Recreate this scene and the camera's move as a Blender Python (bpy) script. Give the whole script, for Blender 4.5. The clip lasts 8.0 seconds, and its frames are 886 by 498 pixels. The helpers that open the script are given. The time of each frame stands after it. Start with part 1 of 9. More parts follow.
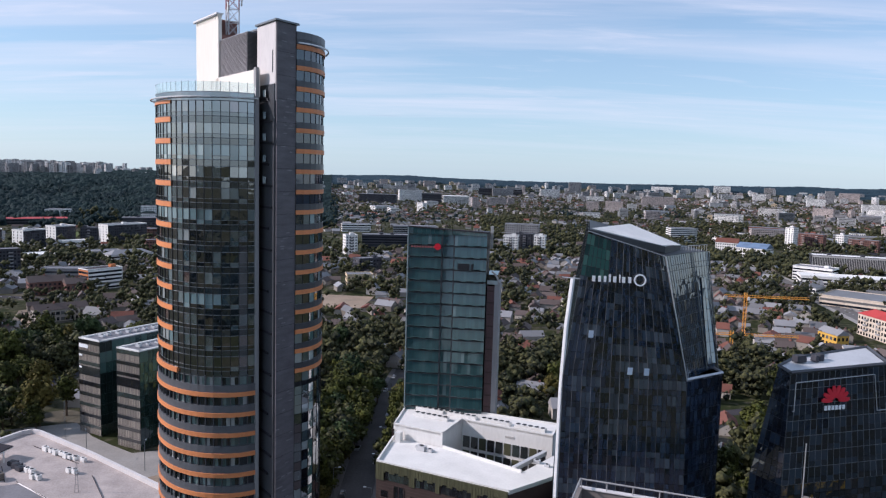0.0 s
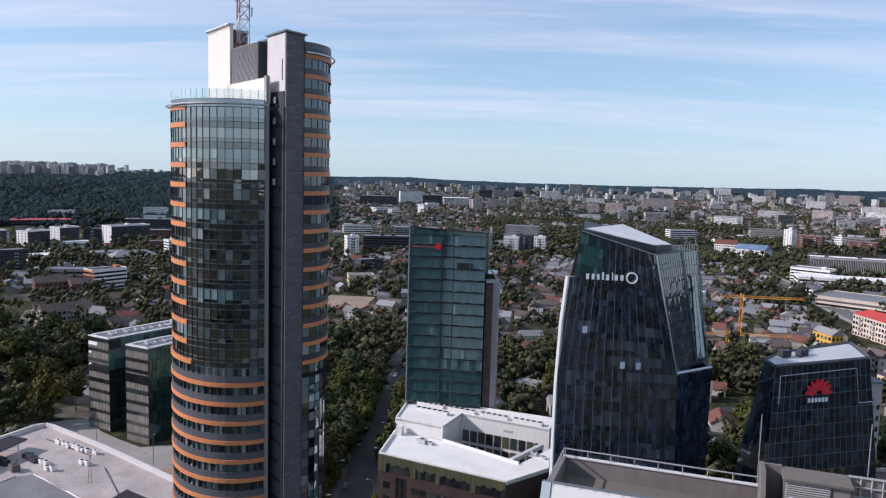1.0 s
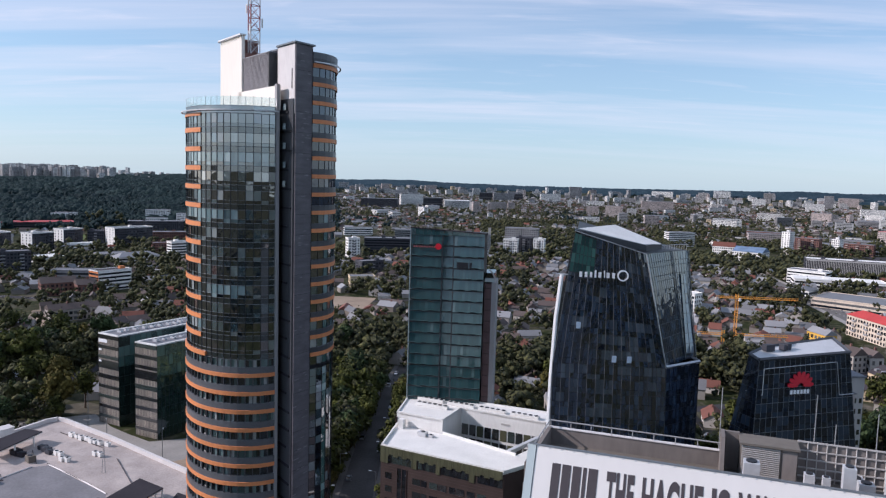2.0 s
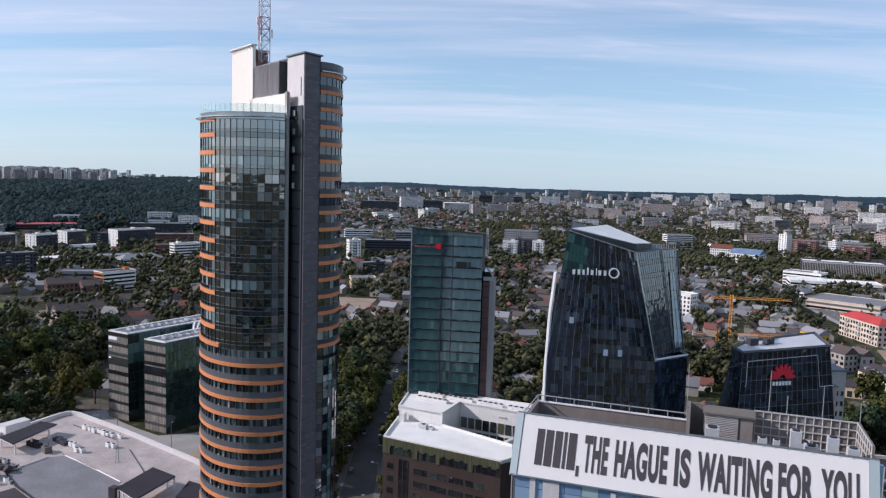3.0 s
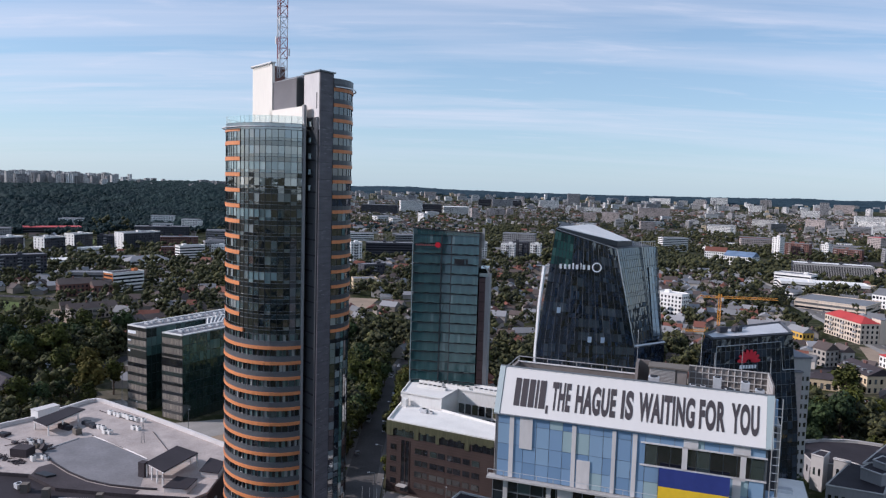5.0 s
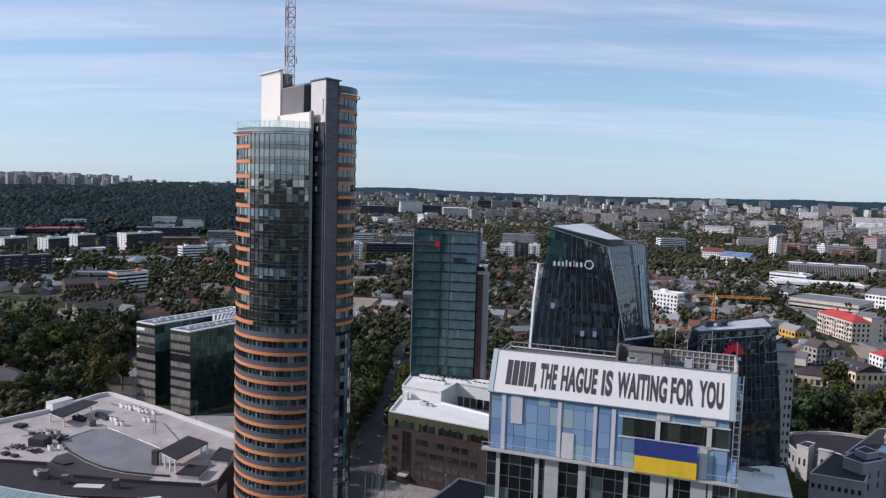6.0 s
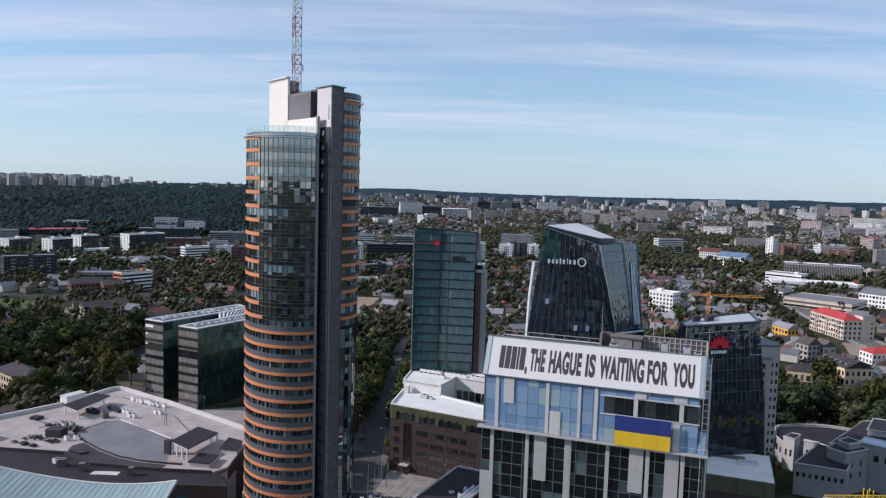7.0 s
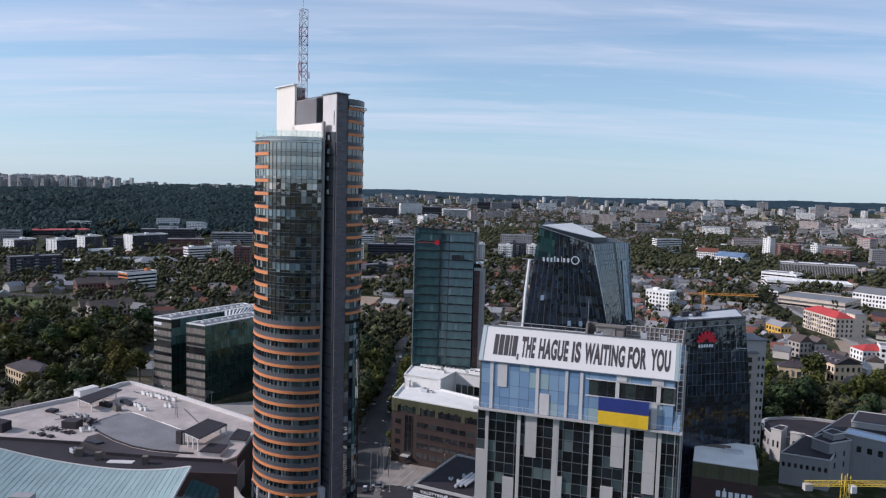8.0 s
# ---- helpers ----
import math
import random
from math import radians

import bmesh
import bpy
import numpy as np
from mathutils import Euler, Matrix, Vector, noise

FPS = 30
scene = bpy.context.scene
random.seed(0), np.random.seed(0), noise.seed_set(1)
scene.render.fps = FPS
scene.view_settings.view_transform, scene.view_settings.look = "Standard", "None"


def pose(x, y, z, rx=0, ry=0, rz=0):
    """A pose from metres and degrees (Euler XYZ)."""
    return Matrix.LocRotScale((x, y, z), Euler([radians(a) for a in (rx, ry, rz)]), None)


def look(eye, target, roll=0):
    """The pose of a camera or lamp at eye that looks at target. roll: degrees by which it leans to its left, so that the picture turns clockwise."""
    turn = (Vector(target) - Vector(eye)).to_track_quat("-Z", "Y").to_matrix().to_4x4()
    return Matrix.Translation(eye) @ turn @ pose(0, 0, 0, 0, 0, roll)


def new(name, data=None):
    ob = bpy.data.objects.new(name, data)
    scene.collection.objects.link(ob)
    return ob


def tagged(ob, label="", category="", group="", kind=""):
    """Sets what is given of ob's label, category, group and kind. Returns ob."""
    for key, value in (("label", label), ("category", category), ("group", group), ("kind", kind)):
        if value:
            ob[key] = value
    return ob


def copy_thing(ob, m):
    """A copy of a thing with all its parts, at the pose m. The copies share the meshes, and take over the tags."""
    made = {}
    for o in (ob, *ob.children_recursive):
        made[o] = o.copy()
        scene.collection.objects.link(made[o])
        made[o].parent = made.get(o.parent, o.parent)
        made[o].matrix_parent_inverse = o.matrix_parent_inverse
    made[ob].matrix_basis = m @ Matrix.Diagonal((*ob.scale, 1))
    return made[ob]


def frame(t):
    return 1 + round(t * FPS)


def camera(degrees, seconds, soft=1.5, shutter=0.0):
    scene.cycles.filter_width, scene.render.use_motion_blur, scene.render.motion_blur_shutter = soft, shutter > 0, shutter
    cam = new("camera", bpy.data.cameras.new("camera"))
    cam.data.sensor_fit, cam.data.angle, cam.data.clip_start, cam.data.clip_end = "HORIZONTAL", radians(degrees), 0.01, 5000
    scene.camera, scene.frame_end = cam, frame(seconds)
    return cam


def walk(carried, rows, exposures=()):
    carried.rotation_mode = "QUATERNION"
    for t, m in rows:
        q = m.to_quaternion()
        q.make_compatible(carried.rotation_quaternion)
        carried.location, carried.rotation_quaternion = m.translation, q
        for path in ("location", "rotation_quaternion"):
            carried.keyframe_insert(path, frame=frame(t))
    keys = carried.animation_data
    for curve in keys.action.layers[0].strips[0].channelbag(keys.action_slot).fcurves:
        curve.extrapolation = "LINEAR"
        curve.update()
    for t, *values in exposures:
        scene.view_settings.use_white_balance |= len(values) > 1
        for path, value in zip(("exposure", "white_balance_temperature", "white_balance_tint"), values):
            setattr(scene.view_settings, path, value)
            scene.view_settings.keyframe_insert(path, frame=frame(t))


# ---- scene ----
cam = camera(61.8, 8.0, soft=1.25)
PATH = [
    (0, (-0.678, -1.007, 104.342), (-2.273, 98.434, 93.905), 1.58),
    (0.5, (-0.541, -4.546, 104.432), (-2.199, 94.904, 94.089), 1.60),
    (1, (-0.410, -8.422, 104.472), (-2.115, 91.042, 94.273), 1.62),
    (1.5, (-0.285, -12.585, 104.472), (-2.021, 86.896, 94.447), 1.64),
    (2, (-0.163, -16.988, 104.442), (-1.917, 82.511, 94.603), 1.66),
    (2.5, (-0.043, -21.591, 104.392), (-1.804, 77.927, 94.739), 1.67),
    (3, (0.076, -26.354, 104.330), (-1.683, 73.181, 94.854), 1.68),
    (3.5, (0.196, -31.246, 104.263), (-1.553, 68.304, 94.951), 1.69),
    (4, (0.319, -36.240, 104.201), (-1.415, 63.324, 95.034), 1.69),
    (4.5, (0.445, -41.311, 104.149), (-1.271, 58.265, 95.109), 1.69),
    (5, (0.576, -46.441, 104.114), (-1.119, 53.145, 95.184), 1.69),
    (5.5, (0.713, -51.616, 104.102), (-0.960, 47.978, 95.264), 1.68),
    (6, (0.859, -56.829, 104.118), (-0.796, 42.773, 95.360), 1.67),
    (6.5, (1.014, -62.073, 104.167), (-0.626, 37.535, 95.476), 1.65),
    (7, (1.180, -67.350, 104.254), (-0.452, 32.264, 95.621), 1.63),
    (7.5, (1.358, -72.664, 104.381), (-0.272, 26.953, 95.799), 1.60),
    (8, (1.551, -78.027, 104.553), (-0.089, 21.594, 96.012), 1.57),
]
walk(cam, [(t, look(eye, target, roll)) for t, eye, target, roll in PATH], exposures=[(0, 0.12, 5680, 19), (3.5, 0.05, 5650, 18), (8, -0.03, 5600, 17)])

import collections

# ---- light ----
SUN_AZIMUTH = math.atan2(-0.998, -0.045)      # from +y towards +x
SUN_HEIGHT = radians(30)
world = bpy.data.worlds.new("sky")
scene.world = world
world.use_nodes = True


def wnode(kind, **values):
    n = world.node_tree.nodes.new(kind)
    for key, value in values.items():
        if key == "operation":
            n.operation = value
    return n


def build_world():
    nt = world.node_tree
    nt.nodes.clear()
    link = nt.links.new
    out = wnode("ShaderNodeOutputWorld")
    bg = wnode("ShaderNodeBackground")
    bg.inputs["Strength"].default_value = 0.11
    sky = wnode("ShaderNodeTexSky")
    sky.sky_type = "NISHITA"
    sky.sun_disc = False
    sky.sun_elevation = SUN_HEIGHT
    sky.sun_rotation = SUN_AZIMUTH
    sky.altitude = 100
    sky.air_density, sky.dust_density, sky.ozone_density = 1.0, 0.25, 1.4
    tc = wnode("ShaderNodeTexCoord")
    sep = wnode("ShaderNodeSeparateXYZ")
    link(tc.outputs["Generated"], sep.inputs[0])
    # thin streaked cloud on a high flat layer
    lift = wnode("ShaderNodeMath", operation="ADD")
    lift.inputs[1].default_value = 0.10
    link(sep.outputs["Z"], lift.inputs[0])
    low = wnode("ShaderNodeMath", operation="MAXIMUM")
    low.inputs[1].default_value = 0.03
    link(lift.outputs[0], low.inputs[0])
    dx = wnode("ShaderNodeMath", operation="DIVIDE")
    link(sep.outputs["X"], dx.inputs[0]); link(low.outputs[0], dx.inputs[1])
    dy = wnode("ShaderNodeMath", operation="DIVIDE")
    link(sep.outputs["Y"], dy.inputs[0]); link(low.outputs[0], dy.inputs[1])
    com = wnode("ShaderNodeCombineXYZ")
    link(dx.outputs[0], com.inputs[0]); link(dy.outputs[0], com.inputs[1])

    def layer(scale, size, detail, low_at, high_at, gain, turn):
        mp = wnode("ShaderNodeMapping")
        mp.inputs["Scale"].default_value = scale
        mp.inputs["Rotation"].default_value = (0, 0, radians(turn))
        link(com.outputs[0], mp.inputs["Vector"])
        no = wnode("ShaderNodeTexNoise")
        no.inputs["Scale"].default_value = size
        no.inputs["Detail"].default_value = detail
        no.inputs["Roughness"].default_value = 0.6
        no.inputs["Distortion"].default_value = 0.4
        link(mp.outputs[0], no.inputs["Vector"])
        mr = wnode("ShaderNodeMapRange")
        mr.inputs["From Min"].default_value = low_at
        mr.inputs["From Max"].default_value = high_at
        mr.inputs["To Max"].default_value = gain
        link(no.outputs["Fac"], mr.inputs["Value"])
        return mr.outputs[0]

    a = layer((0.16, 1.0, 1), 1.3, 6, 0.41, 0.82, 0.80, 4)
    b = layer((0.5, 1.6, 1), 2.6, 7, 0.55, 0.85, 0.42, -6)
    top = wnode("ShaderNodeMath", operation="ADD")
    link(a, top.inputs[0]); link(b, top.inputs[1])
    haze = wnode("ShaderNodeMapRange")           # the thin veil thickens towards the horizon
    haze.inputs["From Min"].default_value = 0.0
    haze.inputs["From Max"].default_value = 0.22
    haze.inputs["To Min"].default_value = 0.62
    haze.inputs["To Max"].default_value = 0.30
    link(sep.outputs["Z"], haze.inputs["Value"])
    veil = wnode("ShaderNodeMix")
    veil.data_type = "RGBA"
    link(haze.outputs[0], veil.inputs["Factor"])
    link(sky.outputs[0], veil.inputs["A"])
    veil.inputs["B"].default_value = (4.35, 6.1, 6.7, 1)
    fade = wnode("ShaderNodeMapRange")           # no streaks below the horizon
    fade.inputs["From Min"].default_value = 0.0
    fade.inputs["From Max"].default_value = 0.10
    link(sep.outputs["Z"], fade.inputs["Value"])
    mul = wnode("ShaderNodeMath", operation="MULTIPLY")
    mul.use_clamp = True
    link(top.outputs[0], mul.inputs[0]); link(fade.outputs[0], mul.inputs[1])
    mix = wnode("ShaderNodeMix")
    mix.data_type = "RGBA"
    link(mul.outputs[0], mix.inputs["Factor"])
    link(veil.outputs["Result"], mix.inputs["A"])
    mix.inputs["B"].default_value = (7.55, 7.3, 7.25, 1)
    # a few small flat clouds low over the horizon
    c = layer((0.35, 1.3, 1), 0.9, 5, 0.665, 0.74, 0.55, 3)
    band = wnode("ShaderNodeMapRange")
    band.interpolation_type = "SMOOTHSTEP"
    band.inputs["From Min"].default_value = 0.035
    band.inputs["From Max"].default_value = 0.06
    link(sep.outputs["Z"], band.inputs["Value"])
    top_end = wnode("ShaderNodeMapRange")
    top_end.inputs["From Min"].default_value = 0.12
    top_end.inputs["From Max"].default_value = 0.09
    link(sep.outputs["Z"], top_end.inputs["Value"])
    small = wnode("ShaderNodeMath", operation="MULTIPLY")
    link(c, small.inputs[0]); link(band.outputs[0], small.inputs[1])
    small2 = wnode("ShaderNodeMath", operation="MULTIPLY")
    small2.use_clamp = True
    link(small.outputs[0], small2.inputs[0]); link(top_end.outputs[0], small2.inputs[1])
    mix2 = wnode("ShaderNodeMix")
    mix2.data_type = "RGBA"
    link(small2.outputs[0], mix2.inputs["Factor"])
    link(mix.outputs["Result"], mix2.inputs["A"])
    mix2.inputs["B"].default_value = (4.2, 4.6, 5.2, 1)
    link(mix2.outputs["Result"], bg.inputs["Color"])
    link(bg.outputs[0], out.inputs["Surface"])


build_world()
sun_data = bpy.data.lights.new("sun", "SUN")
sun_data.energy, sun_data.angle, sun_data.color = 4.3, radians(0.53), (1.0, 0.885, 0.755)
sun_ob = new("sun", sun_data)
sun_way = Vector((math.sin(SUN_AZIMUTH) * math.cos(SUN_HEIGHT), math.cos(SUN_AZIMUTH) * math.cos(SUN_HEIGHT), math.sin(SUN_HEIGHT)))
sun_ob.matrix_world = look(sun_way * 400, (0, 0, 0))


# ---- materials ----
def surf(name, color, rough=0.75, var=0.18, size=0.6, bump=0.0, metal=0.0, spread=0.0, second=None, streak=1.0, ior=1.45):
    """A surface with stains at a large scale and grain at a small one; spread varies piece by piece."""
    m = bpy.data.materials.new(name)
    m.use_nodes = True
    nt = m.node_tree
    bs = nt.nodes["Principled BSDF"]
    link = nt.links.new
    bs.inputs["Roughness"].default_value = rough
    bs.inputs["Metallic"].default_value = metal
    bs.inputs["IOR"].default_value = ior
    if rough > 0.7:
        bs.inputs["Specular IOR Level"].default_value = 0.2
    geo = nt.nodes.new("ShaderNodeNewGeometry")
    mp = nt.nodes.new("ShaderNodeMapping")
    mp.inputs["Scale"].default_value = (1, 1, 1 / streak)
    link(geo.outputs["Position"], mp.inputs["Vector"])
    big = nt.nodes.new("ShaderNodeTexNoise")
    big.inputs["Scale"].default_value = 0.22 * size
    big.inputs["Detail"].default_value = 5
    fine = nt.nodes.new("ShaderNodeTexNoise")
    fine.inputs["Scale"].default_value = 3.0 * size
    fine.inputs["Detail"].default_value = 4
    for n in (big, fine):
        link(mp.outputs[0], n.inputs["Vector"])
    s = nt.nodes.new("ShaderNodeMath")
    s.operation = "MULTIPLY_ADD"
    s.inputs[1].default_value = 0.6
    link(big.outputs["Fac"], s.inputs[0])
    s2 = nt.nodes.new("ShaderNodeMath")
    s2.operation = "MULTIPLY"
    s2.inputs[1].default_value = 0.4
    link(fine.outputs["Fac"], s2.inputs[0])
    link(s2.outputs[0], s.inputs[2])
    rng = nt.nodes.new("ShaderNodeMapRange")
    rng.inputs["From Min"].default_value, rng.inputs["From Max"].default_value = 0.32, 0.68
    link(s.outputs[0], rng.inputs["Value"])
    value = rng.outputs[0]
    if spread:
        inf = nt.nodes.new("ShaderNodeObjectInfo")
        r = nt.nodes.new("ShaderNodeMath")
        r.operation = "ADD"
        link(inf.outputs["Random"], r.inputs[0]); link(geo.outputs["Random Per Island"], r.inputs[1])
        fr = nt.nodes.new("ShaderNodeMath")
        fr.operation = "FRACT"
        link(r.outputs[0], fr.inputs[0])
        mx = nt.nodes.new("ShaderNodeMix")
        mx.inputs["Factor"].default_value = spread
        link(value, mx.inputs["A"]); link(fr.outputs[0], mx.inputs["B"])
        value = mx.outputs["Result"]
    col = nt.nodes.new("ShaderNodeMix")
    col.data_type = "RGBA"
    dark = [c * (1 - var) for c in color]
    light = second or [min(1, c * (1 + var)) for c in color]
    col.inputs["A"].default_value = (*dark, 1)
    col.inputs["B"].default_value = (*light, 1)
    link(value, col.inputs["Factor"])
    link(col.outputs["Result"], bs.inputs["Base Color"])
    if bump:
        b = nt.nodes.new("ShaderNodeBump")
        b.inputs["Strength"].default_value = bump
        b.inputs["Distance"].default_value = 0.05
        link(fine.outputs["Fac"], b.inputs["Height"])
        link(b.outputs[0], bs.inputs["Normal"])
    return m


def glass(name, stops, ior=1.9, rough=0.03, wave=0.02, wave_size=0.35, tilt=0.03):
    """Coated facade glass: pane by pane a dark room, a blind or a tint behind it, and a slightly wavy mirror."""
    m = bpy.data.materials.new(name)
    m.use_nodes = True
    nt = m.node_tree
    bs = nt.nodes["Principled BSDF"]
    link = nt.links.new
    bs.inputs["Roughness"].default_value = rough
    bs.inputs["IOR"].default_value = ior
    geo = nt.nodes.new("ShaderNodeNewGeometry")
    inf = nt.nodes.new("ShaderNodeObjectInfo")
    r = nt.nodes.new("ShaderNodeMath")
    r.operation = "ADD"
    link(inf.outputs["Random"], r.inputs[0]); link(geo.outputs["Random Per Island"], r.inputs[1])
    fr = nt.nodes.new("ShaderNodeMath")
    fr.operation = "FRACT"
    link(r.outputs[0], fr.inputs[0])
    ramp = nt.nodes.new("ShaderNodeValToRGB")
    ramp.color_ramp.interpolation = "CONSTANT"
    e = ramp.color_ramp.elements
    e[0].position, e[0].color = 0.0, (*stops[0][1], 1)
    e[1].position, e[1].color = stops[1][0], (*stops[1][1], 1)
    for at, c in stops[2:]:
        x = e.new(at)
        x.color = (*c, 1)
    link(fr.outputs[0], ramp.inputs[0])
    link(ramp.outputs[0], bs.inputs["Base Color"])
    no = nt.nodes.new("ShaderNodeTexNoise")
    no.inputs["Scale"].default_value = wave_size
    no.inputs["Detail"].default_value = 2
    link(geo.outputs["Position"], no.inputs["Vector"])
    sum_ = nt.nodes.new("ShaderNodeMath")
    sum_.operation = "MULTIPLY_ADD"
    sum_.inputs[1].default_value = 1.0
    link(no.outputs["Fac"], sum_.inputs[0]); link(fr.outputs[0], sum_.inputs[2])
    b = nt.nodes.new("ShaderNodeBump")
    b.inputs["Strength"].default_value = wave
    b.inputs["Distance"].default_value = 1.0
    link(no.outputs["Fac"], b.inputs["Height"])
    # every pane hangs a little out of true
    wn = nt.nodes.new("ShaderNodeTexWhiteNoise")
    wn.noise_dimensions = "1D"
    link(fr.outputs[0], wn.inputs["W"])
    off = nt.nodes.new("ShaderNodeVectorMath")
    off.operation = "SUBTRACT"
    link(wn.outputs["Color"], off.inputs[0])
    off.inputs[1].default_value = (0.5, 0.5, 0.5)
    mad = nt.nodes.new("ShaderNodeVectorMath")
    mad.operation = "MULTIPLY_ADD"
    link(off.outputs[0], mad.inputs[0])
    mad.inputs[1].default_value = (tilt, tilt, tilt)
    link(b.outputs[0], mad.inputs[2])
    nrm = nt.nodes.new("ShaderNodeVectorMath")
    nrm.operation = "NORMALIZE"
    link(mad.outputs[0], nrm.inputs[0])
    link(nrm.outputs[0], bs.inputs["Normal"])
    return m


def leaf_mat(name, dark, light, patch_scale=0.13, speckle=0.22, grain=0.75):
    m = bpy.data.materials.new(name)
    m.use_nodes = True
    nt = m.node_tree
    bs = nt.nodes["Principled BSDF"]
    link = nt.links.new
    bs.inputs["Roughness"].default_value = 0.75
    bs.inputs["Specular IOR Level"].default_value = 0.1
    geo = nt.nodes.new("ShaderNodeNewGeometry")
    inf = nt.nodes.new("ShaderNodeObjectInfo")
    no = nt.nodes.new("ShaderNodeTexNoise")
    no.inputs["Scale"].default_value = 0.035
    no.inputs["Detail"].default_value = 3
    link(geo.outputs["Position"], no.inputs["Vector"])
    s = nt.nodes.new("ShaderNodeMath")
    s.operation = "MULTIPLY_ADD"
    s.inputs[1].default_value = speckle
    link(geo.outputs["Random Per Island"], s.inputs[0])
    by_tree = nt.nodes.new("ShaderNodeTexNoise")
    by_tree.inputs["Scale"].default_value = patch_scale
    by_tree.inputs["Detail"].default_value = 1
    link(geo.outputs["Position"], by_tree.inputs["Vector"])
    s4 = nt.nodes.new("ShaderNodeMath")
    s4.operation = "MULTIPLY_ADD"
    s4.inputs[1].default_value = 0.9
    s4.inputs[2].default_value = -0.4
    link(by_tree.outputs["Fac"], s4.inputs[0])
    s5 = nt.nodes.new("ShaderNodeMath")
    s5.operation = "ADD"
    s5.use_clamp = True
    link(s4.outputs[0], s5.inputs[0])
    s2 = nt.nodes.new("ShaderNodeMath")
    s2.operation = "MULTIPLY_ADD"
    s2.inputs[1].default_value = 0.35
    s2.inputs[2].default_value = -0.1
    link(inf.outputs["Random"], s2.inputs[0])
    s3 = nt.nodes.new("ShaderNodeMath")
    s3.operation = "MULTIPLY_ADD"
    s3.inputs[1].default_value = 0.5
    link(no.outputs["Fac"], s3.inputs[0]); link(s2.outputs[0], s3.inputs[2])
    link(s3.outputs[0], s.inputs[2])
    link(s.outputs[0], s5.inputs[1])
    mx = nt.nodes.new("ShaderNodeMix")
    mx.data_type = "RGBA"
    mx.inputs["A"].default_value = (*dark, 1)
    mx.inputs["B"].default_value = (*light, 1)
    # leaf clumps: fine mottling and relief in each crown, shaded gaps painted into colour
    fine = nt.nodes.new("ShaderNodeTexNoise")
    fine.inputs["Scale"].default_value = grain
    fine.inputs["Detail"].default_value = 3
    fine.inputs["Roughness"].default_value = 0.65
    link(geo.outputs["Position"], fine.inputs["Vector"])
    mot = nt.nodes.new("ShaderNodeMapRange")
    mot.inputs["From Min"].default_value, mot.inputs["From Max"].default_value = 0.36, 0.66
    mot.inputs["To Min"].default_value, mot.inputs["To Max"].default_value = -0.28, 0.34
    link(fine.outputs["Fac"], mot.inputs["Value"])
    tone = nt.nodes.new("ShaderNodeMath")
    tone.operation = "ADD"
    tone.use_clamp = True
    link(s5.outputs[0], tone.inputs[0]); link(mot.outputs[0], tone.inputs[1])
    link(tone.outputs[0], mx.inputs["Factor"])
    link(mx.outputs["Result"], bs.inputs["Base Color"])
    bump = nt.nodes.new("ShaderNodeBump")
    bump.inputs["Strength"].default_value = 0.7
    bump.inputs["Distance"].default_value = 0.8 / grain
    link(fine.outputs["Fac"], bump.inputs["Height"])
    link(bump.outputs[0], bs.inputs["Normal"])
    return m


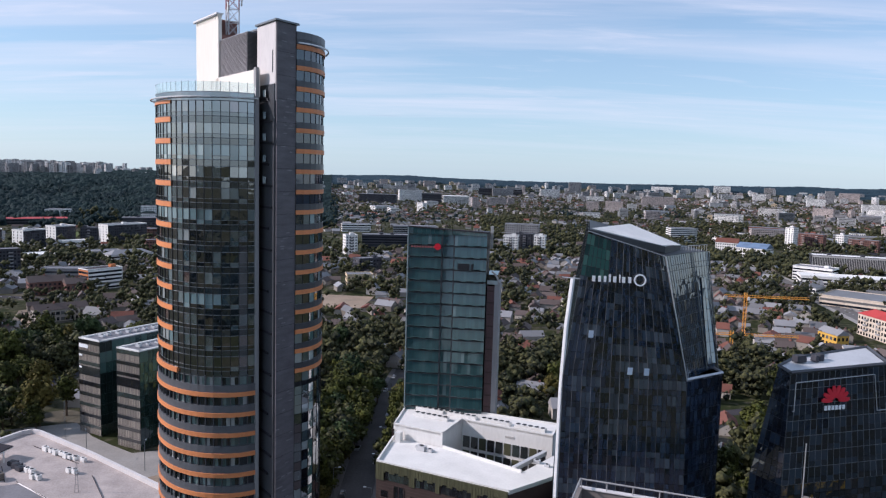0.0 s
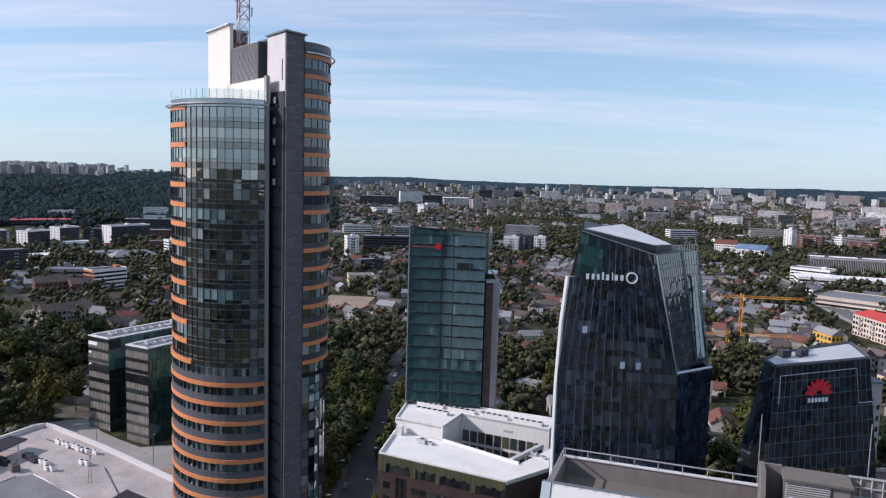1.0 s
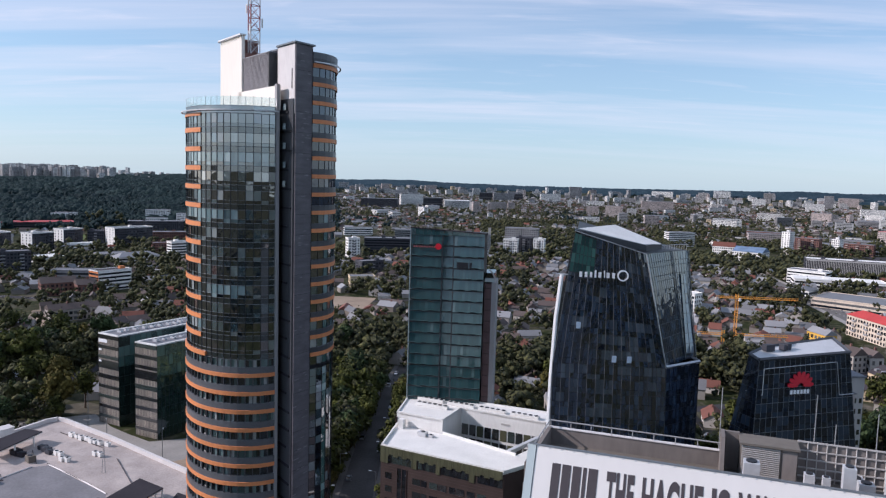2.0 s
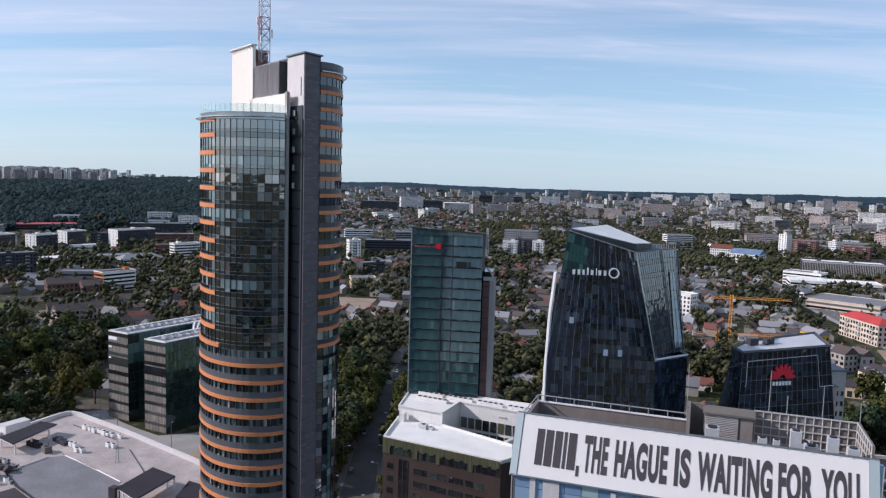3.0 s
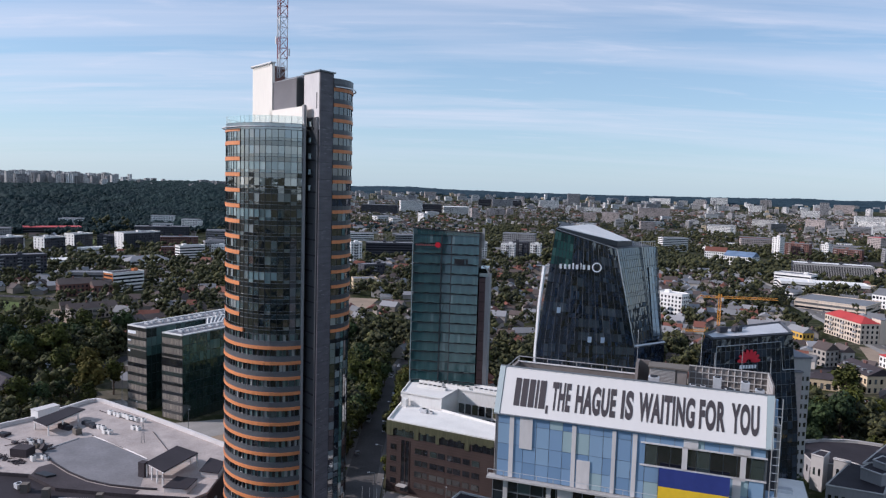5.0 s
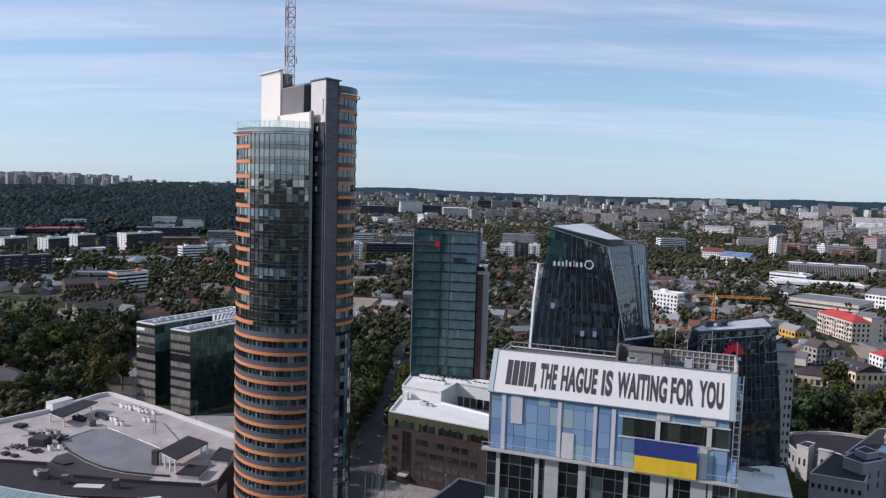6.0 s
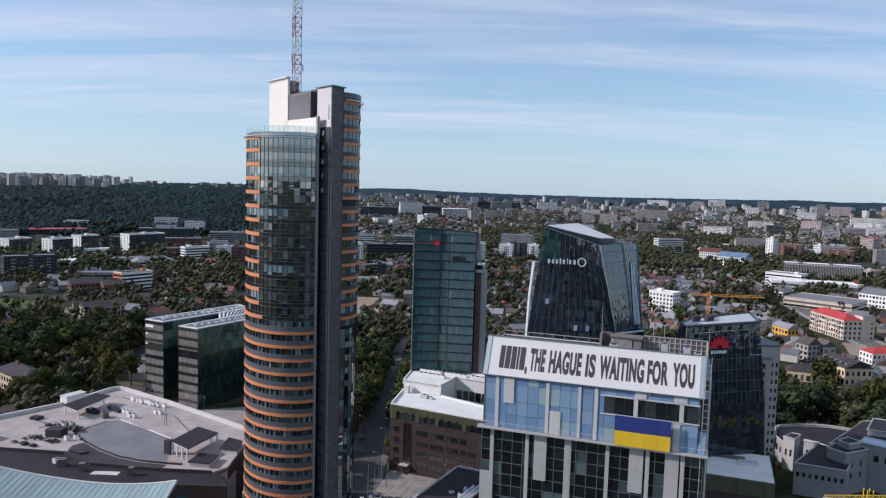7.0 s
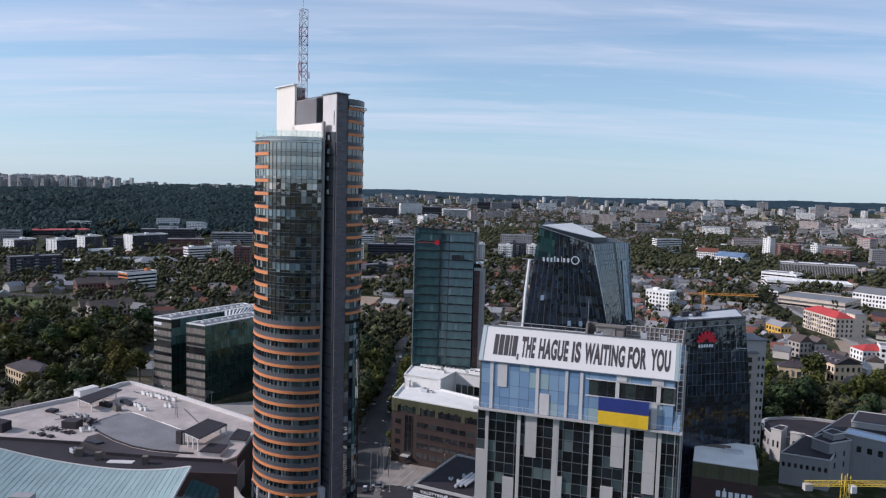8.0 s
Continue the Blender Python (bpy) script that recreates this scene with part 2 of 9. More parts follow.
M = {
    "white_roof": surf("white_roof_membrane", (0.74, 0.72, 0.69), 0.8, 0.10, 0.8),
    "white": surf("white_render", (0.74, 0.72, 0.69), 0.75, 0.10, 0.5, streak=4),
    "cream_clad": surf("cream_cladding", (0.78, 0.72, 0.63), 0.6, 0.06, 0.4, streak=5),
    "slab": surf("grey_stone_cladding", (0.105, 0.094, 0.104), 0.55, 0.35, 1.2, streak=0.25, bump=0.1),
    "slab_course": surf("light_stone_course", (0.19, 0.175, 0.185), 0.55, 0.3, 1.2),
    "slab_side": surf("pale_stone_cladding", (0.60, 0.56, 0.54), 0.6, 0.12, 0.6, streak=3),
    "louver": surf("grey_metal_louvre", (0.44, 0.42, 0.43), 0.5, 0.10, 0.5),
    "orange": surf("orange_painted_metal", (0.62, 0.225, 0.085), 0.5, 0.16, 0.5),
    "band": surf("grey_metal_spandrel", (0.115, 0.118, 0.128), 0.4, 0.18, 0.5, metal=0.2),
    "band_dark": surf("dark_metal_spandrel", (0.07, 0.072, 0.08), 0.35, 0.18, 0.5, metal=0.2),
    "steel": surf("brushed_steel", (0.55, 0.55, 0.56), 0.35, 0.10, 0.8, metal=0.7),
    "mullion": surf("dark_aluminium", (0.018, 0.019, 0.022), 0.4, 0.15, 0.8, metal=0.2),
    "mullion_grey": surf("grey_aluminium", (0.17, 0.18, 0.19), 0.4, 0.15, 0.8, metal=0.4),
    "fin": surf("grey_concrete_fin", (0.30, 0.29, 0.29), 0.7, 0.12, 0.6, streak=5),
    "dark": surf("dark_recess", (0.018, 0.018, 0.022), 0.5, 0.2, 0.5),
    "brick": surf("brown_brick", (0.058, 0.041, 0.037), 0.8, 0.3, 0.9, bump=0.2, spread=0.4),
    "brick_end": surf("purple_brown_brick", (0.115, 0.075, 0.075), 0.8, 0.3, 0.9, bump=0.2),
    "brick_dark": surf("dark_brown_cladding", (0.058, 0.034, 0.031), 0.7, 0.25, 0.8),
    "olive": surf("olive_metal_panel", (0.095, 0.095, 0.055), 0.45, 0.3, 0.6, spread=0.6, metal=0.1),
    "panel": surf("pale_grey_panel", (0.43, 0.405, 0.385), 0.65, 0.12, 0.5, streak=4, spread=0.3),
    "sign": surf("white_banner_cloth", (0.70, 0.665, 0.635), 0.75, 0.03, 0.4, streak=3),
    "ink": surf("dark_grey_print", (0.055, 0.045, 0.05), 0.7, 0.12, 0.6),
    "blue_flag": surf("blue_cloth", (0.036, 0.05, 0.20), 0.8, 0.12, 0.5),
    "yellow_flag": surf("yellow_cloth", (0.78, 0.50, 0.025), 0.8, 0.10, 0.5),
    "concrete": surf("concrete", (0.36, 0.34, 0.32), 0.8, 0.16, 0.6, streak=3, bump=0.1),
    "roof_felt": surf("pinkish_roof_felt", (0.40, 0.345, 0.32), 0.85, 0.28, 0.7, bump=0.1),
    "roof_grey": surf("grey_roof_felt", (0.19, 0.19, 0.205), 0.8, 0.2, 0.4),
    "roof_dark": surf("dark_roof_sheet", (0.034, 0.029, 0.034), 0.75, 0.25, 0.6),
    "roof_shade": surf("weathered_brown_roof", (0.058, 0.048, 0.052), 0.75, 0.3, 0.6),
    "roof_blue": surf("blue_grey_roof_felt", (0.20, 0.192, 0.20), 0.8, 0.22, 0.5, bump=0.1),
    "footway": surf("worn_asphalt_footway", (0.145, 0.136, 0.13), 0.85, 0.2, 0.5),
    "taupe": surf("weathered_taupe_render", (0.20, 0.175, 0.16), 0.85, 0.25, 0.5, streak=3),
    "roof_brown": surf("brown_roof_felt", (0.16, 0.14, 0.12), 0.85, 0.2, 0.5),
    "copper": surf("pale_green_copper_sheet", (0.25, 0.325, 0.325), 0.6, 0.18, 0.7, spread=0.45, streak=0.5),
    "ac": surf("galvanised_unit", (0.55, 0.55, 0.56), 0.5, 0.15, 0.8, metal=0.2),
    "mast_red": surf("faded_red_mast_paint", (0.30, 0.10, 0.095), 0.6, 0.25, 0.6),
    "mast_pale": surf("weathered_pale_mast_paint", (0.50, 0.49, 0.50), 0.6, 0.15, 0.6),
    "red_sign": surf("red_sign_face", (0.62, 0.012, 0.03), 0.5, 0.08, 0.5),
    "white_sign": surf("white_sign_face", (0.85, 0.85, 0.86), 0.5, 0.04, 0.5),
    "crane_orange": surf("orange_crane_paint", (0.70, 0.30, 0.04), 0.5, 0.15, 0.5),
    "crane_yellow": surf("yellow_crane_paint", (0.72, 0.50, 0.05), 0.5, 0.15, 0.5),
    "asphalt": surf("asphalt", (0.046, 0.042, 0.046), 0.85, 0.25, 0.4, bump=0.1),
    # lighter asphalt copy: sunlight on the main street put into the colour
    "street_sunlit": surf("painted_sunlit_asphalt", (0.085, 0.079, 0.078), 0.85, 0.3, 0.4, bump=0.1),
    "paving": surf("grey_paving", (0.30, 0.28, 0.26), 0.85, 0.18, 0.5, bump=0.1),
    "plaza": surf("brown_stone_paving", (0.27, 0.235, 0.21), 0.85, 0.3, 1.2, bump=0.1),
    "paint_line": surf("road_paint", (0.62, 0.62, 0.60), 0.7, 0.2, 0.8),
    "soil": surf("sandy_soil", (0.30, 0.23, 0.17), 0.9, 0.25, 0.3),
    "grass": surf("mown_grass", (0.085, 0.11, 0.03), 0.9, 0.35, 0.4),
    "roof_tin": surf("grey_tin_roof", (0.15, 0.15, 0.155), 0.55, 0.35, 0.5, spread=0.8, second=(0.33, 0.32, 0.325)),
    "roof_bluetin": surf("blue_grey_glazed_roof", (0.14, 0.20, 0.30), 0.4, 0.35, 0.6),
    "roof_tile": surf("red_tile_roof", (0.18, 0.075, 0.055), 0.75, 0.35, 0.6, spread=0.6),
    "roof_rust": surf("brown_sheet_roof", (0.105, 0.082, 0.075), 0.75, 0.3, 0.6, spread=0.6),
    "roof_red": surf("bright_red_sheet_roof", (0.42, 0.045, 0.04), 0.6, 0.2, 0.5),
    "wall_mix": surf("painted_house_wall", (0.20, 0.17, 0.14), 0.8, 0.35, 0.4, spread=0.85, second=(0.58, 0.53, 0.48)),
    "wall_white": surf("white_block_wall", (0.80, 0.77, 0.73), 0.75, 0.14, 0.3, spread=0.2),
    "wall_far": surf("far_block_wall", (0.28, 0.265, 0.26), 0.75, 0.3, 0.3, spread=0.9, second=(0.80, 0.78, 0.75)),
    "wall_cream": surf("cream_house_wall", (0.60, 0.47, 0.31), 0.75, 0.14, 0.3),
    "g_block": glass("deep_blue_glass", [(0, (0.007, 0.010, 0.018)), (0.45, (0.013, 0.020, 0.034)), (0.8, (0.024, 0.036, 0.056))], 1.75, 0.04, 0.03, 0.5, 0.012),
    "g_teal": glass("green_tinted_glass", [(0, (0.012, 0.026, 0.024)), (0.5, (0.02, 0.04, 0.036)), (0.85, (0.034, 0.06, 0.054))], 3.0, 0.04, 0.03, 0.3, 0.03),
    "wall_rose": surf("pinkish_cream_wall", (0.60, 0.50, 0.40), 0.75, 0.16, 0.3, streak=3),
    "g_teal_lit": glass("lit_green_tinted_glass", [(0, (0.045, 0.095, 0.088)), (0.5, (0.085, 0.16, 0.145)), (0.85, (0.13, 0.21, 0.19))], 3.0, 0.04, 0.03, 0.3, 0.03),
    "wall_yellow": surf("yellow_house_wall", (0.62, 0.36, 0.07), 0.75, 0.14, 0.3),
    "wall_grey": surf("grey_block_wall", (0.30, 0.29, 0.29), 0.75, 0.2, 0.3),
    "wall_dark": surf("dark_block_wall", (0.042, 0.042, 0.052), 0.7, 0.25, 0.3),
    "wall_pink": surf("pinkish_block_wall", (0.46, 0.39, 0.36), 0.75, 0.2, 0.3),
    "wall_brick": surf("red_brick_wall", (0.19, 0.098, 0.08), 0.8, 0.3, 0.5, bump=0.1),
    "wall_orange": surf("orange_block_wall", (0.55, 0.20, 0.08), 0.75, 0.15, 0.4),
    "far_window": glass("far_window_glass", [(0, (0.012, 0.014, 0.02)), (0.7, (0.03, 0.036, 0.045)), (0.9, (0.12, 0.12, 0.12))], 1.5, 0.08, 0.0),
    "car": surf("car_paint", (0.05, 0.05, 0.06), 0.3, 0.2, 0.3, spread=0.95, second=(0.6, 0.6, 0.62)),
    "bark": surf("bark", (0.09, 0.065, 0.05), 0.9, 0.3, 1.0),
    "g_tower": glass("tower_glass", [(0, (0.004, 0.005, 0.008)), (0.42, (0.012, 0.018, 0.026)), (0.55, (0.05, 0.075, 0.085)), (0.68, (0.15, 0.19, 0.20)), (0.82, (0.32, 0.35, 0.35)), (0.90, (0.09, 0.06, 0.055)), (0.93, (0.004, 0.005, 0.008))], 3.6, 0.03, 0.02, 0.35, 0.012),
    "g_office": glass("office_window_glass", [(0, (0.012, 0.016, 0.02)), (0.40, (0.05, 0.08, 0.08)), (0.66, (0.13, 0.18, 0.17)), (0.86, (0.30, 0.31, 0.30)), (0.92, (0.02, 0.02, 0.025))], 1.8, 0.04, 0.01),
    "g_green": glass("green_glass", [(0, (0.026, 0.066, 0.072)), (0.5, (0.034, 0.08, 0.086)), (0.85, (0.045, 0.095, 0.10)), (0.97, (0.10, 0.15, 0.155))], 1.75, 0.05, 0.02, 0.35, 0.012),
    "g_dark": glass("dark_blue_glass", [(0, (0.007, 0.011, 0.021)), (0.38, (0.016, 0.027, 0.052)), (0.66, (0.028, 0.045, 0.082)), (0.93, (0.045, 0.070, 0.110))], 2.4, 0.03, 0.03, 0.5, 0.03),
    "g_lip": glass("pale_green_lip_glass", [(0, (0.10, 0.17, 0.17)), (0.5, (0.15, 0.22, 0.22)), (0.8, (0.06, 0.11, 0.11))], 1.7, 0.1, 0.0),
    # ceiling light in the rooms is put into the colour of these panes
    "g_lit": glass("grey_room_glass", [(0, (0.055, 0.068, 0.09)), (0.4, (0.08, 0.098, 0.12)), (0.75, (0.12, 0.14, 0.165)), (0.9, (0.02, 0.03, 0.05))], 2.2, 0.03, 0.03, 0.5, 0.03),
    "g_smoke": glass("smoked_glass", [(0, (0.014, 0.015, 0.018)), (0.6, (0.024, 0.027, 0.028)), (0.85, (0.04, 0.052, 0.05))], 2.3, 0.05, 0.03, 0.35, 0.05),
    "g_banner": glass("dark_office_glass", [(0, (0.006, 0.008, 0.012)), (0.5, (0.012, 0.018, 0.024)), (0.74, (0.05, 0.075, 0.078)), (0.9, (0.10, 0.135, 0.13)), (0.96, (0.008, 0.010, 0.014))], 1.7, 0.04, 0.01, 0.35, 0.04),
    "g_bronze": glass("bronze_glass", [(0, (0.25, 0.22, 0.19)), (0.5, (0.30, 0.26, 0.22)), (0.85, (0.35, 0.305, 0.26))], 1.8, 0.08, 0.02),
    "g_pale": glass("pale_blind_glass", [(0, (0.15, 0.22, 0.235)), (0.4, (0.24, 0.32, 0.33)), (0.75, (0.08, 0.12, 0.13)), (0.88, (0.34, 0.42, 0.42))], 2.4, 0.04, 0.02, 0.35, 0.012),
    "g_blue": glass("pale_blue_panel", [(0, (0.18, 0.28, 0.42)), (0.4, (0.21, 0.315, 0.46)), (0.7, (0.25, 0.36, 0.49)), (0.92, (0.33, 0.43, 0.45)), (0.97, (0.13, 0.22, 0.36))], 1.6, 0.08, 0.01),
    "g_rail": glass("pale_rail_glass", [(0, (0.36, 0.42, 0.42)), (0.5, (0.44, 0.49, 0.48)), (0.8, (0.30, 0.36, 0.37))], 1.7, 0.05, 0.0),
    "g_mirror": glass("blue_mirror_glass", [(0, (0.008, 0.018, 0.038)), (0.4, (0.018, 0.036, 0.068)), (0.8, (0.045, 0.078, 0.12)), (0.95, (0.10, 0.09, 0.08))], 1.9, 0.03, 0.03, 0.4, 0.02),
    "g_east": glass("east_window_glass", [(0, (0.012, 0.022, 0.045)), (0.5, (0.02, 0.035, 0.065)), (0.85, (0.05, 0.07, 0.10))], 1.9, 0.04, 0.01),
    # dark tone leans blue: hazy shade painted into the leaf colour
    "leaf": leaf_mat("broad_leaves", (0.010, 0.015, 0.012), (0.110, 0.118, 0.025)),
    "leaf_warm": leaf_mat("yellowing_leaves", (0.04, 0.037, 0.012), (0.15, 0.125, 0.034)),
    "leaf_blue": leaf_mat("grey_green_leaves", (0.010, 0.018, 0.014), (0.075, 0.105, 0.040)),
    # distance haze is painted into both far woods as a blue tint
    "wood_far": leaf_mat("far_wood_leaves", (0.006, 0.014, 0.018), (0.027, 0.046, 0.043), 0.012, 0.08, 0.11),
    "wood_rim": leaf_mat("hazy_horizon_wood_leaves", (0.015, 0.033, 0.048), (0.038, 0.064, 0.080), 0.006, 0.05, 0.05),
    # bluish dark tone here too, painting in shade under open sky
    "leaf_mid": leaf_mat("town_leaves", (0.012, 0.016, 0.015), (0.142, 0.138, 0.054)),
}


def clear_glass(name, tint):
    m = bpy.data.materials.new(name)
    m.use_nodes = True
    bs = m.node_tree.nodes["Principled BSDF"]
    bs.inputs["Base Color"].default_value = (*tint, 1)
    bs.inputs["Roughness"].default_value = 0.02
    bs.inputs["IOR"].default_value = 1.45
    bs.inputs["Transmission Weight"].default_value = 0.92
    return m


M["g_clear"] = clear_glass("clear_rail_glass", (0.82, 0.92, 0.92))

# ---- building blocks ----
class Mesh:
    """Collects corners and faces of one part."""

    def __init__(self):
        self.v, self.f = [], []

    def poly(self, pts):
        i = len(self.v)
        self.v += [tuple(p) for p in pts]
        self.f.append(tuple(range(i, i + len(pts))))

    def hexa(self, low, high):
        """A solid between two rings of corners, anticlockwise seen from above."""
        n, i = len(low), len(self.v)
        self.v += [tuple(p) for p in low] + [tuple(p) for p in high]
        for k in range(n):
            self.f.append((i + k, i + (k + 1) % n, i + n + (k + 1) % n, i + n + k))
        self.f.append(tuple(i + n + k for k in range(n)))
        self.f.append(tuple(i + k for k in reversed(range(n))))
        return self

    def prism(self, ring, z0, z1):
        return self.hexa([(x, y, z0) for x, y in ring], [(x, y, z1) for x, y in ring])

    def box(self, x0, x1, y0, y1, z0, z1):
        return self.prism([(x0, y0), (x1, y0), (x1, y1), (x0, y1)], z0, z1)

    def turned(self, cx, cy, w, d, z0, z1, deg):
        c, s = math.cos(radians(deg)), math.sin(radians(deg))
        return self.prism([(cx + a * w / 2 * c - b * d / 2 * s, cy + a * w / 2 * s + b * d / 2 * c) for a, b in ((-1, -1), (1, -1), (1, 1), (-1, 1))], z0, z1)

    def bar(self, a, b, r, sides=4):
        """A straight rod from a to b."""
        a, b = Vector(a), Vector(b)
        d = (b - a).normalized()
        e = d.cross(Vector((0, 0, 1)) if abs(d.z) < 0.9 else Vector((1, 0, 0))).normalized()
        g = d.cross(e)
        ring = [e * math.cos(2 * math.pi * k / sides) * r + g * math.sin(2 * math.pi * k / sides) * r for k in range(sides)]
        return self.hexa([a + p for p in ring], [b + p for p in ring])

    def sweep(self, line, z0, z1, inner, outer):
        """A band along a plan line of (x, y, nx, ny): from inner to outer off it, z0 to z1."""
        i = len(self.v)
        for x, y, nx, ny in line:
            self.v += [(x + nx * inner, y + ny * inner, z0), (x + nx * outer, y + ny * outer, z0), (x + nx * outer, y + ny * outer, z1), (x + nx * inner, y + ny * inner, z1)]
        for k in range(len(line) - 1):
            a, b = i + 4 * k, i + 4 * k + 4
            for q in range(4):
                self.f.append((a + q, b + q, b + (q + 1) % 4, a + (q + 1) % 4))
        self.f.append((i, i + 1, i + 2, i + 3))
        j = i + 4 * (len(line) - 1)
        self.f.append((j + 3, j + 2, j + 1, j))
        return self

    def pane(self, a, b, c, d, depth):
        """A flat sheet with corners a, b, c, d and a thickness behind it."""
        n = (Vector(b) - Vector(a)).cross(Vector(d) - Vector(a)).normalized() * -depth
        return self.hexa([Vector(p) + n for p in (a, b, c, d)], [Vector(p) for p in (a, b, c, d)])

    def data(self, name, mat):
        me = bpy.data.meshes.new(name)
        me.from_pydata(self.v, [], self.f)
        me.materials.append(mat)
        return me


def thing(name, x=0, y=0, z=0, deg=0, label="", category="", group="", kind=""):
    ob = new(name)
    ob.empty_display_size = 1
    ob.matrix_basis = pose(x, y, z, 0, 0, deg)
    return tagged(ob, label, category, group, kind)


def part(name, mesh, mat, parent=None, label="", kind="", at=None):
    data = mesh.data(name, mat) if isinstance(mesh, Mesh) else mesh
    ob = new(name, data)
    ob.parent = parent
    if at is not None:
        ob.matrix_basis = at
    return tagged(ob, label, kind=kind)


def along(line, k0, k1):
    return line[k0:k1 + 1]


def superellipse(cx, cy, a, b, p, n, deg0, deg1, sign):
    """Plan line with outward normals, n steps of even length."""
    raw = []
    for k in range(801):
        t = radians(deg0 + (deg1 - deg0) * k / 800)
        c, s = math.cos(t), math.sin(t)
        x = a * math.copysign(abs(c) ** (2 / p), c)
        y = b * math.copysign(abs(s) ** (2 / p), s) * sign
        raw.append((x, y))
    cum = [0]
    for q, r in zip(raw, raw[1:]):
        cum.append(cum[-1] + math.dist(q, r))
    out = []
    for k in range(n + 1):
        g = cum[-1] * k / n
        j = min(range(len(cum)), key=lambda i: abs(cum[i] - g))
        x, y = raw[j]
        nx = math.copysign(abs(x / a) ** (p - 1) / a, x)
        ny = math.copysign(abs(y / b) ** (p - 1) / b, y) if y else 0
        l = math.hypot(nx, ny) or 1
        out.append((cx + x, cy + y, nx / l, ny / l))
    return out


# ---- the lie of the land ----
def smooth(a, b, x):
    t = max(0.0, min(1.0, (x - a) / (b - a)))
    return t * t * (3 - 2 * t)


def land(x, y):
    """Height of the ground: flat by the river, a wooded ridge to the north-west, a low rim all round."""
    r = math.hypot(x, y + 40)
    az = math.degrees(math.atan2(x, y + 40))
    west = smooth(-9, -17, az) * smooth(-75, -55, az)
    h = west * (45 * smooth(1450, 2600, r) + 10 * smooth(2900, 4400, r))
    mid = 1 - west
    bumps = 6 * noise.noise((x / 700, y / 700, 0)) + 4 * noise.noise((x / 260, y / 260, 5))
    h += mid * (44 * smooth(3300, 4600, r)) + bumps * smooth(900, 2200, r)
    h += (14 * math.exp(-((az + 4.5) / 3.0) ** 2) + 5 + 13 * smooth(12, 30, az)) * smooth(3000, 4600, r) * mid
    return h


def build_ground():
    radii = [0, 60, 120, 200, 300, 420, 560, 720, 900, 1100, 1300, 1500, 1700, 1900, 2100, 2300, 2500, 2700, 2950, 3200, 3450, 3700, 3950, 4200, 4450, 4700, 4950]
    n = 240
    me = Mesh()
    me.v.append((0, -40, 0))
    for r in radii[1:]:
        for k in range(n):
            a = 2 * math.pi * k / n
            x, y = r * math.sin(a), r * math.cos(a) - 40
            me.v.append((x, y, land(x, y)))
    for k in range(n):
        me.f.append((0, 1 + (k + 1) % n, 1 + k))
    for i in range(len(radii) - 2):
        for k in range(n):
            a, b = 1 + i * n, 1 + (i + 1) * n
            me.f.append((a + k, a + (k + 1) % n, b + (k + 1) % n, b + k))
    ob = part("ground", me, M["ground"], None, "mixed grass, yards and bare soil across the town", "structure")
    ob.data.polygons.foreach_set("use_smooth", [True] * len(ob.data.polygons))


def ground_mat():
    m = bpy.data.materials.new("town_ground")
    m.use_nodes = True
    nt = m.node_tree
    bs = nt.nodes["Principled BSDF"]
    bs.inputs["Roughness"].default_value = 0.95
    bs.inputs["Specular IOR Level"].default_value = 0.05
    link = nt.links.new
    geo = nt.nodes.new("ShaderNodeNewGeometry")

    def noise_at(scale, detail):
        t = nt.nodes.new("ShaderNodeTexNoise")
        t.inputs["Scale"].default_value = scale
        t.inputs["Detail"].default_value = detail
        link(geo.outputs["Position"], t.inputs["Vector"])
        return t.outputs["Fac"]

    def ramp(fac, stops):
        r = nt.nodes.new("ShaderNodeValToRGB")
        e = r.color_ramp.elements
        e[0].position, e[0].color = stops[0][0], (*stops[0][1], 1)
        e[1].position, e[1].color = stops[1][0], (*stops[1][1], 1)
        for at, c in stops[2:]:
            e.new(at).color = (*c, 1)
        link(fac, r.inputs[0])
        return r.outputs[0]

    # plots of garden, yard and rough ground
    vo = nt.nodes.new("ShaderNodeTexVoronoi")
    vo.feature = "SMOOTH_F1"
    vo.inputs["Smoothness"].default_value = 0.6
    vo.inputs["Scale"].default_value = 0.075
    link(geo.outputs["Position"], vo.inputs["Vector"])
    plot = nt.nodes.new("ShaderNodeSeparateColor")
    link(vo.outputs["Color"], plot.inputs[0])
    a = ramp(plot.outputs[0], [(0.0, (0.022, 0.030, 0.012)), (0.45, (0.042, 0.048, 0.018)), (0.60, (0.10, 0.088, 0.066)), (0.76, (0.036, 0.038, 0.020)), (0.86, (0.20, 0.17, 0.145)), (1.0, (0.08, 0.075, 0.075))])
    b = ramp(noise_at(0.22, 6), [(0.35, (0.016, 0.022, 0.009)), (0.55, (0.040, 0.043, 0.020)), (0.66, (0.14, 0.118, 0.085))])
    mx = nt.nodes.new("ShaderNodeMix")
    mx.data_type = "RGBA"
    mx.inputs["Factor"].default_value = 0.5
    link(a, mx.inputs["A"]); link(b, mx.inputs["B"])
    link(mx.outputs["Result"], bs.inputs["Base Color"])
    return m


M["ground"] = ground_mat()
build_ground()


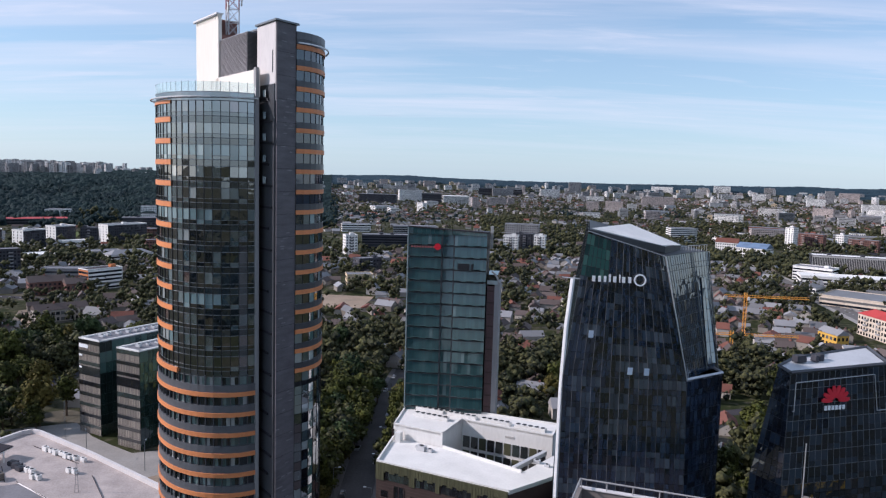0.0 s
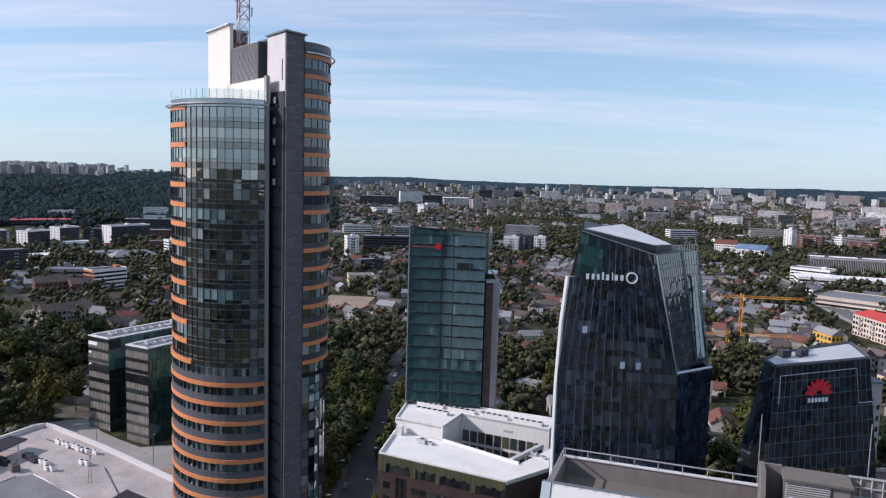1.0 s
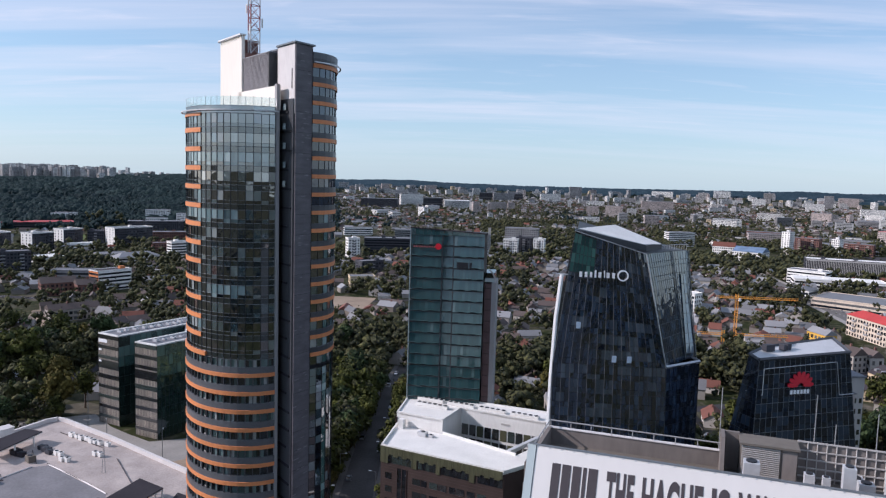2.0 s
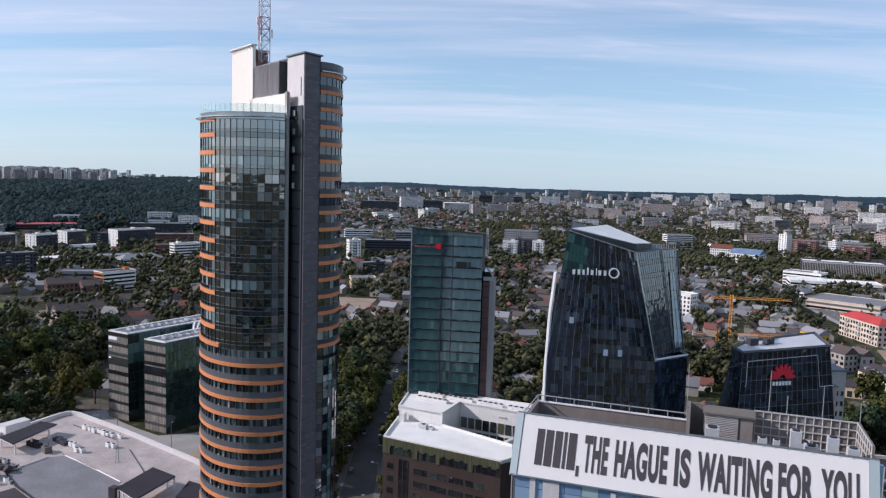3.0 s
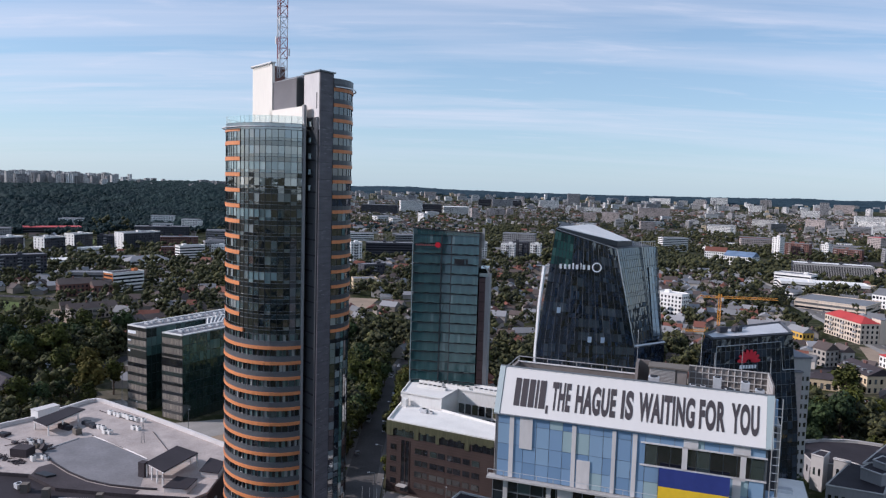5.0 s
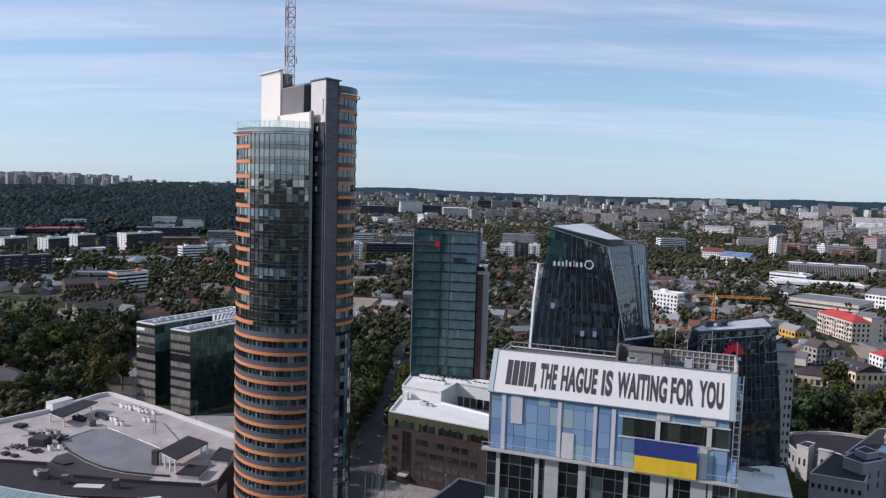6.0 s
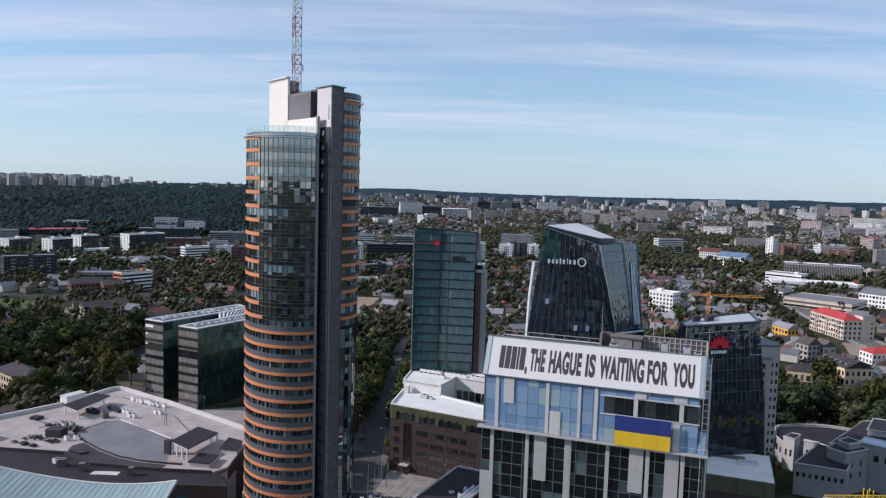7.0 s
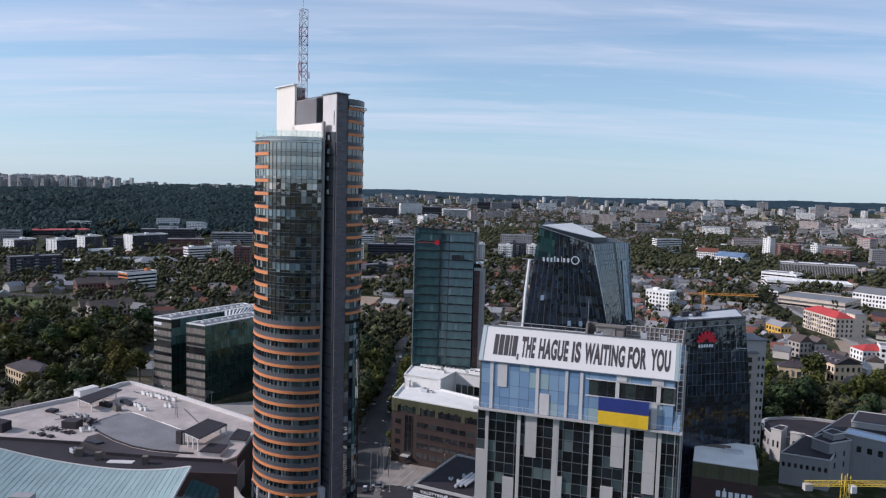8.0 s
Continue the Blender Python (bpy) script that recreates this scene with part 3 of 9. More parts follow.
def strip(name, pts, width, z, mat, label, shift=0.0):
    """A flat strip along a plan line, laid just above the ground."""
    me = Mesh()
    rows = []
    for i, (x, y) in enumerate(pts):
        a, b = pts[max(0, i - 1)], pts[min(len(pts) - 1, i + 1)]
        d = Vector((b[0] - a[0], b[1] - a[1])).normalized()
        n = Vector((d.y, -d.x))
        rows.append(((x + n.x * (shift - width / 2), y + n.y * (shift - width / 2)), (x + n.x * (shift + width / 2), y + n.y * (shift + width / 2))))
    for (a, b), (c, d) in zip(rows, rows[1:]):
        me.hexa([(*p, z - 0.12 if z > 0.1 else z - 0.02) for p in (a, b, d, c)], [(*p, z) for p in (a, b, d, c)])
    return part(name, me, M[mat], None, label, "structure")


# ---- the tall round office tower ----
def facing(x, y, z, nx, ny):
    """A pose whose local -y points along (nx, ny)."""
    return pose(x, y, z, 0, 0, math.degrees(math.atan2(nx, -ny)))


def flat_pane(w, h, t=0.08):
    return Mesh().box(-w / 2, w / 2, 0, t, 0, h)


M["g_spandrel"] = glass("spandrel_glass", [(0, (0.010, 0.015, 0.02)), (0.6, (0.02, 0.03, 0.038)), (0.9, (0.035, 0.052, 0.056))], 2.6, 0.05, 0.02)
M["g_sill"] = glass("sill_glass", [(0, (0.004, 0.005, 0.008)), (0.6, (0.010, 0.015, 0.02)), (0.82, (0.07, 0.10, 0.11)), (0.92, (0.16, 0.19, 0.19))], 3.0, 0.03, 0.02, 0.35, 0.012)


def round_tower():
    T = thing("office_tower", -36.1, 129.7, 0, -51.7, "tall round office tower with orange bands and grey stone spine", "tower")
    step = 3.75
    N = 28
    left = superellipse(-14.5, -0.1, 14.5, 12.0, 2.05, N, 0, 180, -1)
    right = superellipse(-14.5, 6.2, 17.3, 11.0, 2.1, N, 0, 180, 1)
    # bodies behind the glass
    core = Mesh().prism([(x - nx * 0.75, y - ny * 0.75) for x, y, nx, ny in reversed(left)], 0, 116.2)
    part("left_body", core, M["dark"], T)
    core = Mesh().prism([(x - nx * 0.75, y - ny * 0.75) for x, y, nx, ny in right], 0, 127.2)
    part("right_body", core, M["dark"], T)
    part("shoulder_roof", Mesh().prism([(x - nx * 0.3, y - ny * 0.3) for x, y, nx, ny in reversed(left)], 116.2, 116.5), M["roof_grey"], T, "grey felt shoulder roof")
    part("top_roof", Mesh().prism([(x - nx * 0.3, y - ny * 0.3) for x, y, nx, ny in right], 127.2, 127.5), M["roof_grey"], T)
    rng = random.Random(4)
    # lower storeys: grey spandrel, orange edge, windows set back
    glass_low = Mesh()
    for k in range(-2, 14):
        z = 14.7 + step * k
        if k >= 0:
            part("orange_band", Mesh().sweep(left, z - 0.40, z + 0.40, -0.2, 0.42), M["orange"], T, "orange painted metal band")
        part("spandrel", Mesh().sweep(left, z + 0.40, z + 1.66, -0.2, 0.25), M["band"], T, "grey metal spandrel")
        for j in range(N):
            x0, y0, n0, m0 = left[j]
            x1, y1, n1, m1 = left[j + 1]
            for h in range(2):
                f0, f1 = h / 2, (h + 1) / 2
                a = (x0 + (x1 - x0) * f0, y0 + (y1 - y0) * f0)
                b = (x0 + (x1 - x0) * f1, y0 + (y1 - y0) * f1)
                d = 0.12 + 0.12 * rng.random()
                glass_low.pane((a[0] - n0 * d, a[1] - m0 * d, z + 1.66), (b[0] - n0 * d, b[1] - m0 * d, z + 1.66), (b[0] - n0 * d, b[1] - m0 * d, z + step - 0.4), (a[0] - n0 * d, a[1] - m0 * d, z + step - 0.4), -0.06)
    part("window_glass", glass_low, M["g_office"], T, "dark office windows with half-drawn blinds", "stuff")
    posts = Mesh()
    for j in range(N + 1):
        x, y, nx, ny = left[j]
        m = posts
        m.hexa([(x - nx * 0.3 - ny * 0.09 * q + 0, y - ny * 0.3 + nx * 0.09 * q, 8) for q in (-1, 1)] + [(x + nx * 0.12 - ny * 0.09 * q, y + ny * 0.12 + nx * 0.09 * q, 8) for q in (1, -1)],
               [(x - nx * 0.3 - ny * 0.09 * q, y - ny * 0.3 + nx * 0.09 * q, 66.9) for q in (-1, 1)] + [(x + nx * 0.12 - ny * 0.09 * q, y + ny * 0.12 + nx * 0.09 * q, 66.9) for q in (1, -1)])
    part("window_post", posts, M["band_dark"], T, "", "stuff")
    part("orange_band", Mesh().sweep(left[10:], 66.78, 67.62, -0.2, 0.42), M["orange"], T)
    # upper storeys: glass curtain wall with an orange strip on the west side
    chord = math.dist(left[8][:2], left[9][:2])
    tall = flat_pane(chord - 0.12, 1.82).data("pane", M["g_tower"])
    sill = flat_pane(chord - 0.12, 0.66).data("sill_pane", M["g_sill"])
    low = flat_pane(chord - 0.12, 1.06).data("spandrel_pane", M["g_spandrel"])
    pale = flat_pane(chord - 0.12, 1.82).data("pane", M["g_pale"])
    pale_sill = flat_pane(chord - 0.12, 0.66).data("sill_pane", M["g_pale"])
    back = Mesh()
    for k in range(14, 27):
        z = 14.7 + step * k
        for j in range(N):
            x0, y0, n0, m0 = left[j]
            x1, y1, n1, m1 = left[j + 1]
            cx, cy = (x0 + x1) / 2, (y0 + y1) / 2
            nx, ny = (n0 + n1) / 2, (m0 + m1) / 2
            l = math.hypot(nx, ny)
            nx, ny = nx / l, ny / l
            ex, ey = x1 - x0, y1 - y0
            el = math.hypot(ex, ey)
            nx, ny = (-ey / el, ex / el) if -ey * nx + ex * ny > 0 else (ey / el, -ex / el)
            wob = rng.uniform(-0.4, 0.4)
            if j < 17:
                blinds = k == 24 or (k == 21 and j > 4) or (k == 17 and 3 < j < 9) or rng.random() < 0.06
                part("pane", pale if blinds else tall, None, T, at=facing(cx, cy, z + 1.3, nx, ny) @ pose(0, 0, 0, rng.gauss(0, 0.35), 0, wob * 1.5))
                part("sill_pane", pale_sill if blinds and rng.random() < 0.5 else sill, None, T, at=facing(cx, cy, z + 0.62, nx, ny) @ pose(0, 0, 0, rng.gauss(0, 0.25), 0, wob * 1.3))
                part("spandrel_pane", low, None, T, at=facing(cx, cy, z - 0.54, nx, ny) @ pose(0, 0, 0, rng.gauss(0, 0.2), 0, wob))
            else:
                back.pane((x0, y0, z - 0.52), (x1, y1, z - 0.52), (x1, y1, z + 0.5), (x0, y0, z + 0.5), -0.06)
                back.pane((x0, y0, z + 0.62), (x1, y1, z + 0.62), (x1, y1, z + 3.1), (x0, y0, z + 3.1), -0.06)
        if k > 14:
            part("orange_band", Mesh().sweep(left[11:24], z - 0.48, z + 0.42, -0.2, 0.22), M["orange"], T)
        part("transom", Mesh().sweep(left, z + 0.5, z + 0.6, -0.1, 0.07), M["mullion_grey"], T)
        part("transom", Mesh().sweep(left, z - 0.62, z - 0.52, -0.1, 0.07), M["mullion_grey"], T)
        part("transom", Mesh().sweep(left, z + 1.26, z + 1.32, -0.1, 0.06), M["mullion_grey"], T)
    part("orange_band", Mesh().sweep(left[11:24], 114.95, 115.55, -0.2, 0.22), M["orange"], T)
    part("rear_glass", back, M["g_tower"], T, "", "stuff")
    for j in range(0, N + 1):
        x, y, nx, ny = left[j]
        part("mullion", Mesh().box(-0.05, 0.05, -0.1, 0.12, 67.6, 115.4), M["mullion"], T, at=facing(x, y, 0, nx, ny))
    part("rim", Mesh().sweep(left, 115.35, 116.9, -0.3, -0.06), M["band"], T, "grey metal roof rim")
    part("transom", Mesh().sweep(left, 116.86, 116.94, -0.1, 0.09), M["mullion_grey"], T)
    part("service_rail", Mesh().sweep([(x + nx * 0.9, y + ny * 0.9, nx, ny) for x, y, nx, ny in left], 115.9, 116.1, -0.12, 0.12), M["ac"], T, "pale steel rail round the shoulder")
    for j in range(0, N, 2):
        x, y, nx, ny = left[j]
        part("rail_bracket", Mesh().bar((x, y, 115.9), (x + nx, y + ny, 115.9), 0.06), M["steel"], T)
    for j in range(N):
        x0, y0, n0, m0 = left[j]
        x1, y1, n1, m1 = left[j + 1]
        part("rim_pane", Mesh().pane((x0, y0, 115.45), (x1, y1, 115.45), (x1, y1, 116.86), (x0, y0, 116.86), -0.05), M["g_tower"], T)
        part("rail_pane", Mesh().pane((x0, y0, 116.9), (x1, y1, 116.9), (x1, y1, 118.6), (x0, y0, 118.6), 0.05), M["g_clear"], T).visible_shadow = False
        part("rail_post", Mesh().bar((x0, y0, 116.9), (x0, y0, 118.7), 0.05), M["mullion_grey"], T)
    # fin, white walls, plant box
    part("fin", Mesh().box(-0.5, 0.5, -0.3, 0.3, 8, 121.4), M["fin"], T, "pale concrete fin")
    part("fin_foot", Mesh().box(-0.4, 1.8, -0.4, 1.2, 0, 16.4), M["slab_side"], T)
    part("low_white_wall", Mesh().box(-20.2, 0.2, 0.2, 0.6, 116.4, 121.2), M["cream_clad"], T, "white clad parapet wall")
    white = Mesh().box(-31.0, -23, 0.2, 5.6, 116.4, 133.2)
    white.box(-23, -18.6, 0.2, 0.9, 116.4, 133.2)
    part("white_wall", white, M["cream_clad"], T, "white clad stair core")
    part("coping", Mesh().box(-31.4, -18.4, -0.25, 1.15, 133.2, 133.5), M["white"], T)
    part("mast_floor", Mesh().box(-23, -18.6, 0.9, 5.6, 127.5, 129.6), M["wall_brick"], T)
    part("mast_screen", Mesh().box(-22.9, -22.5, 0.9, 5.6, 129.6, 133.0), M["wall_brick"], T, "dull red wall behind the mast")
    for i in range(9):
        part("coping_bracket", Mesh().box(-30.8 + i * 1.45, -30.5 + i * 1.45, -0.5, -0.05, 132.9, 133.2), M["ac"], T)
    lv = Mesh().prism([(-18.6, 0.7), (-5.4, 0.7), (-5.4, 3.2), (-18.6, 3.2)], 121, 128.4)
    part("plant_box", lv, M["louver"], T)
    for i in range(34):
        z = 121.1 + i * 0.215
        part("louvre_slat", Mesh().hexa([(-18.6, 0.42, z), (-5.3, 0.42, z), (-5.4, 0.7, z), (-18.6, 0.7, z)], [(-18.6, 0.6, z + 0.13), (-5.36, 0.6, z + 0.13), (-5.4, 0.72, z + 0.13), (-18.6, 0.72, z + 0.13)]), M["louver"], T)
        # end slats: a darker grey, with the shade on that side painted in
        part("louvre_slat", Mesh().hexa([(-5.4, 0.5, z), (-5.15, 0.5, z), (-5.15, 3.2, z), (-5.4, 3.2, z)], [(-5.4, 0.62, z + 0.13), (-5.28, 0.62, z + 0.13), (-5.28, 3.2, z + 0.13), (-5.4, 3.2, z + 0.13)]), M["mullion_grey"], T)
    # stone spine
    front = [(4.66, 1.7), (2.84, 6.2), (-31, 6.2), (-31, 3.3), (-3.4, 3.3), (-3.4, 1.7)]
    part("stone_spine", Mesh().prism(front, 0, 129.0), M["slab"], T, "dark grey stone-clad spine")
    part("spine_side", Mesh().box(-3.4, 4.3, 1.62, 1.7, 118.5, 128.9), M["slab_side"], T, "pale stone side of the spine")
    part("spine_side_edge", Mesh().box(3.9, 4.4, 1.62, 1.7, 115.6, 118.5), M["slab_side"], T)
    part("spine_slot", Mesh().box(3.0, 3.3, 1.56, 1.63, 120.5, 124.3), M["dark"], T)
    part("spine_cap", Mesh().prism([(5.1, 1.3), (3.2, 6.6), (-31, 6.6), (-31, 3.0), (-3.7, 3.0), (-3.7, 1.3)], 129.0, 129.3), M["mullion_grey"], T)
    part("side_glazing", Mesh().box(-2, 4.2, 1.4, 1.7, 12, 118.5), M["band_dark"], T, "dark glazed recess beside the spine")
    for k in range(28):
        z = 14.7 + step * k
        part("recess_slab", Mesh().box(-1, 3.6 if k % 3 else 2.2, 1.15, 1.7, z - 0.2, z + 0.2), M["dark"], T)
        if k > 22:
            part("balcony_glass", Mesh().box(0.6, 1.7, 0.95, 1.02, z + 0.4, z + 1.6), M["g_rail"], T)
    ax, ay, bx, by = 4.66, 1.7, 2.84, 6.2
    ex, ey = bx - ax, by - ay
    el = math.hypot(ex, ey)
    nx, ny = ey / el, -ex / el
    for i in range(70):
        f = rng.uniform(0.02, 0.75)
        w = rng.uniform(0.6, 1.3)
        g = min(0.99, f + w / el)
        z = 2 + 0.46 * rng.randrange(0, 274)
        p, q = (ax + ex * f, ay + ey * f), (ax + ex * g, ay + ey * g)
        part("stone_course", Mesh().hexa([(p[0], p[1], z), (p[0] + nx * 0.04, p[1] + ny * 0.04, z), (q[0] + nx * 0.04, q[1] + ny * 0.04, z), (q[0], q[1], z)],
                                         [(p[0], p[1], z + 0.16), (p[0] + nx * 0.04, p[1] + ny * 0.04, z + 0.16), (q[0] + nx * 0.04, q[1] + ny * 0.04, z + 0.16), (q[0], q[1], z + 0.16)]), M["slab_course"], T)
    for i in range(31):
        z = 4 + i * 4.0
        part("stone_joint", Mesh().hexa([(ax, ay, z), (ax + nx * 0.015, ay + ny * 0.015, z), (bx + nx * 0.015, by + ny * 0.015, z), (bx, by, z)],
                                        [(ax, ay, z + 0.06), (ax + nx * 0.015, ay + ny * 0.015, z + 0.06), (bx + nx * 0.015, by + ny * 0.015, z + 0.06), (bx, by, z + 0.06)]), M["dark"], T)
    # east side: banded windows above, glass below
    east = right[:22]
    rp = Mesh()
    k = 0
    z = 125.4
    while z > 67:
        part("orange_band", Mesh().sweep(east, z - 0.4, z + 0.4, -0.2, 0.3), M["orange"], T)
        part("spandrel", Mesh().sweep(east, z + 0.4, z + 1.45, -0.2, 0.2), M["band_dark"], T)
        for j in range(21):
            x0, y0, n0, m0 = east[j]
            x1, y1, n1, m1 = east[j + 1]
            if j < 8 and k < 8:
                cx, cy = (x0 + x1) / 2, (y0 + y1) / 2
                l = math.dist((x0, y0), (x1, y1))
                part("east_pane", flat_pane(l - 0.1, 1.75), M["g_east"], T, at=facing(cx, cy, z - 2.16, (y1 - y0) / l, -(x1 - x0) / l))
            else:
                rp.pane((x0, y0, z - 2.16), (x1, y1, z - 2.16), (x1, y1, z - 0.4), (x0, y0, z - 0.4), 0.06)
        z -= 3.64
        k += 1
    while z > 4:
        for j in range(21):
            x0, y0, n0, m0 = east[j]
            x1, y1, n1, m1 = east[j + 1]
            for q in range(2):
                a = z - 3.0 + q * 1.9 if q == 0 else z - 1.0
                b = z - 1.1 if q == 0 else z + 0.55
                t = rng.uniform(-0.012, 0.012)
                rp.pane((x0 + n0 * t, y0 + m0 * t, a), (x1, y1, a), (x1, y1, b), (x0 + n0 * t, y0 + m0 * t, b), 0.06)
        z -= 3.64
    part("east_glass", rp, M["g_tower"], T, "", "stuff")
    for j in range(0, 22):
        x, y, nx, ny = east[j]
        part("mullion", Mesh().box(-0.045, 0.045, -0.08, 0.1, 6, 126), M["mullion"], T, at=facing(x, y, 0, nx, ny))
    part("top_rim", Mesh().sweep(east, 126.8, 128.0, -0.3, 0.25), M["band"], T)
    part("service_rail", Mesh().sweep([(x + nx * 0.9, y + ny * 0.9, nx, ny) for x, y, nx, ny in east], 125.9, 126.1, -0.12, 0.12), M["steel"], T)
    # entrance storey
    part("entrance_glass", Mesh().sweep(left, 3, 12.6, -0.4, -0.2), M["g_smoke"], T)
    for j in range(2, N - 2, 4):
        x, y, nx, ny = left[j]
        part("column", Mesh().bar((x + nx * 0.2, y + ny * 0.2, 0), (x + nx * 0.2, y + ny * 0.2, 14.3), 0.5, 10), M["slab_side"], T)


round_tower()


def lattice_mast():
    T = thing("lattice_mast", -36.1, 129.7, 129.6, -51.7, "red and white lattice radio mast on the tower roof", "mast")
    cx, cy, r = -19.9, 3.3, 1.5
    legs = [(cx + r * math.cos(radians(a)), cy + r * math.sin(radians(a))) for a in (80, 200, 320)]
    top = 26.2
    for x, y in legs:
        for i in range(5):
            z0, z1 = top * i / 5, top * (i + 1) / 5
            part("leg", Mesh().bar((x, y, z0), (x, y, z1), 0.13, 6), M["mast_red" if i % 2 == 1 else "mast_pale"], T)
    bays = 10
    for i in range(bays):
        z0, z1 = top * i / bays, top * (i + 1) / bays
        col = M["mast_red" if (i // 2) % 2 == 1 else "mast_pale"]
        for k in range(3):
            a, b = legs[k], legs[(k + 1) % 3]
            part("ring_bar", Mesh().bar((*a, z1), (*b, z1), 0.07), col, T)
            part("brace", Mesh().bar((*a, z0), (*b, z1), 0.06), col, T)
            part("brace", Mesh().bar((*b, z0), (*a, z1), 0.06), col, T)
    part("spike", Mesh().bar((cx, cy, top - 1), (cx, cy, top + 3.0), 0.09, 6), M["white"], T)
    for i, (z, a) in enumerate(((6.0, 80), (9.0, 200), (13.5, 320), (4.2, 320))):
        x, y = cx + (r + 0.5) * math.cos(radians(a)), cy + (r + 0.5) * math.sin(radians(a))
        part("antenna", Mesh().box(x - 0.16, x + 0.16, y - 0.12, y + 0.12, z, z + 1.9), M["white"], T, "white panel antenna")


lattice_mast()


# ---- flat curtain walls ----
def between(q, u, v):
    bl, br, tr, tl = q
    lo = [bl[i] + (br[i] - bl[i]) * u for i in range(3)]
    hi = [tl[i] + (tr[i] - tl[i]) * u for i in range(3)]
    return Vector([lo[i] + (hi[i] - lo[i]) * v for i in range(3)])


def curtain(parent, quad, nu, nv, mat, seed, gap=0.05, single=0, frame="mullion", name="pane", split=None, proud=0.05, mullion_step=1, line=0.05, transom=True, other=None, share=0.0):
    """Panes with their own small tilts over a four-cornered face, with mullions and transoms."""
    rng = random.Random(seed)
    rest, rest_other = Mesh(), Mesh()
    n = (Vector(quad[1]) - Vector(quad[0])).cross(Vector(quad[3]) - Vector(quad[0])).normalized()
    width = (Vector(quad[1]) - Vector(quad[0])).length / nu
    height = (Vector(quad[3]) - Vector(quad[0])).length / nv
    made = 0
    for j in reversed(range(nv)):
        rows = [(0.0, 1.0)] if split is None else [(0.0, split), (split, 1.0)]
        run, lit = 0, [False, False]
        for i in range(nu):
            if other and run <= 0:               # neighbouring rooms share a blind or a lit ceiling
                run, lit = rng.choice((1, 2, 2, 3, 4, 6)), [rng.random() < share * 0.6, rng.random() < share]
            run -= 1
            for row, (r0, r1) in enumerate(rows):
                u0, u1 = (i + gap / width) / nu, (i + 1 - gap / width) / nu
                v0, v1 = (j + r0 + gap / height) / nv, (j + r1 - gap / height) / nv
                tilt = [n * rng.uniform(-0.018, 0.018) for _ in range(4)]
                c = [between(quad, u0, v0) + tilt[0], between(quad, u1, v0) + tilt[1], between(quad, u1, v1) + tilt[2], between(quad, u0, v1) + tilt[3]]
                if made < single:
                    part(name, Mesh().pane(*c, 0.06), other if lit[row] else mat, parent)
                    made += 1
                else:
                    (rest_other if lit[row] else rest).pane(*c, 0.06)
    for field, stuff in ((rest, mat), (rest_other, other)):
        if field.v:
            part(name + "_field", field, stuff, parent, "", "stuff")
    for i in range(0, nu + 1, mullion_step):
        a, b = between(quad, i / nu, 0), between(quad, i / nu, 1)
        e = (Vector(quad[1]) - Vector(quad[0])).normalized() * line
        part("mullion", Mesh().hexa([a - e - n * 0.1, a + e - n * 0.1, a + e + n * proud, a - e + n * proud], [b - e - n * 0.1, b + e - n * 0.1, b + e + n * proud, b - e + n * proud]), M[frame], parent)
    if transom:
        for j in range(nv + 1):
            a, b = between(quad, 0, j / nv), between(quad, 1, j / nv)
            up = (Vector(quad[3]) - Vector(quad[0])).normalized() * line
            m = Mesh().hexa([a - up - n * 0.1, b - up - n * 0.1, b - up + n * 0.06, a - up + n * 0.06], [a + up - n * 0.1, b + up - n * 0.1, b + up + n * 0.06, a + up + n * 0.06])
            part("transom", m, M[frame], parent)
    return n


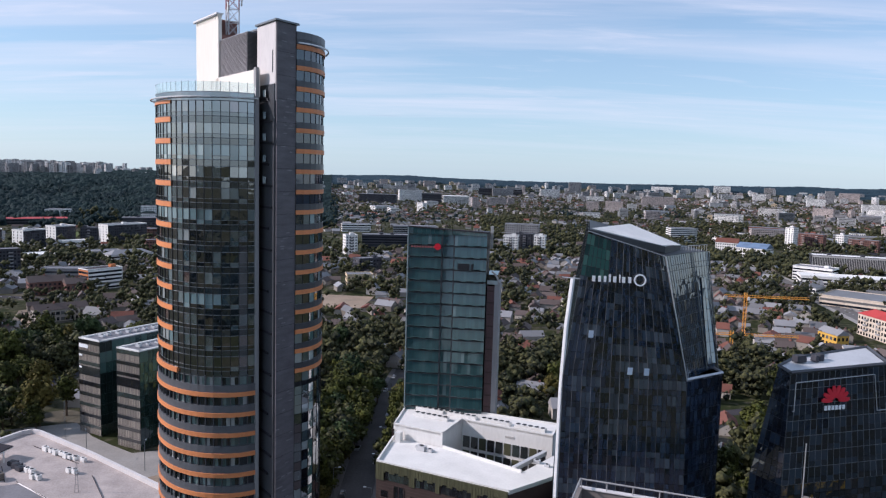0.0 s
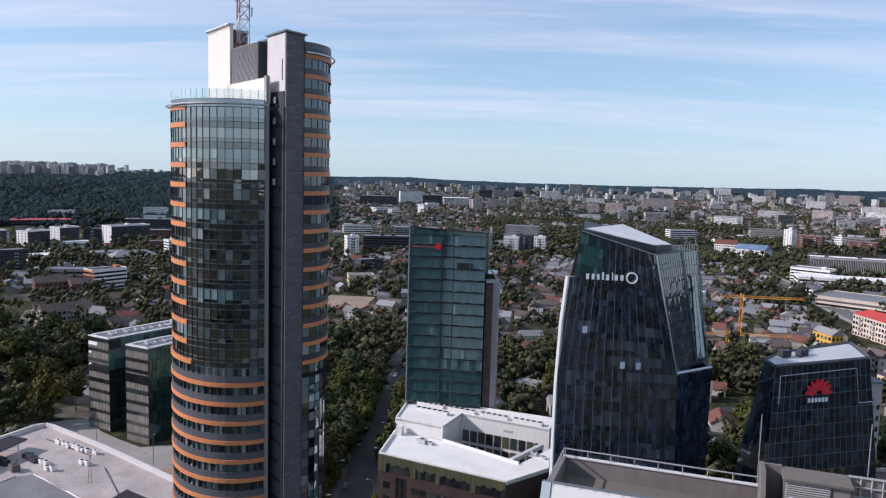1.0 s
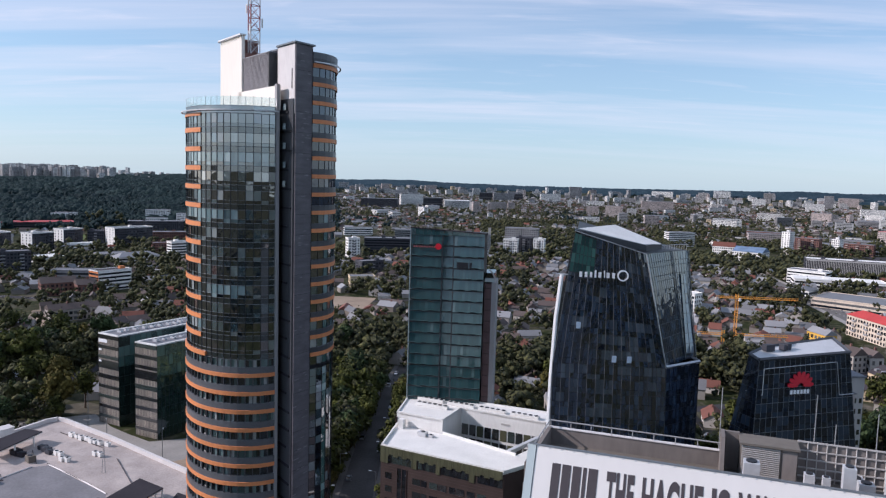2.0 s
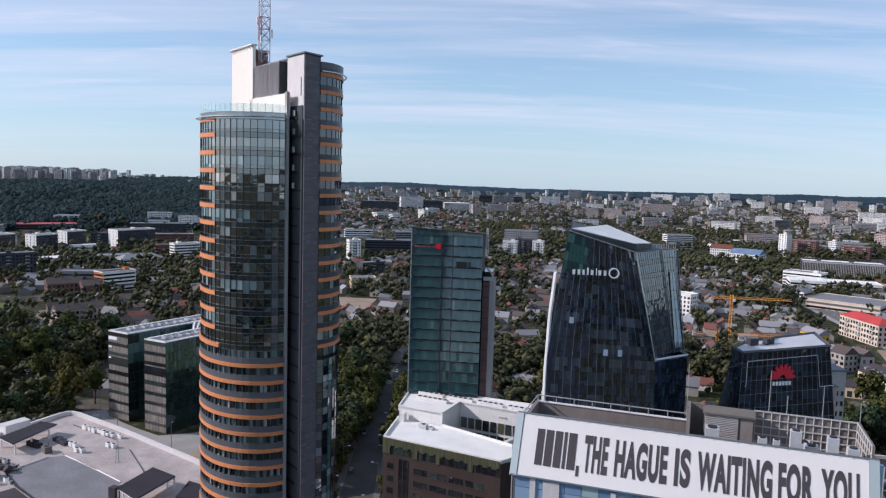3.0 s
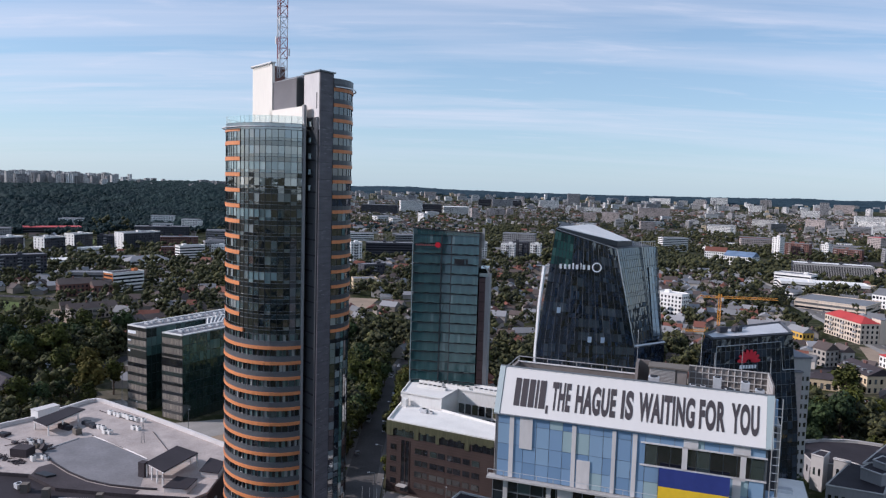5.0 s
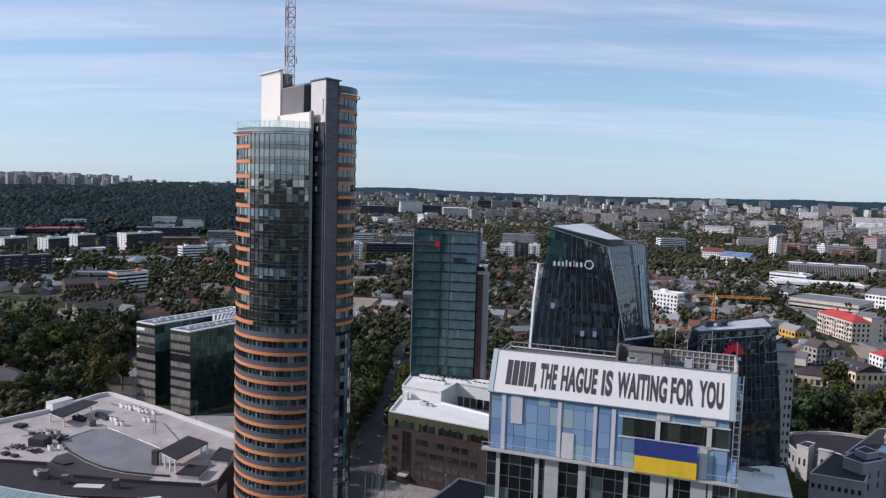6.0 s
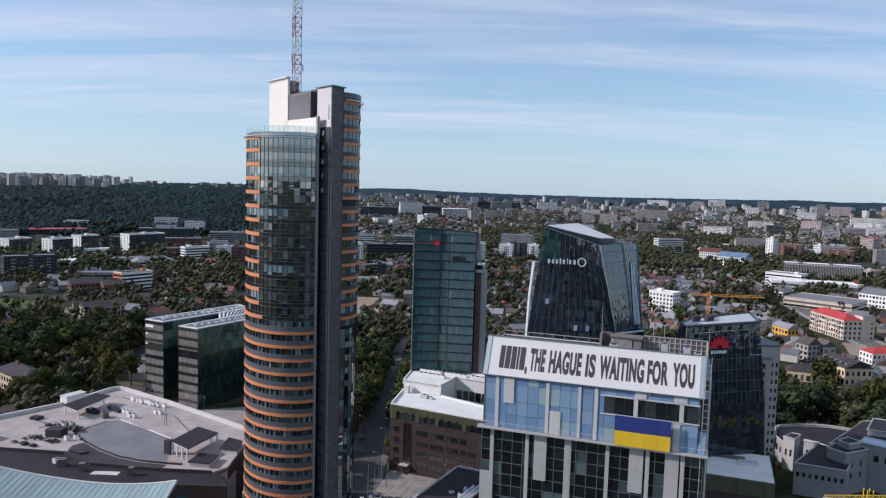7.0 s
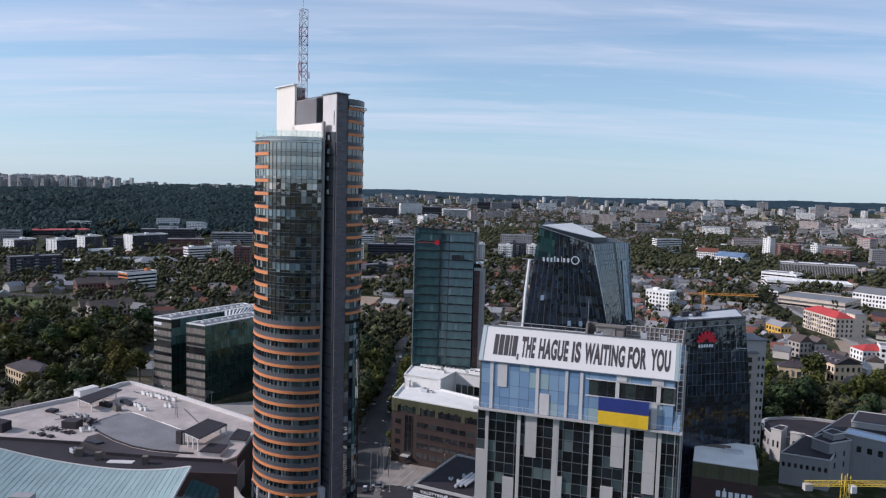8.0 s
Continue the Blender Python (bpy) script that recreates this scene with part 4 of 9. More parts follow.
# ---- green glass tower ----
def green_tower():
    T = thing("green_glass_tower", -15.2, 230.5, 0, -6.5, "green glass office tower with stepped glass bands", "tower")
    # local x along the front, y into the building
    part("core", Mesh().prism([(0.2, 0.4), (24.6, 0.4), (24.6, 14), (0.2, 14)], 0, 85.2), M["dark"], T)
    rng = random.Random(8)
    floors = 22
    low_field, lips = Mesh(), Mesh()
    h = 3.72
    for x0, x1, y, tag in ((0, 10.4, 0.0, 10), (10.8, 14.2, 0.45, 3), (14.6, 24.7, 0.0, 10)):
        for k in range(floors):
            z = 3.5 + k * h
            n = tag
            w = (x1 - x0) / n
            for i in range(n):
                drop = (0.0, 0.0, 0.22, 0.22)[(i + 2 * (k % 2)) % 4] + rng.choice((0, 0, 0.06))
                a, b = x0 + i * w + 0.03, x0 + (i + 1) * w - 0.03
                part_mesh = Mesh().hexa([(a, y - 0.45, z - drop), (b, y - 0.45, z - drop), (b, y - 0.35, z - drop), (a, y - 0.35, z - drop)], [(a, y - 0.05, z + h - 0.75), (b, y - 0.05, z + h - 0.75), (b, y + 0.05, z + h - 0.75), (a, y + 0.05, z + h - 0.75)])
                lips.box(a, b, y - 0.52, y - 0.44, z - drop - 0.02, z - drop + 0.09)
                if k > 6:
                    part("glass_louvre", part_mesh, M["g_green"], T)
                else:
                    low_field.f += [tuple(q + len(low_field.v) for q in f) for f in part_mesh.f]
                    low_field.v += part_mesh.v
            part("floor_edge", Mesh().box(x0, x1, y - 0.15, y + 0.5, z + h - 0.72, z + h - 0.5), M["band_dark"], T)
    part("louvre_field", low_field, M["g_green"], T, "", "stuff")
    part("louvre_lips", lips, M["g_lip"], T, "pale glass lips under the louvres", "stuff")
    part("dark_joint", Mesh().box(10.4, 10.8, -0.2, 0.5, 2, 86), M["band_dark"], T)
    part("dark_joint", Mesh().box(14.2, 14.6, -0.2, 0.5, 2, 86), M["band_dark"], T)
    for i in range(18):
        a, b = 0.05 + i * 1.372, 0.05 + i * 1.372 + 1.3
        part("crown_pane", Mesh().hexa([(a, -0.35, 84.7), (b, -0.35, 84.7), (b, -0.25, 84.7), (a, -0.25, 84.7)], [(a, -0.3, 86.85 - 0.052 * a), (b, -0.3, 86.85 - 0.052 * b), (b, -0.2, 86.85 - 0.052 * b), (a, -0.2, 86.85 - 0.052 * a)]), M["g_green"], T)
    part("sloping_roof", Mesh().hexa([(-0.3, -0.5, 86.85), (25.0, -0.5, 85.55), (25.0, 14, 84.6), (-0.3, 14, 85.0)], [(-0.3, -0.5, 87.2), (25.0, -0.5, 85.9), (25.0, 14, 84.9), (-0.3, 14, 85.4)]), M["roof_dark"], T, "dark sloping roof edge")
    part("edge_fin", Mesh().box(-0.35, -0.05, -0.6, 0.2, 2, 86.8), M["g_rail"], T, "pale glass edge fin")
    part("roof_post", Mesh().box(25.1, 26.0, 8, 9, 80, 87.2), M["panel"], T)
    part("open_window", Mesh().box(15.7, 19.4, -0.52, -0.3, 73.6, 75.9), M["dark"], T)
    part("open_window", Mesh().box(19.9, 20.6, -0.52, -0.3, 73.6, 75.9), M["dark"], T)
    for i in range(9):
        part("sign_bar", Mesh().box(0.9 + i * 0.86, 1.5 + i * 0.86, -0.75, -0.55, 80.5, 80.95), M["mast_red"], T, "small red sign bar")
    ring = [(9.3 + 1.05 * math.cos(radians(a)), 80.9 + 1.05 * math.sin(radians(a))) for a in range(0, 360, 20)]
    disc = Mesh().hexa([(x, -0.55, z) for x, z in reversed(ring)], [(x, -0.8, z) for x, z in reversed(ring)])
    part("red_disc", disc, M["red_sign"], T, "round red sign")
    # brick end wall, white fin and low roof terrace
    part("brick_end", Mesh().box(25.0, 27.4, 1.0, 13, 0, 69), M["brick_end"], T, "brown brick end wall")
    for k in range(18):
        part("brick_ledge", Mesh().box(24.98, 27.42, 0.9, 1.0, 4 + k * 3.72, 4.4 + k * 3.72), M["brick_dark"], T)
    part("white_fin", Mesh().box(27.4, 28.9, 0.7, 13, 0, 69.5), M["fin"], T, "grey side fin")
    for k in range(6):                           # its head curls over the terrace
        a0, a1 = radians(k * 13), radians(k * 13 + 13)
        p0, p1 = (28.6 - 3 * (1 - math.cos(a0)), 69.3 + 4.4 * math.sin(a0)), (28.6 - 3 * (1 - math.cos(a1)), 69.3 + 4.4 * math.sin(a1))
        part("fin_head", Mesh().bar((p0[0], 1.1, p0[1]), (p1[0], 1.1, p1[1]), 0.3, 6), M["panel"], T)
    part("terrace_glass", Mesh().box(25.0, 28.2, 2.0, 12, 69.5, 72.5), M["g_smoke"], T)
    part("terrace_rail", Mesh().box(25.0, 28.6, 1.2, 1.3, 69.5, 70.8), M["g_rail"], T)
    for i in range(5):
        part("terrace_post", Mesh().bar((25.2 + i * 0.8, 1.25, 69.4), (25.2 + i * 0.8, 1.25, 71), 0.05), M["mullion_grey"], T)


green_tower()


# ---- dark leaning glass tower ----
def leaning_tower():
    T = thing("leaning_glass_tower", 0, 0, 0, 0, "dark leaning glass tower with a white sloping roof", "tower")
    zt = 58.7
    A0, B0, C0, D0, E0 = (24.9, 165.2, 0), (54.2, 162.8, 0), (63.3, 170.4, 0), (60, 198, 0), (29.5, 200, 0)
    A1, B1 = (24.9, 165.0, zt), (52.6, 163.3, zt)
    C1 = (63.2, 170.6, zt)
    F1, H1 = (60.3, 173.4, zt), (63.6, 175.4, zt)      # the fold and the far edge of the east side
    D1, E1 = (60, 198, zt), (29.5, 200, zt)
    A2, B2, D2, E2 = (29.0, 164.6, 92.0), (46.4, 164.4, 86.8), (58, 198, 86.5), (35, 199, 92.5)
    F2, H2 = (56.2, 176.7, 86.6), (63.6, 187.2, 86.0)
    Am = (26.3, 166.0, 81.0)
    ins = Vector((44, 182, 0))

    def shrink(p, d=0.5):
        q = Vector(p)
        w = Vector((ins.x - q.x, ins.y - q.y, 0)).normalized() * d
        return tuple(q + w)

    part("core", Mesh().hexa([shrink(p) for p in (A0, B0, C0, D0, E0)], [shrink(p) for p in (A1, B1, C1, D1, E1)]), M["dark"], T)
    part("core", Mesh().hexa([shrink(p) for p in (A1, B1, F1, H1, D1, E1)], [shrink(p, 0.7) for p in (A2, B2, F2, H2, D2, E2)]), M["dark"], T)
    g = M["g_dark"]
    curtain(T, (A0, B0, B1, A1), 26, 16, g, 1, single=0, split=0.36, frame="mullion", proud=0.08, line=0.028, transom=True, other=M["g_lit"], share=0.30)
    curtain(T, (A1, B1, B2, A2), 26, 8, g, 2, single=300, split=0.36, frame="mullion", proud=0.08, line=0.028, transom=True, other=M["g_lit"], share=0.22)
    for quad, n in (((A0, B0, B1, A1), 16), ((A1, B1, B2, A2), 8)):
        for i in range(0, 27, 2):                 # slim pale fins, unevenly interrupted by darker joints
            a, b = between(quad, i / 26, 0), between(quad, i / 26, 1)
            part("fin", Mesh().bar(a + Vector((0, -0.12, 0)), b + Vector((0, -0.12, 0)), 0.045), M["mullion_grey" if i % 6 == 0 else "band"], T)
    curtain(T, (B0, C0, C1, B1), 9, 16, g, 3, split=0.36)
    curtain(T, (B1, F1, F2, B2), 12, 8, M["g_mirror"], 4, split=0.36)
    curtain(T, (F1, H1, H2, F2), 6, 8, M["g_mirror"], 44, split=0.36)
    curtain(T, (C0, D0, D1, C1), 12, 8, g, 5, transom=False, mullion_step=12)
    curtain(T, (H1, D1, D2, H2), 10, 8, g, 6, transom=False, mullion_step=10)
    curtain(T, (E0, A0, A1, E1), 14, 8, M["g_green"], 7, transom=False)
    curtain(T, (E1, A1, A2, E2), 14, 6, M["g_green"], 9, transom=False)
    q = (A1, B1, B2, A2)
    crown = [between(q, u, v) + Vector((0, -0.16, 0)) for u, v in ((0.0, 0.70), (0.30, 0.70), (0.30, 0.985), (0.0, 0.985))]
    curtain(T, crown, 6, 4, M["g_crown"], 60, name="crown_pane")
    q = (F1, H1, H2, F2)
    side = [between(q, u, v) + Vector((0.2, -0.16, 0)) for u, v in ((0.10, 0.05), (0.86, 0.05), (0.66, 0.78), (0.34, 0.78))]
    curtain(T, side, 2, 8, M["g_strip"], 61, name="pale_pane")
    for a, b in ((F1, F2), (H1, H2)):
        part("fold_post", Mesh().bar(Vector(a) + Vector((0.2, -0.2, 0)), Vector(b) + Vector((0.2, -0.2, 0)), 0.12), M["mullion_grey"], T)
    # terrace, crease and edge frame
    part("terrace_deck", Mesh().prism([B1[:2], C1[:2], D1[:2], H1[:2], F1[:2]], zt - 0.3, zt), M["roof_grey"], T)
    for a, b in ((B1, C1), (C1, D1)):
        part("terrace_edge", Mesh().bar((a[0], a[1], zt + 0.3), (b[0], b[1], zt + 0.3), 0.38), M["steel"], T, "pale terrace edge")
    def frame_bar(a, b, r=0.16, mat="steel", name="edge_frame"):
        part(name, Mesh().bar(a, b, r, 6), M[mat], T)
    off = Vector((0, -0.35, 0))
    frame_bar(Vector(B1) + off, Vector(B2) + off)
    frame_bar(Vector(A2) + off, Vector(B2) + off, 0.10)
    frame_bar(Vector((23.9, 166.0, 81.2)), Vector((27.9, 165.4, 81.0)), 0.16)
    # bright polished edge on the west corner
    pts = [(24.7, 166.2, 2), (24.5, 166.2, 30), (24.6, 166.0, 55), (25.2, 165.9, 70), (26.2, 165.8, 81)]
    for a, b in zip(pts, pts[1:]):
        frame_bar((a[0], a[1] - 0.5, a[2]), (b[0], b[1] - 0.5, b[2]), 0.55, "white_metal", "bright_edge")
    # roof
    R = [(29.0, 164.6, 92.4), (47.5, 168.6, 88.6), (54.6, 180.5, 88.2), (42.5, 183, 92.6)]
    part("roof_slab", Mesh().hexa([(x, y, z - 1.5) for x, y, z in R], R), M["band_dark"], T)
    Ri = [(30.0, 165.6, 92.5), (47.0, 169.4, 88.75), (53.8, 178.2, 88.2), (42.3, 182, 92.7)]
    part("white_roof", Mesh().hexa([(x, y, z - 0.1) for x, y, z in Ri], [(x, y, z + 0.06) for x, y, z in Ri]), M["white_roof"], T, "white sloping roof sheet")
    part("roof_deck", Mesh().hexa([(47, 165.5, 85.4), (56, 177, 85.2), (63, 187, 85.0), (58, 197, 85.8), (42, 197, 87)], [(47, 165.5, 86.5), (56, 177, 86.4), (63, 187, 85.9), (58, 197, 86.2), (42, 197, 87.4)]), M["roof_grey"], T)
    for i in range(11):
        f = i / 10
        a = Vector((54.5, 180, 85.9)).lerp(Vector((63.2, 187, 85.9)), f)
        part("roof_rail_post", Mesh().bar(a, a + Vector((0, 0, 1.9)), 0.06), M["steel"], T)
    part("roof_rail", Mesh().bar((54.5, 180, 87.7), (63.2, 187, 87.7), 0.08), M["steel"], T)
    # sign: plain bars in place of letters
    p0, p1 = between((A1, B1, B2, A2), 0.13, 0.675), between((A1, B1, B2, A2), 0.68, 0.735)
    d = (p1 - p0).normalized()
    up = Vector((0, 0.05, 1))
    x = 0
    for w in (1.05, 1.0, 0.9, 0.7, 1.15, 0.35, 1.15, 1.05):
        a = p0 + d * x - Vector((0, 0.7, 0))
        tall = 1.75 if w < 0.75 else 1.3
        sgn = Mesh()
        sgn.hexa([a, a + d * w * 0.62, a + d * w * 0.62 + Vector((0, 0.2, 0)), a + Vector((0, 0.2, 0))], [q + up * tall for q in (a, a + d * w * 0.62, a + d * w * 0.62 + Vector((0, 0.2, 0)), a + Vector((0, 0.2, 0)))])
        part("sign_bar", sgn, M["white_sign"], T, "white sign bar on the glass")
        x += w + 0.24
    c = p0 + d * (x + 1.3) + up * 0.75 - Vector((0, 0.6, 0))
    ringm = Mesh()
    for k in range(18):
        a0, a1 = radians(k * 20), radians(k * 20 + 20)
        def pt(r, a, o):
            return c + d * (r * math.cos(a)) + up * (r * math.sin(a)) - Vector((0, o, 0))
        ringm.hexa([pt(1.05, a0, 0), pt(1.38, a0, 0), pt(1.38, a1, 0), pt(1.05, a1, 0)], [pt(1.05, a0, 0.2), pt(1.38, a0, 0.2), pt(1.38, a1, 0.2), pt(1.05, a1, 0.2)])
    part("sign_ring", ringm, M["white_sign"], T, "white ring sign")
    # open vents: the sky's reflection is put into their pale blue colour
    for u, v in ((0.165, 0.28), (0.52, 0.03), (0.655, 0.03)):
        p = between((A1, B1, B2, A2), u, v) + Vector((0, -0.3, 0))
        part("open_vent", Mesh().hexa([p, p + Vector((1.1, -0.1, 0)), p + Vector((1.1, 0.1, 0)), p + Vector((0, 0.1, 0))], [p + Vector((0, -0.25, 1.7)), p + Vector((1.1, -0.35, 1.7)), p + Vector((1.1, -0.2, 1.7)), p + Vector((0, -0.1, 1.7))]), M["g_painted_sky"], T, "open vent with a sky reflection painted on")


M["g_strip"] = glass("pale_sky_glass", [(0, (0.09, 0.12, 0.15)), (0.5, (0.13, 0.165, 0.20)), (0.8, (0.05, 0.07, 0.09))], 2.2, 0.04, 0.02)
M["white_metal"] = surf("polished_white_metal", (0.86, 0.86, 0.86), 0.25, 0.05, 0.5)
M["g_painted_sky"] = glass("painted_sky_glass", [(0, (0.55, 0.66, 0.80)), (0.5, (0.6, 0.7, 0.82))], 1.8, 0.1, 0.0)
M["g_crown"] = glass("pale_green_crown_glass", [(0, (0.05, 0.14, 0.12)), (0.4, (0.10, 0.22, 0.18)), (0.75, (0.03, 0.07, 0.07))], 1.9, 0.05, 0.02)
leaning_tower()


# ---- dark glass block with a red sign ----
def dark_block():
    T = thing("dark_glass_block", 0, 0, 0, 0, "dark tapering glass office block with a red sign", "office block")
    lo = [(63.5, 155.5, 0), (69.5, 149.0, 0), (100.0, 157.3, 0), (103, 176, 0), (73, 168, 0)]
    mid = [(66.0, 158.0, 40), (70.0, 151.2, 40), (98.8, 159.9, 40), (101.6, 175.5, 40), (75, 167, 40)]
    hi = [(71.2, 159.4, 63.6), (71.6, 154.4, 63.4), (96.6, 162.0, 64.2), (98.6, 174.5, 65), (77, 164.8, 64.2)]
    part("core", Mesh().hexa([Vector(p).lerp(Vector((84, 166, p[2])), 0.04) for p in lo], [Vector(p).lerp(Vector((84, 166, p[2])), 0.04) for p in mid]), M["dark"], T)
    part("core", Mesh().hexa([Vector(p).lerp(Vector((84, 166, p[2])), 0.04) for p in mid], [Vector(p).lerp(Vector((84, 166, p[2])), 0.04) for p in hi]), M["dark"], T)
    g = M["g_block"]
    for i, n in ((0, 5), (1, 18), (2, 12), (3, 10), (4, 10)):
        j = (i + 1) % 5
        curtain(T, (mid[i], mid[j], hi[j], hi[i]), n, 7, g, 20 + i, single=126 if i == 1 else 0, frame="mullion_grey" if i == 1 else "mullion", line=0.04, split=0.36)
        curtain(T, (lo[i], lo[j], mid[j], mid[i]), n, 11, g, 30 + i, split=0.36)
    part("parapet", Mesh().hexa([Vector(p) - Vector((0, 0, 1.2)) for p in hi], [Vector(p) + Vector((0, 0, 0.1)) for p in hi]), M["band_dark"], T)
    for i in range(5):
        p, q = Vector(hi[i]), Vector(hi[(i + 1) % 5])
        part("roof_rim", Mesh().bar(p + Vector((0, 0, 0.35)), q + Vector((0, 0, 0.35)), 0.42), M["band_dark"], T, "dark metal roof rim")
    top = [Vector(p).lerp(Vector((84, 166, p[2])), 0.05) for p in hi]
    part("flat_roof", Mesh().hexa([p + Vector((0, 0, 0.05)) for p in top], [p + Vector((0, 0, 0.3)) for p in top]), M["ac"], T, "pale grey flat roof")
    for x, y, w in ((76.6, 161.6, 2.6), (82.0, 163.6, 1.2), (80.4, 162.4, 0.8)):
        part("roof_unit", Mesh().turned(x, y, w, 1.6, 64.4, 65.9, 20), M["wall_dark"], T)
    # thin frame line on the front
    q = (mid[1], mid[2], hi[2], hi[1])
    n = (Vector(q[1]) - Vector(q[0])).cross(Vector(q[3]) - Vector(q[0])).normalized() * 0.3
    for a, b in (((0.05, 0.66), (0.05, 0.92)), ((0.05, 0.92), (0.84, 0.93)), ((0.84, 0.93), (0.85, 0.60)), ((0.85, 0.60), (1.0, 0.60))):
        part("frame_line", Mesh().bar(between(q, *a) + n, between(q, *b) + n, 0.10), M["steel"], T)
    q0 = (mid[0], mid[1], hi[1], hi[0])
    part("frame_line", Mesh().bar(between(q0, 0.3, 0.66) + n, between(q, 0.05, 0.66) + n, 0.10), M["steel"], T)
    # red fan-shaped sign and a row of white bars
    c = between(q, 0.43, 0.72) + n * 1.6
    ex = (Vector(q[1]) - Vector(q[0])).normalized()
    up = (Vector(q[3]) - Vector(q[0])).normalized()
    out = n.normalized() * 0.25
    for k in range(8):
        a = radians(8 + k * 164 / 7)
        s = Mesh()
        ring = []
        for r, wd in ((0.85, 0.12), (2.0, 0.42), (3.1, 0.48), (3.7, 0.24), (3.7, -0.24), (3.1, -0.48), (2.0, -0.42), (0.85, -0.12)):
            ring.append(c + ex * (r * math.cos(a) * 1.0 - wd * math.sin(a)) + up * (r * math.sin(a) * 0.95 + wd * math.cos(a)))
        s.hexa([p for p in ring], [p + out for p in ring])
        part("sign_petal", s, M["red_sign"], T, "red fan-shaped sign petal")
    for k in range(6):
        a = c + ex * (-2.75 + k * 0.95) - up * 1.75
        bars = Mesh().hexa([a, a + ex * 0.55, a + ex * 0.55 + out, a + out], [p + up * 0.95 for p in (a, a + ex * 0.55, a + ex * 0.55 + out, a + out)])
        part("sign_bar", bars, M["white_sign"], T, "white sign bar")


dark_block()


# ---- apartment tower behind it ----
def balcony_tower():
    T = thing("apartment_tower", 96.0, 185.0, 0, 4, "grey concrete apartment tower with stacked balconies", "apartment block")
    part("wall", Mesh().box(0, 18.4, 0, 12, 0, 52), M["panel"], T)
    part("roof", Mesh().box(-0.3, 18.7, -0.3, 12.3, 52, 52.5), M["roof_grey"], T)
    part("roof_house", Mesh().box(3, 8, 3, 8, 52.5, 55.0), M["wall_white"], T)
    part("balcony_bay", Mesh().box(9.6, 14.6, -2.2, 0, 0, 48.0), M["wall_pink"], T, "pinkish concrete balcony bay")
    part("bay_roof", Mesh().box(9.3, 14.9, -2.5, 0, 48.0, 48.3), M["roof_grey"], T)
    for k in range(15):
        z = 2.4 + k * 3.0
        part("balcony", Mesh().box(8.2, 9.6, -2.4, -0.2, z, z + 1.15), M["wall_white"], T, "white balcony front")
        part("loggia", Mesh().box(10.0, 12.4, -2.26, -2.1, z + 0.3, z + 2.1), M["g_smoke"], T)
        for px in (15.6, 17.2):
            part("window", Mesh().box(px, px + 0.8, -0.06, 0.1, z + 0.4, z + 1.8), M["g_smoke"], T)


balcony_tower()


# ---- high-rise with the banner ----
def text_mesh(name, body, width, height, mat, parent, at, bold=0.02, thick=0.03):
    """Words of a given width and cap height as a flat raised mesh; local x along the words, y up."""
    cu = bpy.data.curves.new(name, "FONT")
    cu.body = body
    cu.size = 1.0
    cu.offset = bold
    cu.space_character = 1.1
    cu.extrude = 0.02
    ob = new(name, cu)
    bpy.context.view_layer.update()
    me = bpy.data.meshes.new_from_object(ob.evaluated_get(bpy.context.evaluated_depsgraph_get()))
    bpy.data.objects.remove(ob)
    bpy.data.curves.remove(cu)
    xs = [v.co.x for v in me.vertices]
    ys = [v.co.y for v in me.vertices]
    x_lo, x_hi, y_lo, y_hi = min(xs), max(xs), min(ys), max(ys)
    for v in me.vertices:
        v.co.x = (v.co.x - x_lo) / (x_hi - x_lo) * width
        v.co.y = (v.co.y - y_lo) / (y_hi - y_lo) * height
        v.co.z = thick * (1 if v.co.z > 0 else 0)
    me.materials.clear()
    me.materials.append(mat)
    me.name = name
    return part(name, me, mat, parent, at=at)


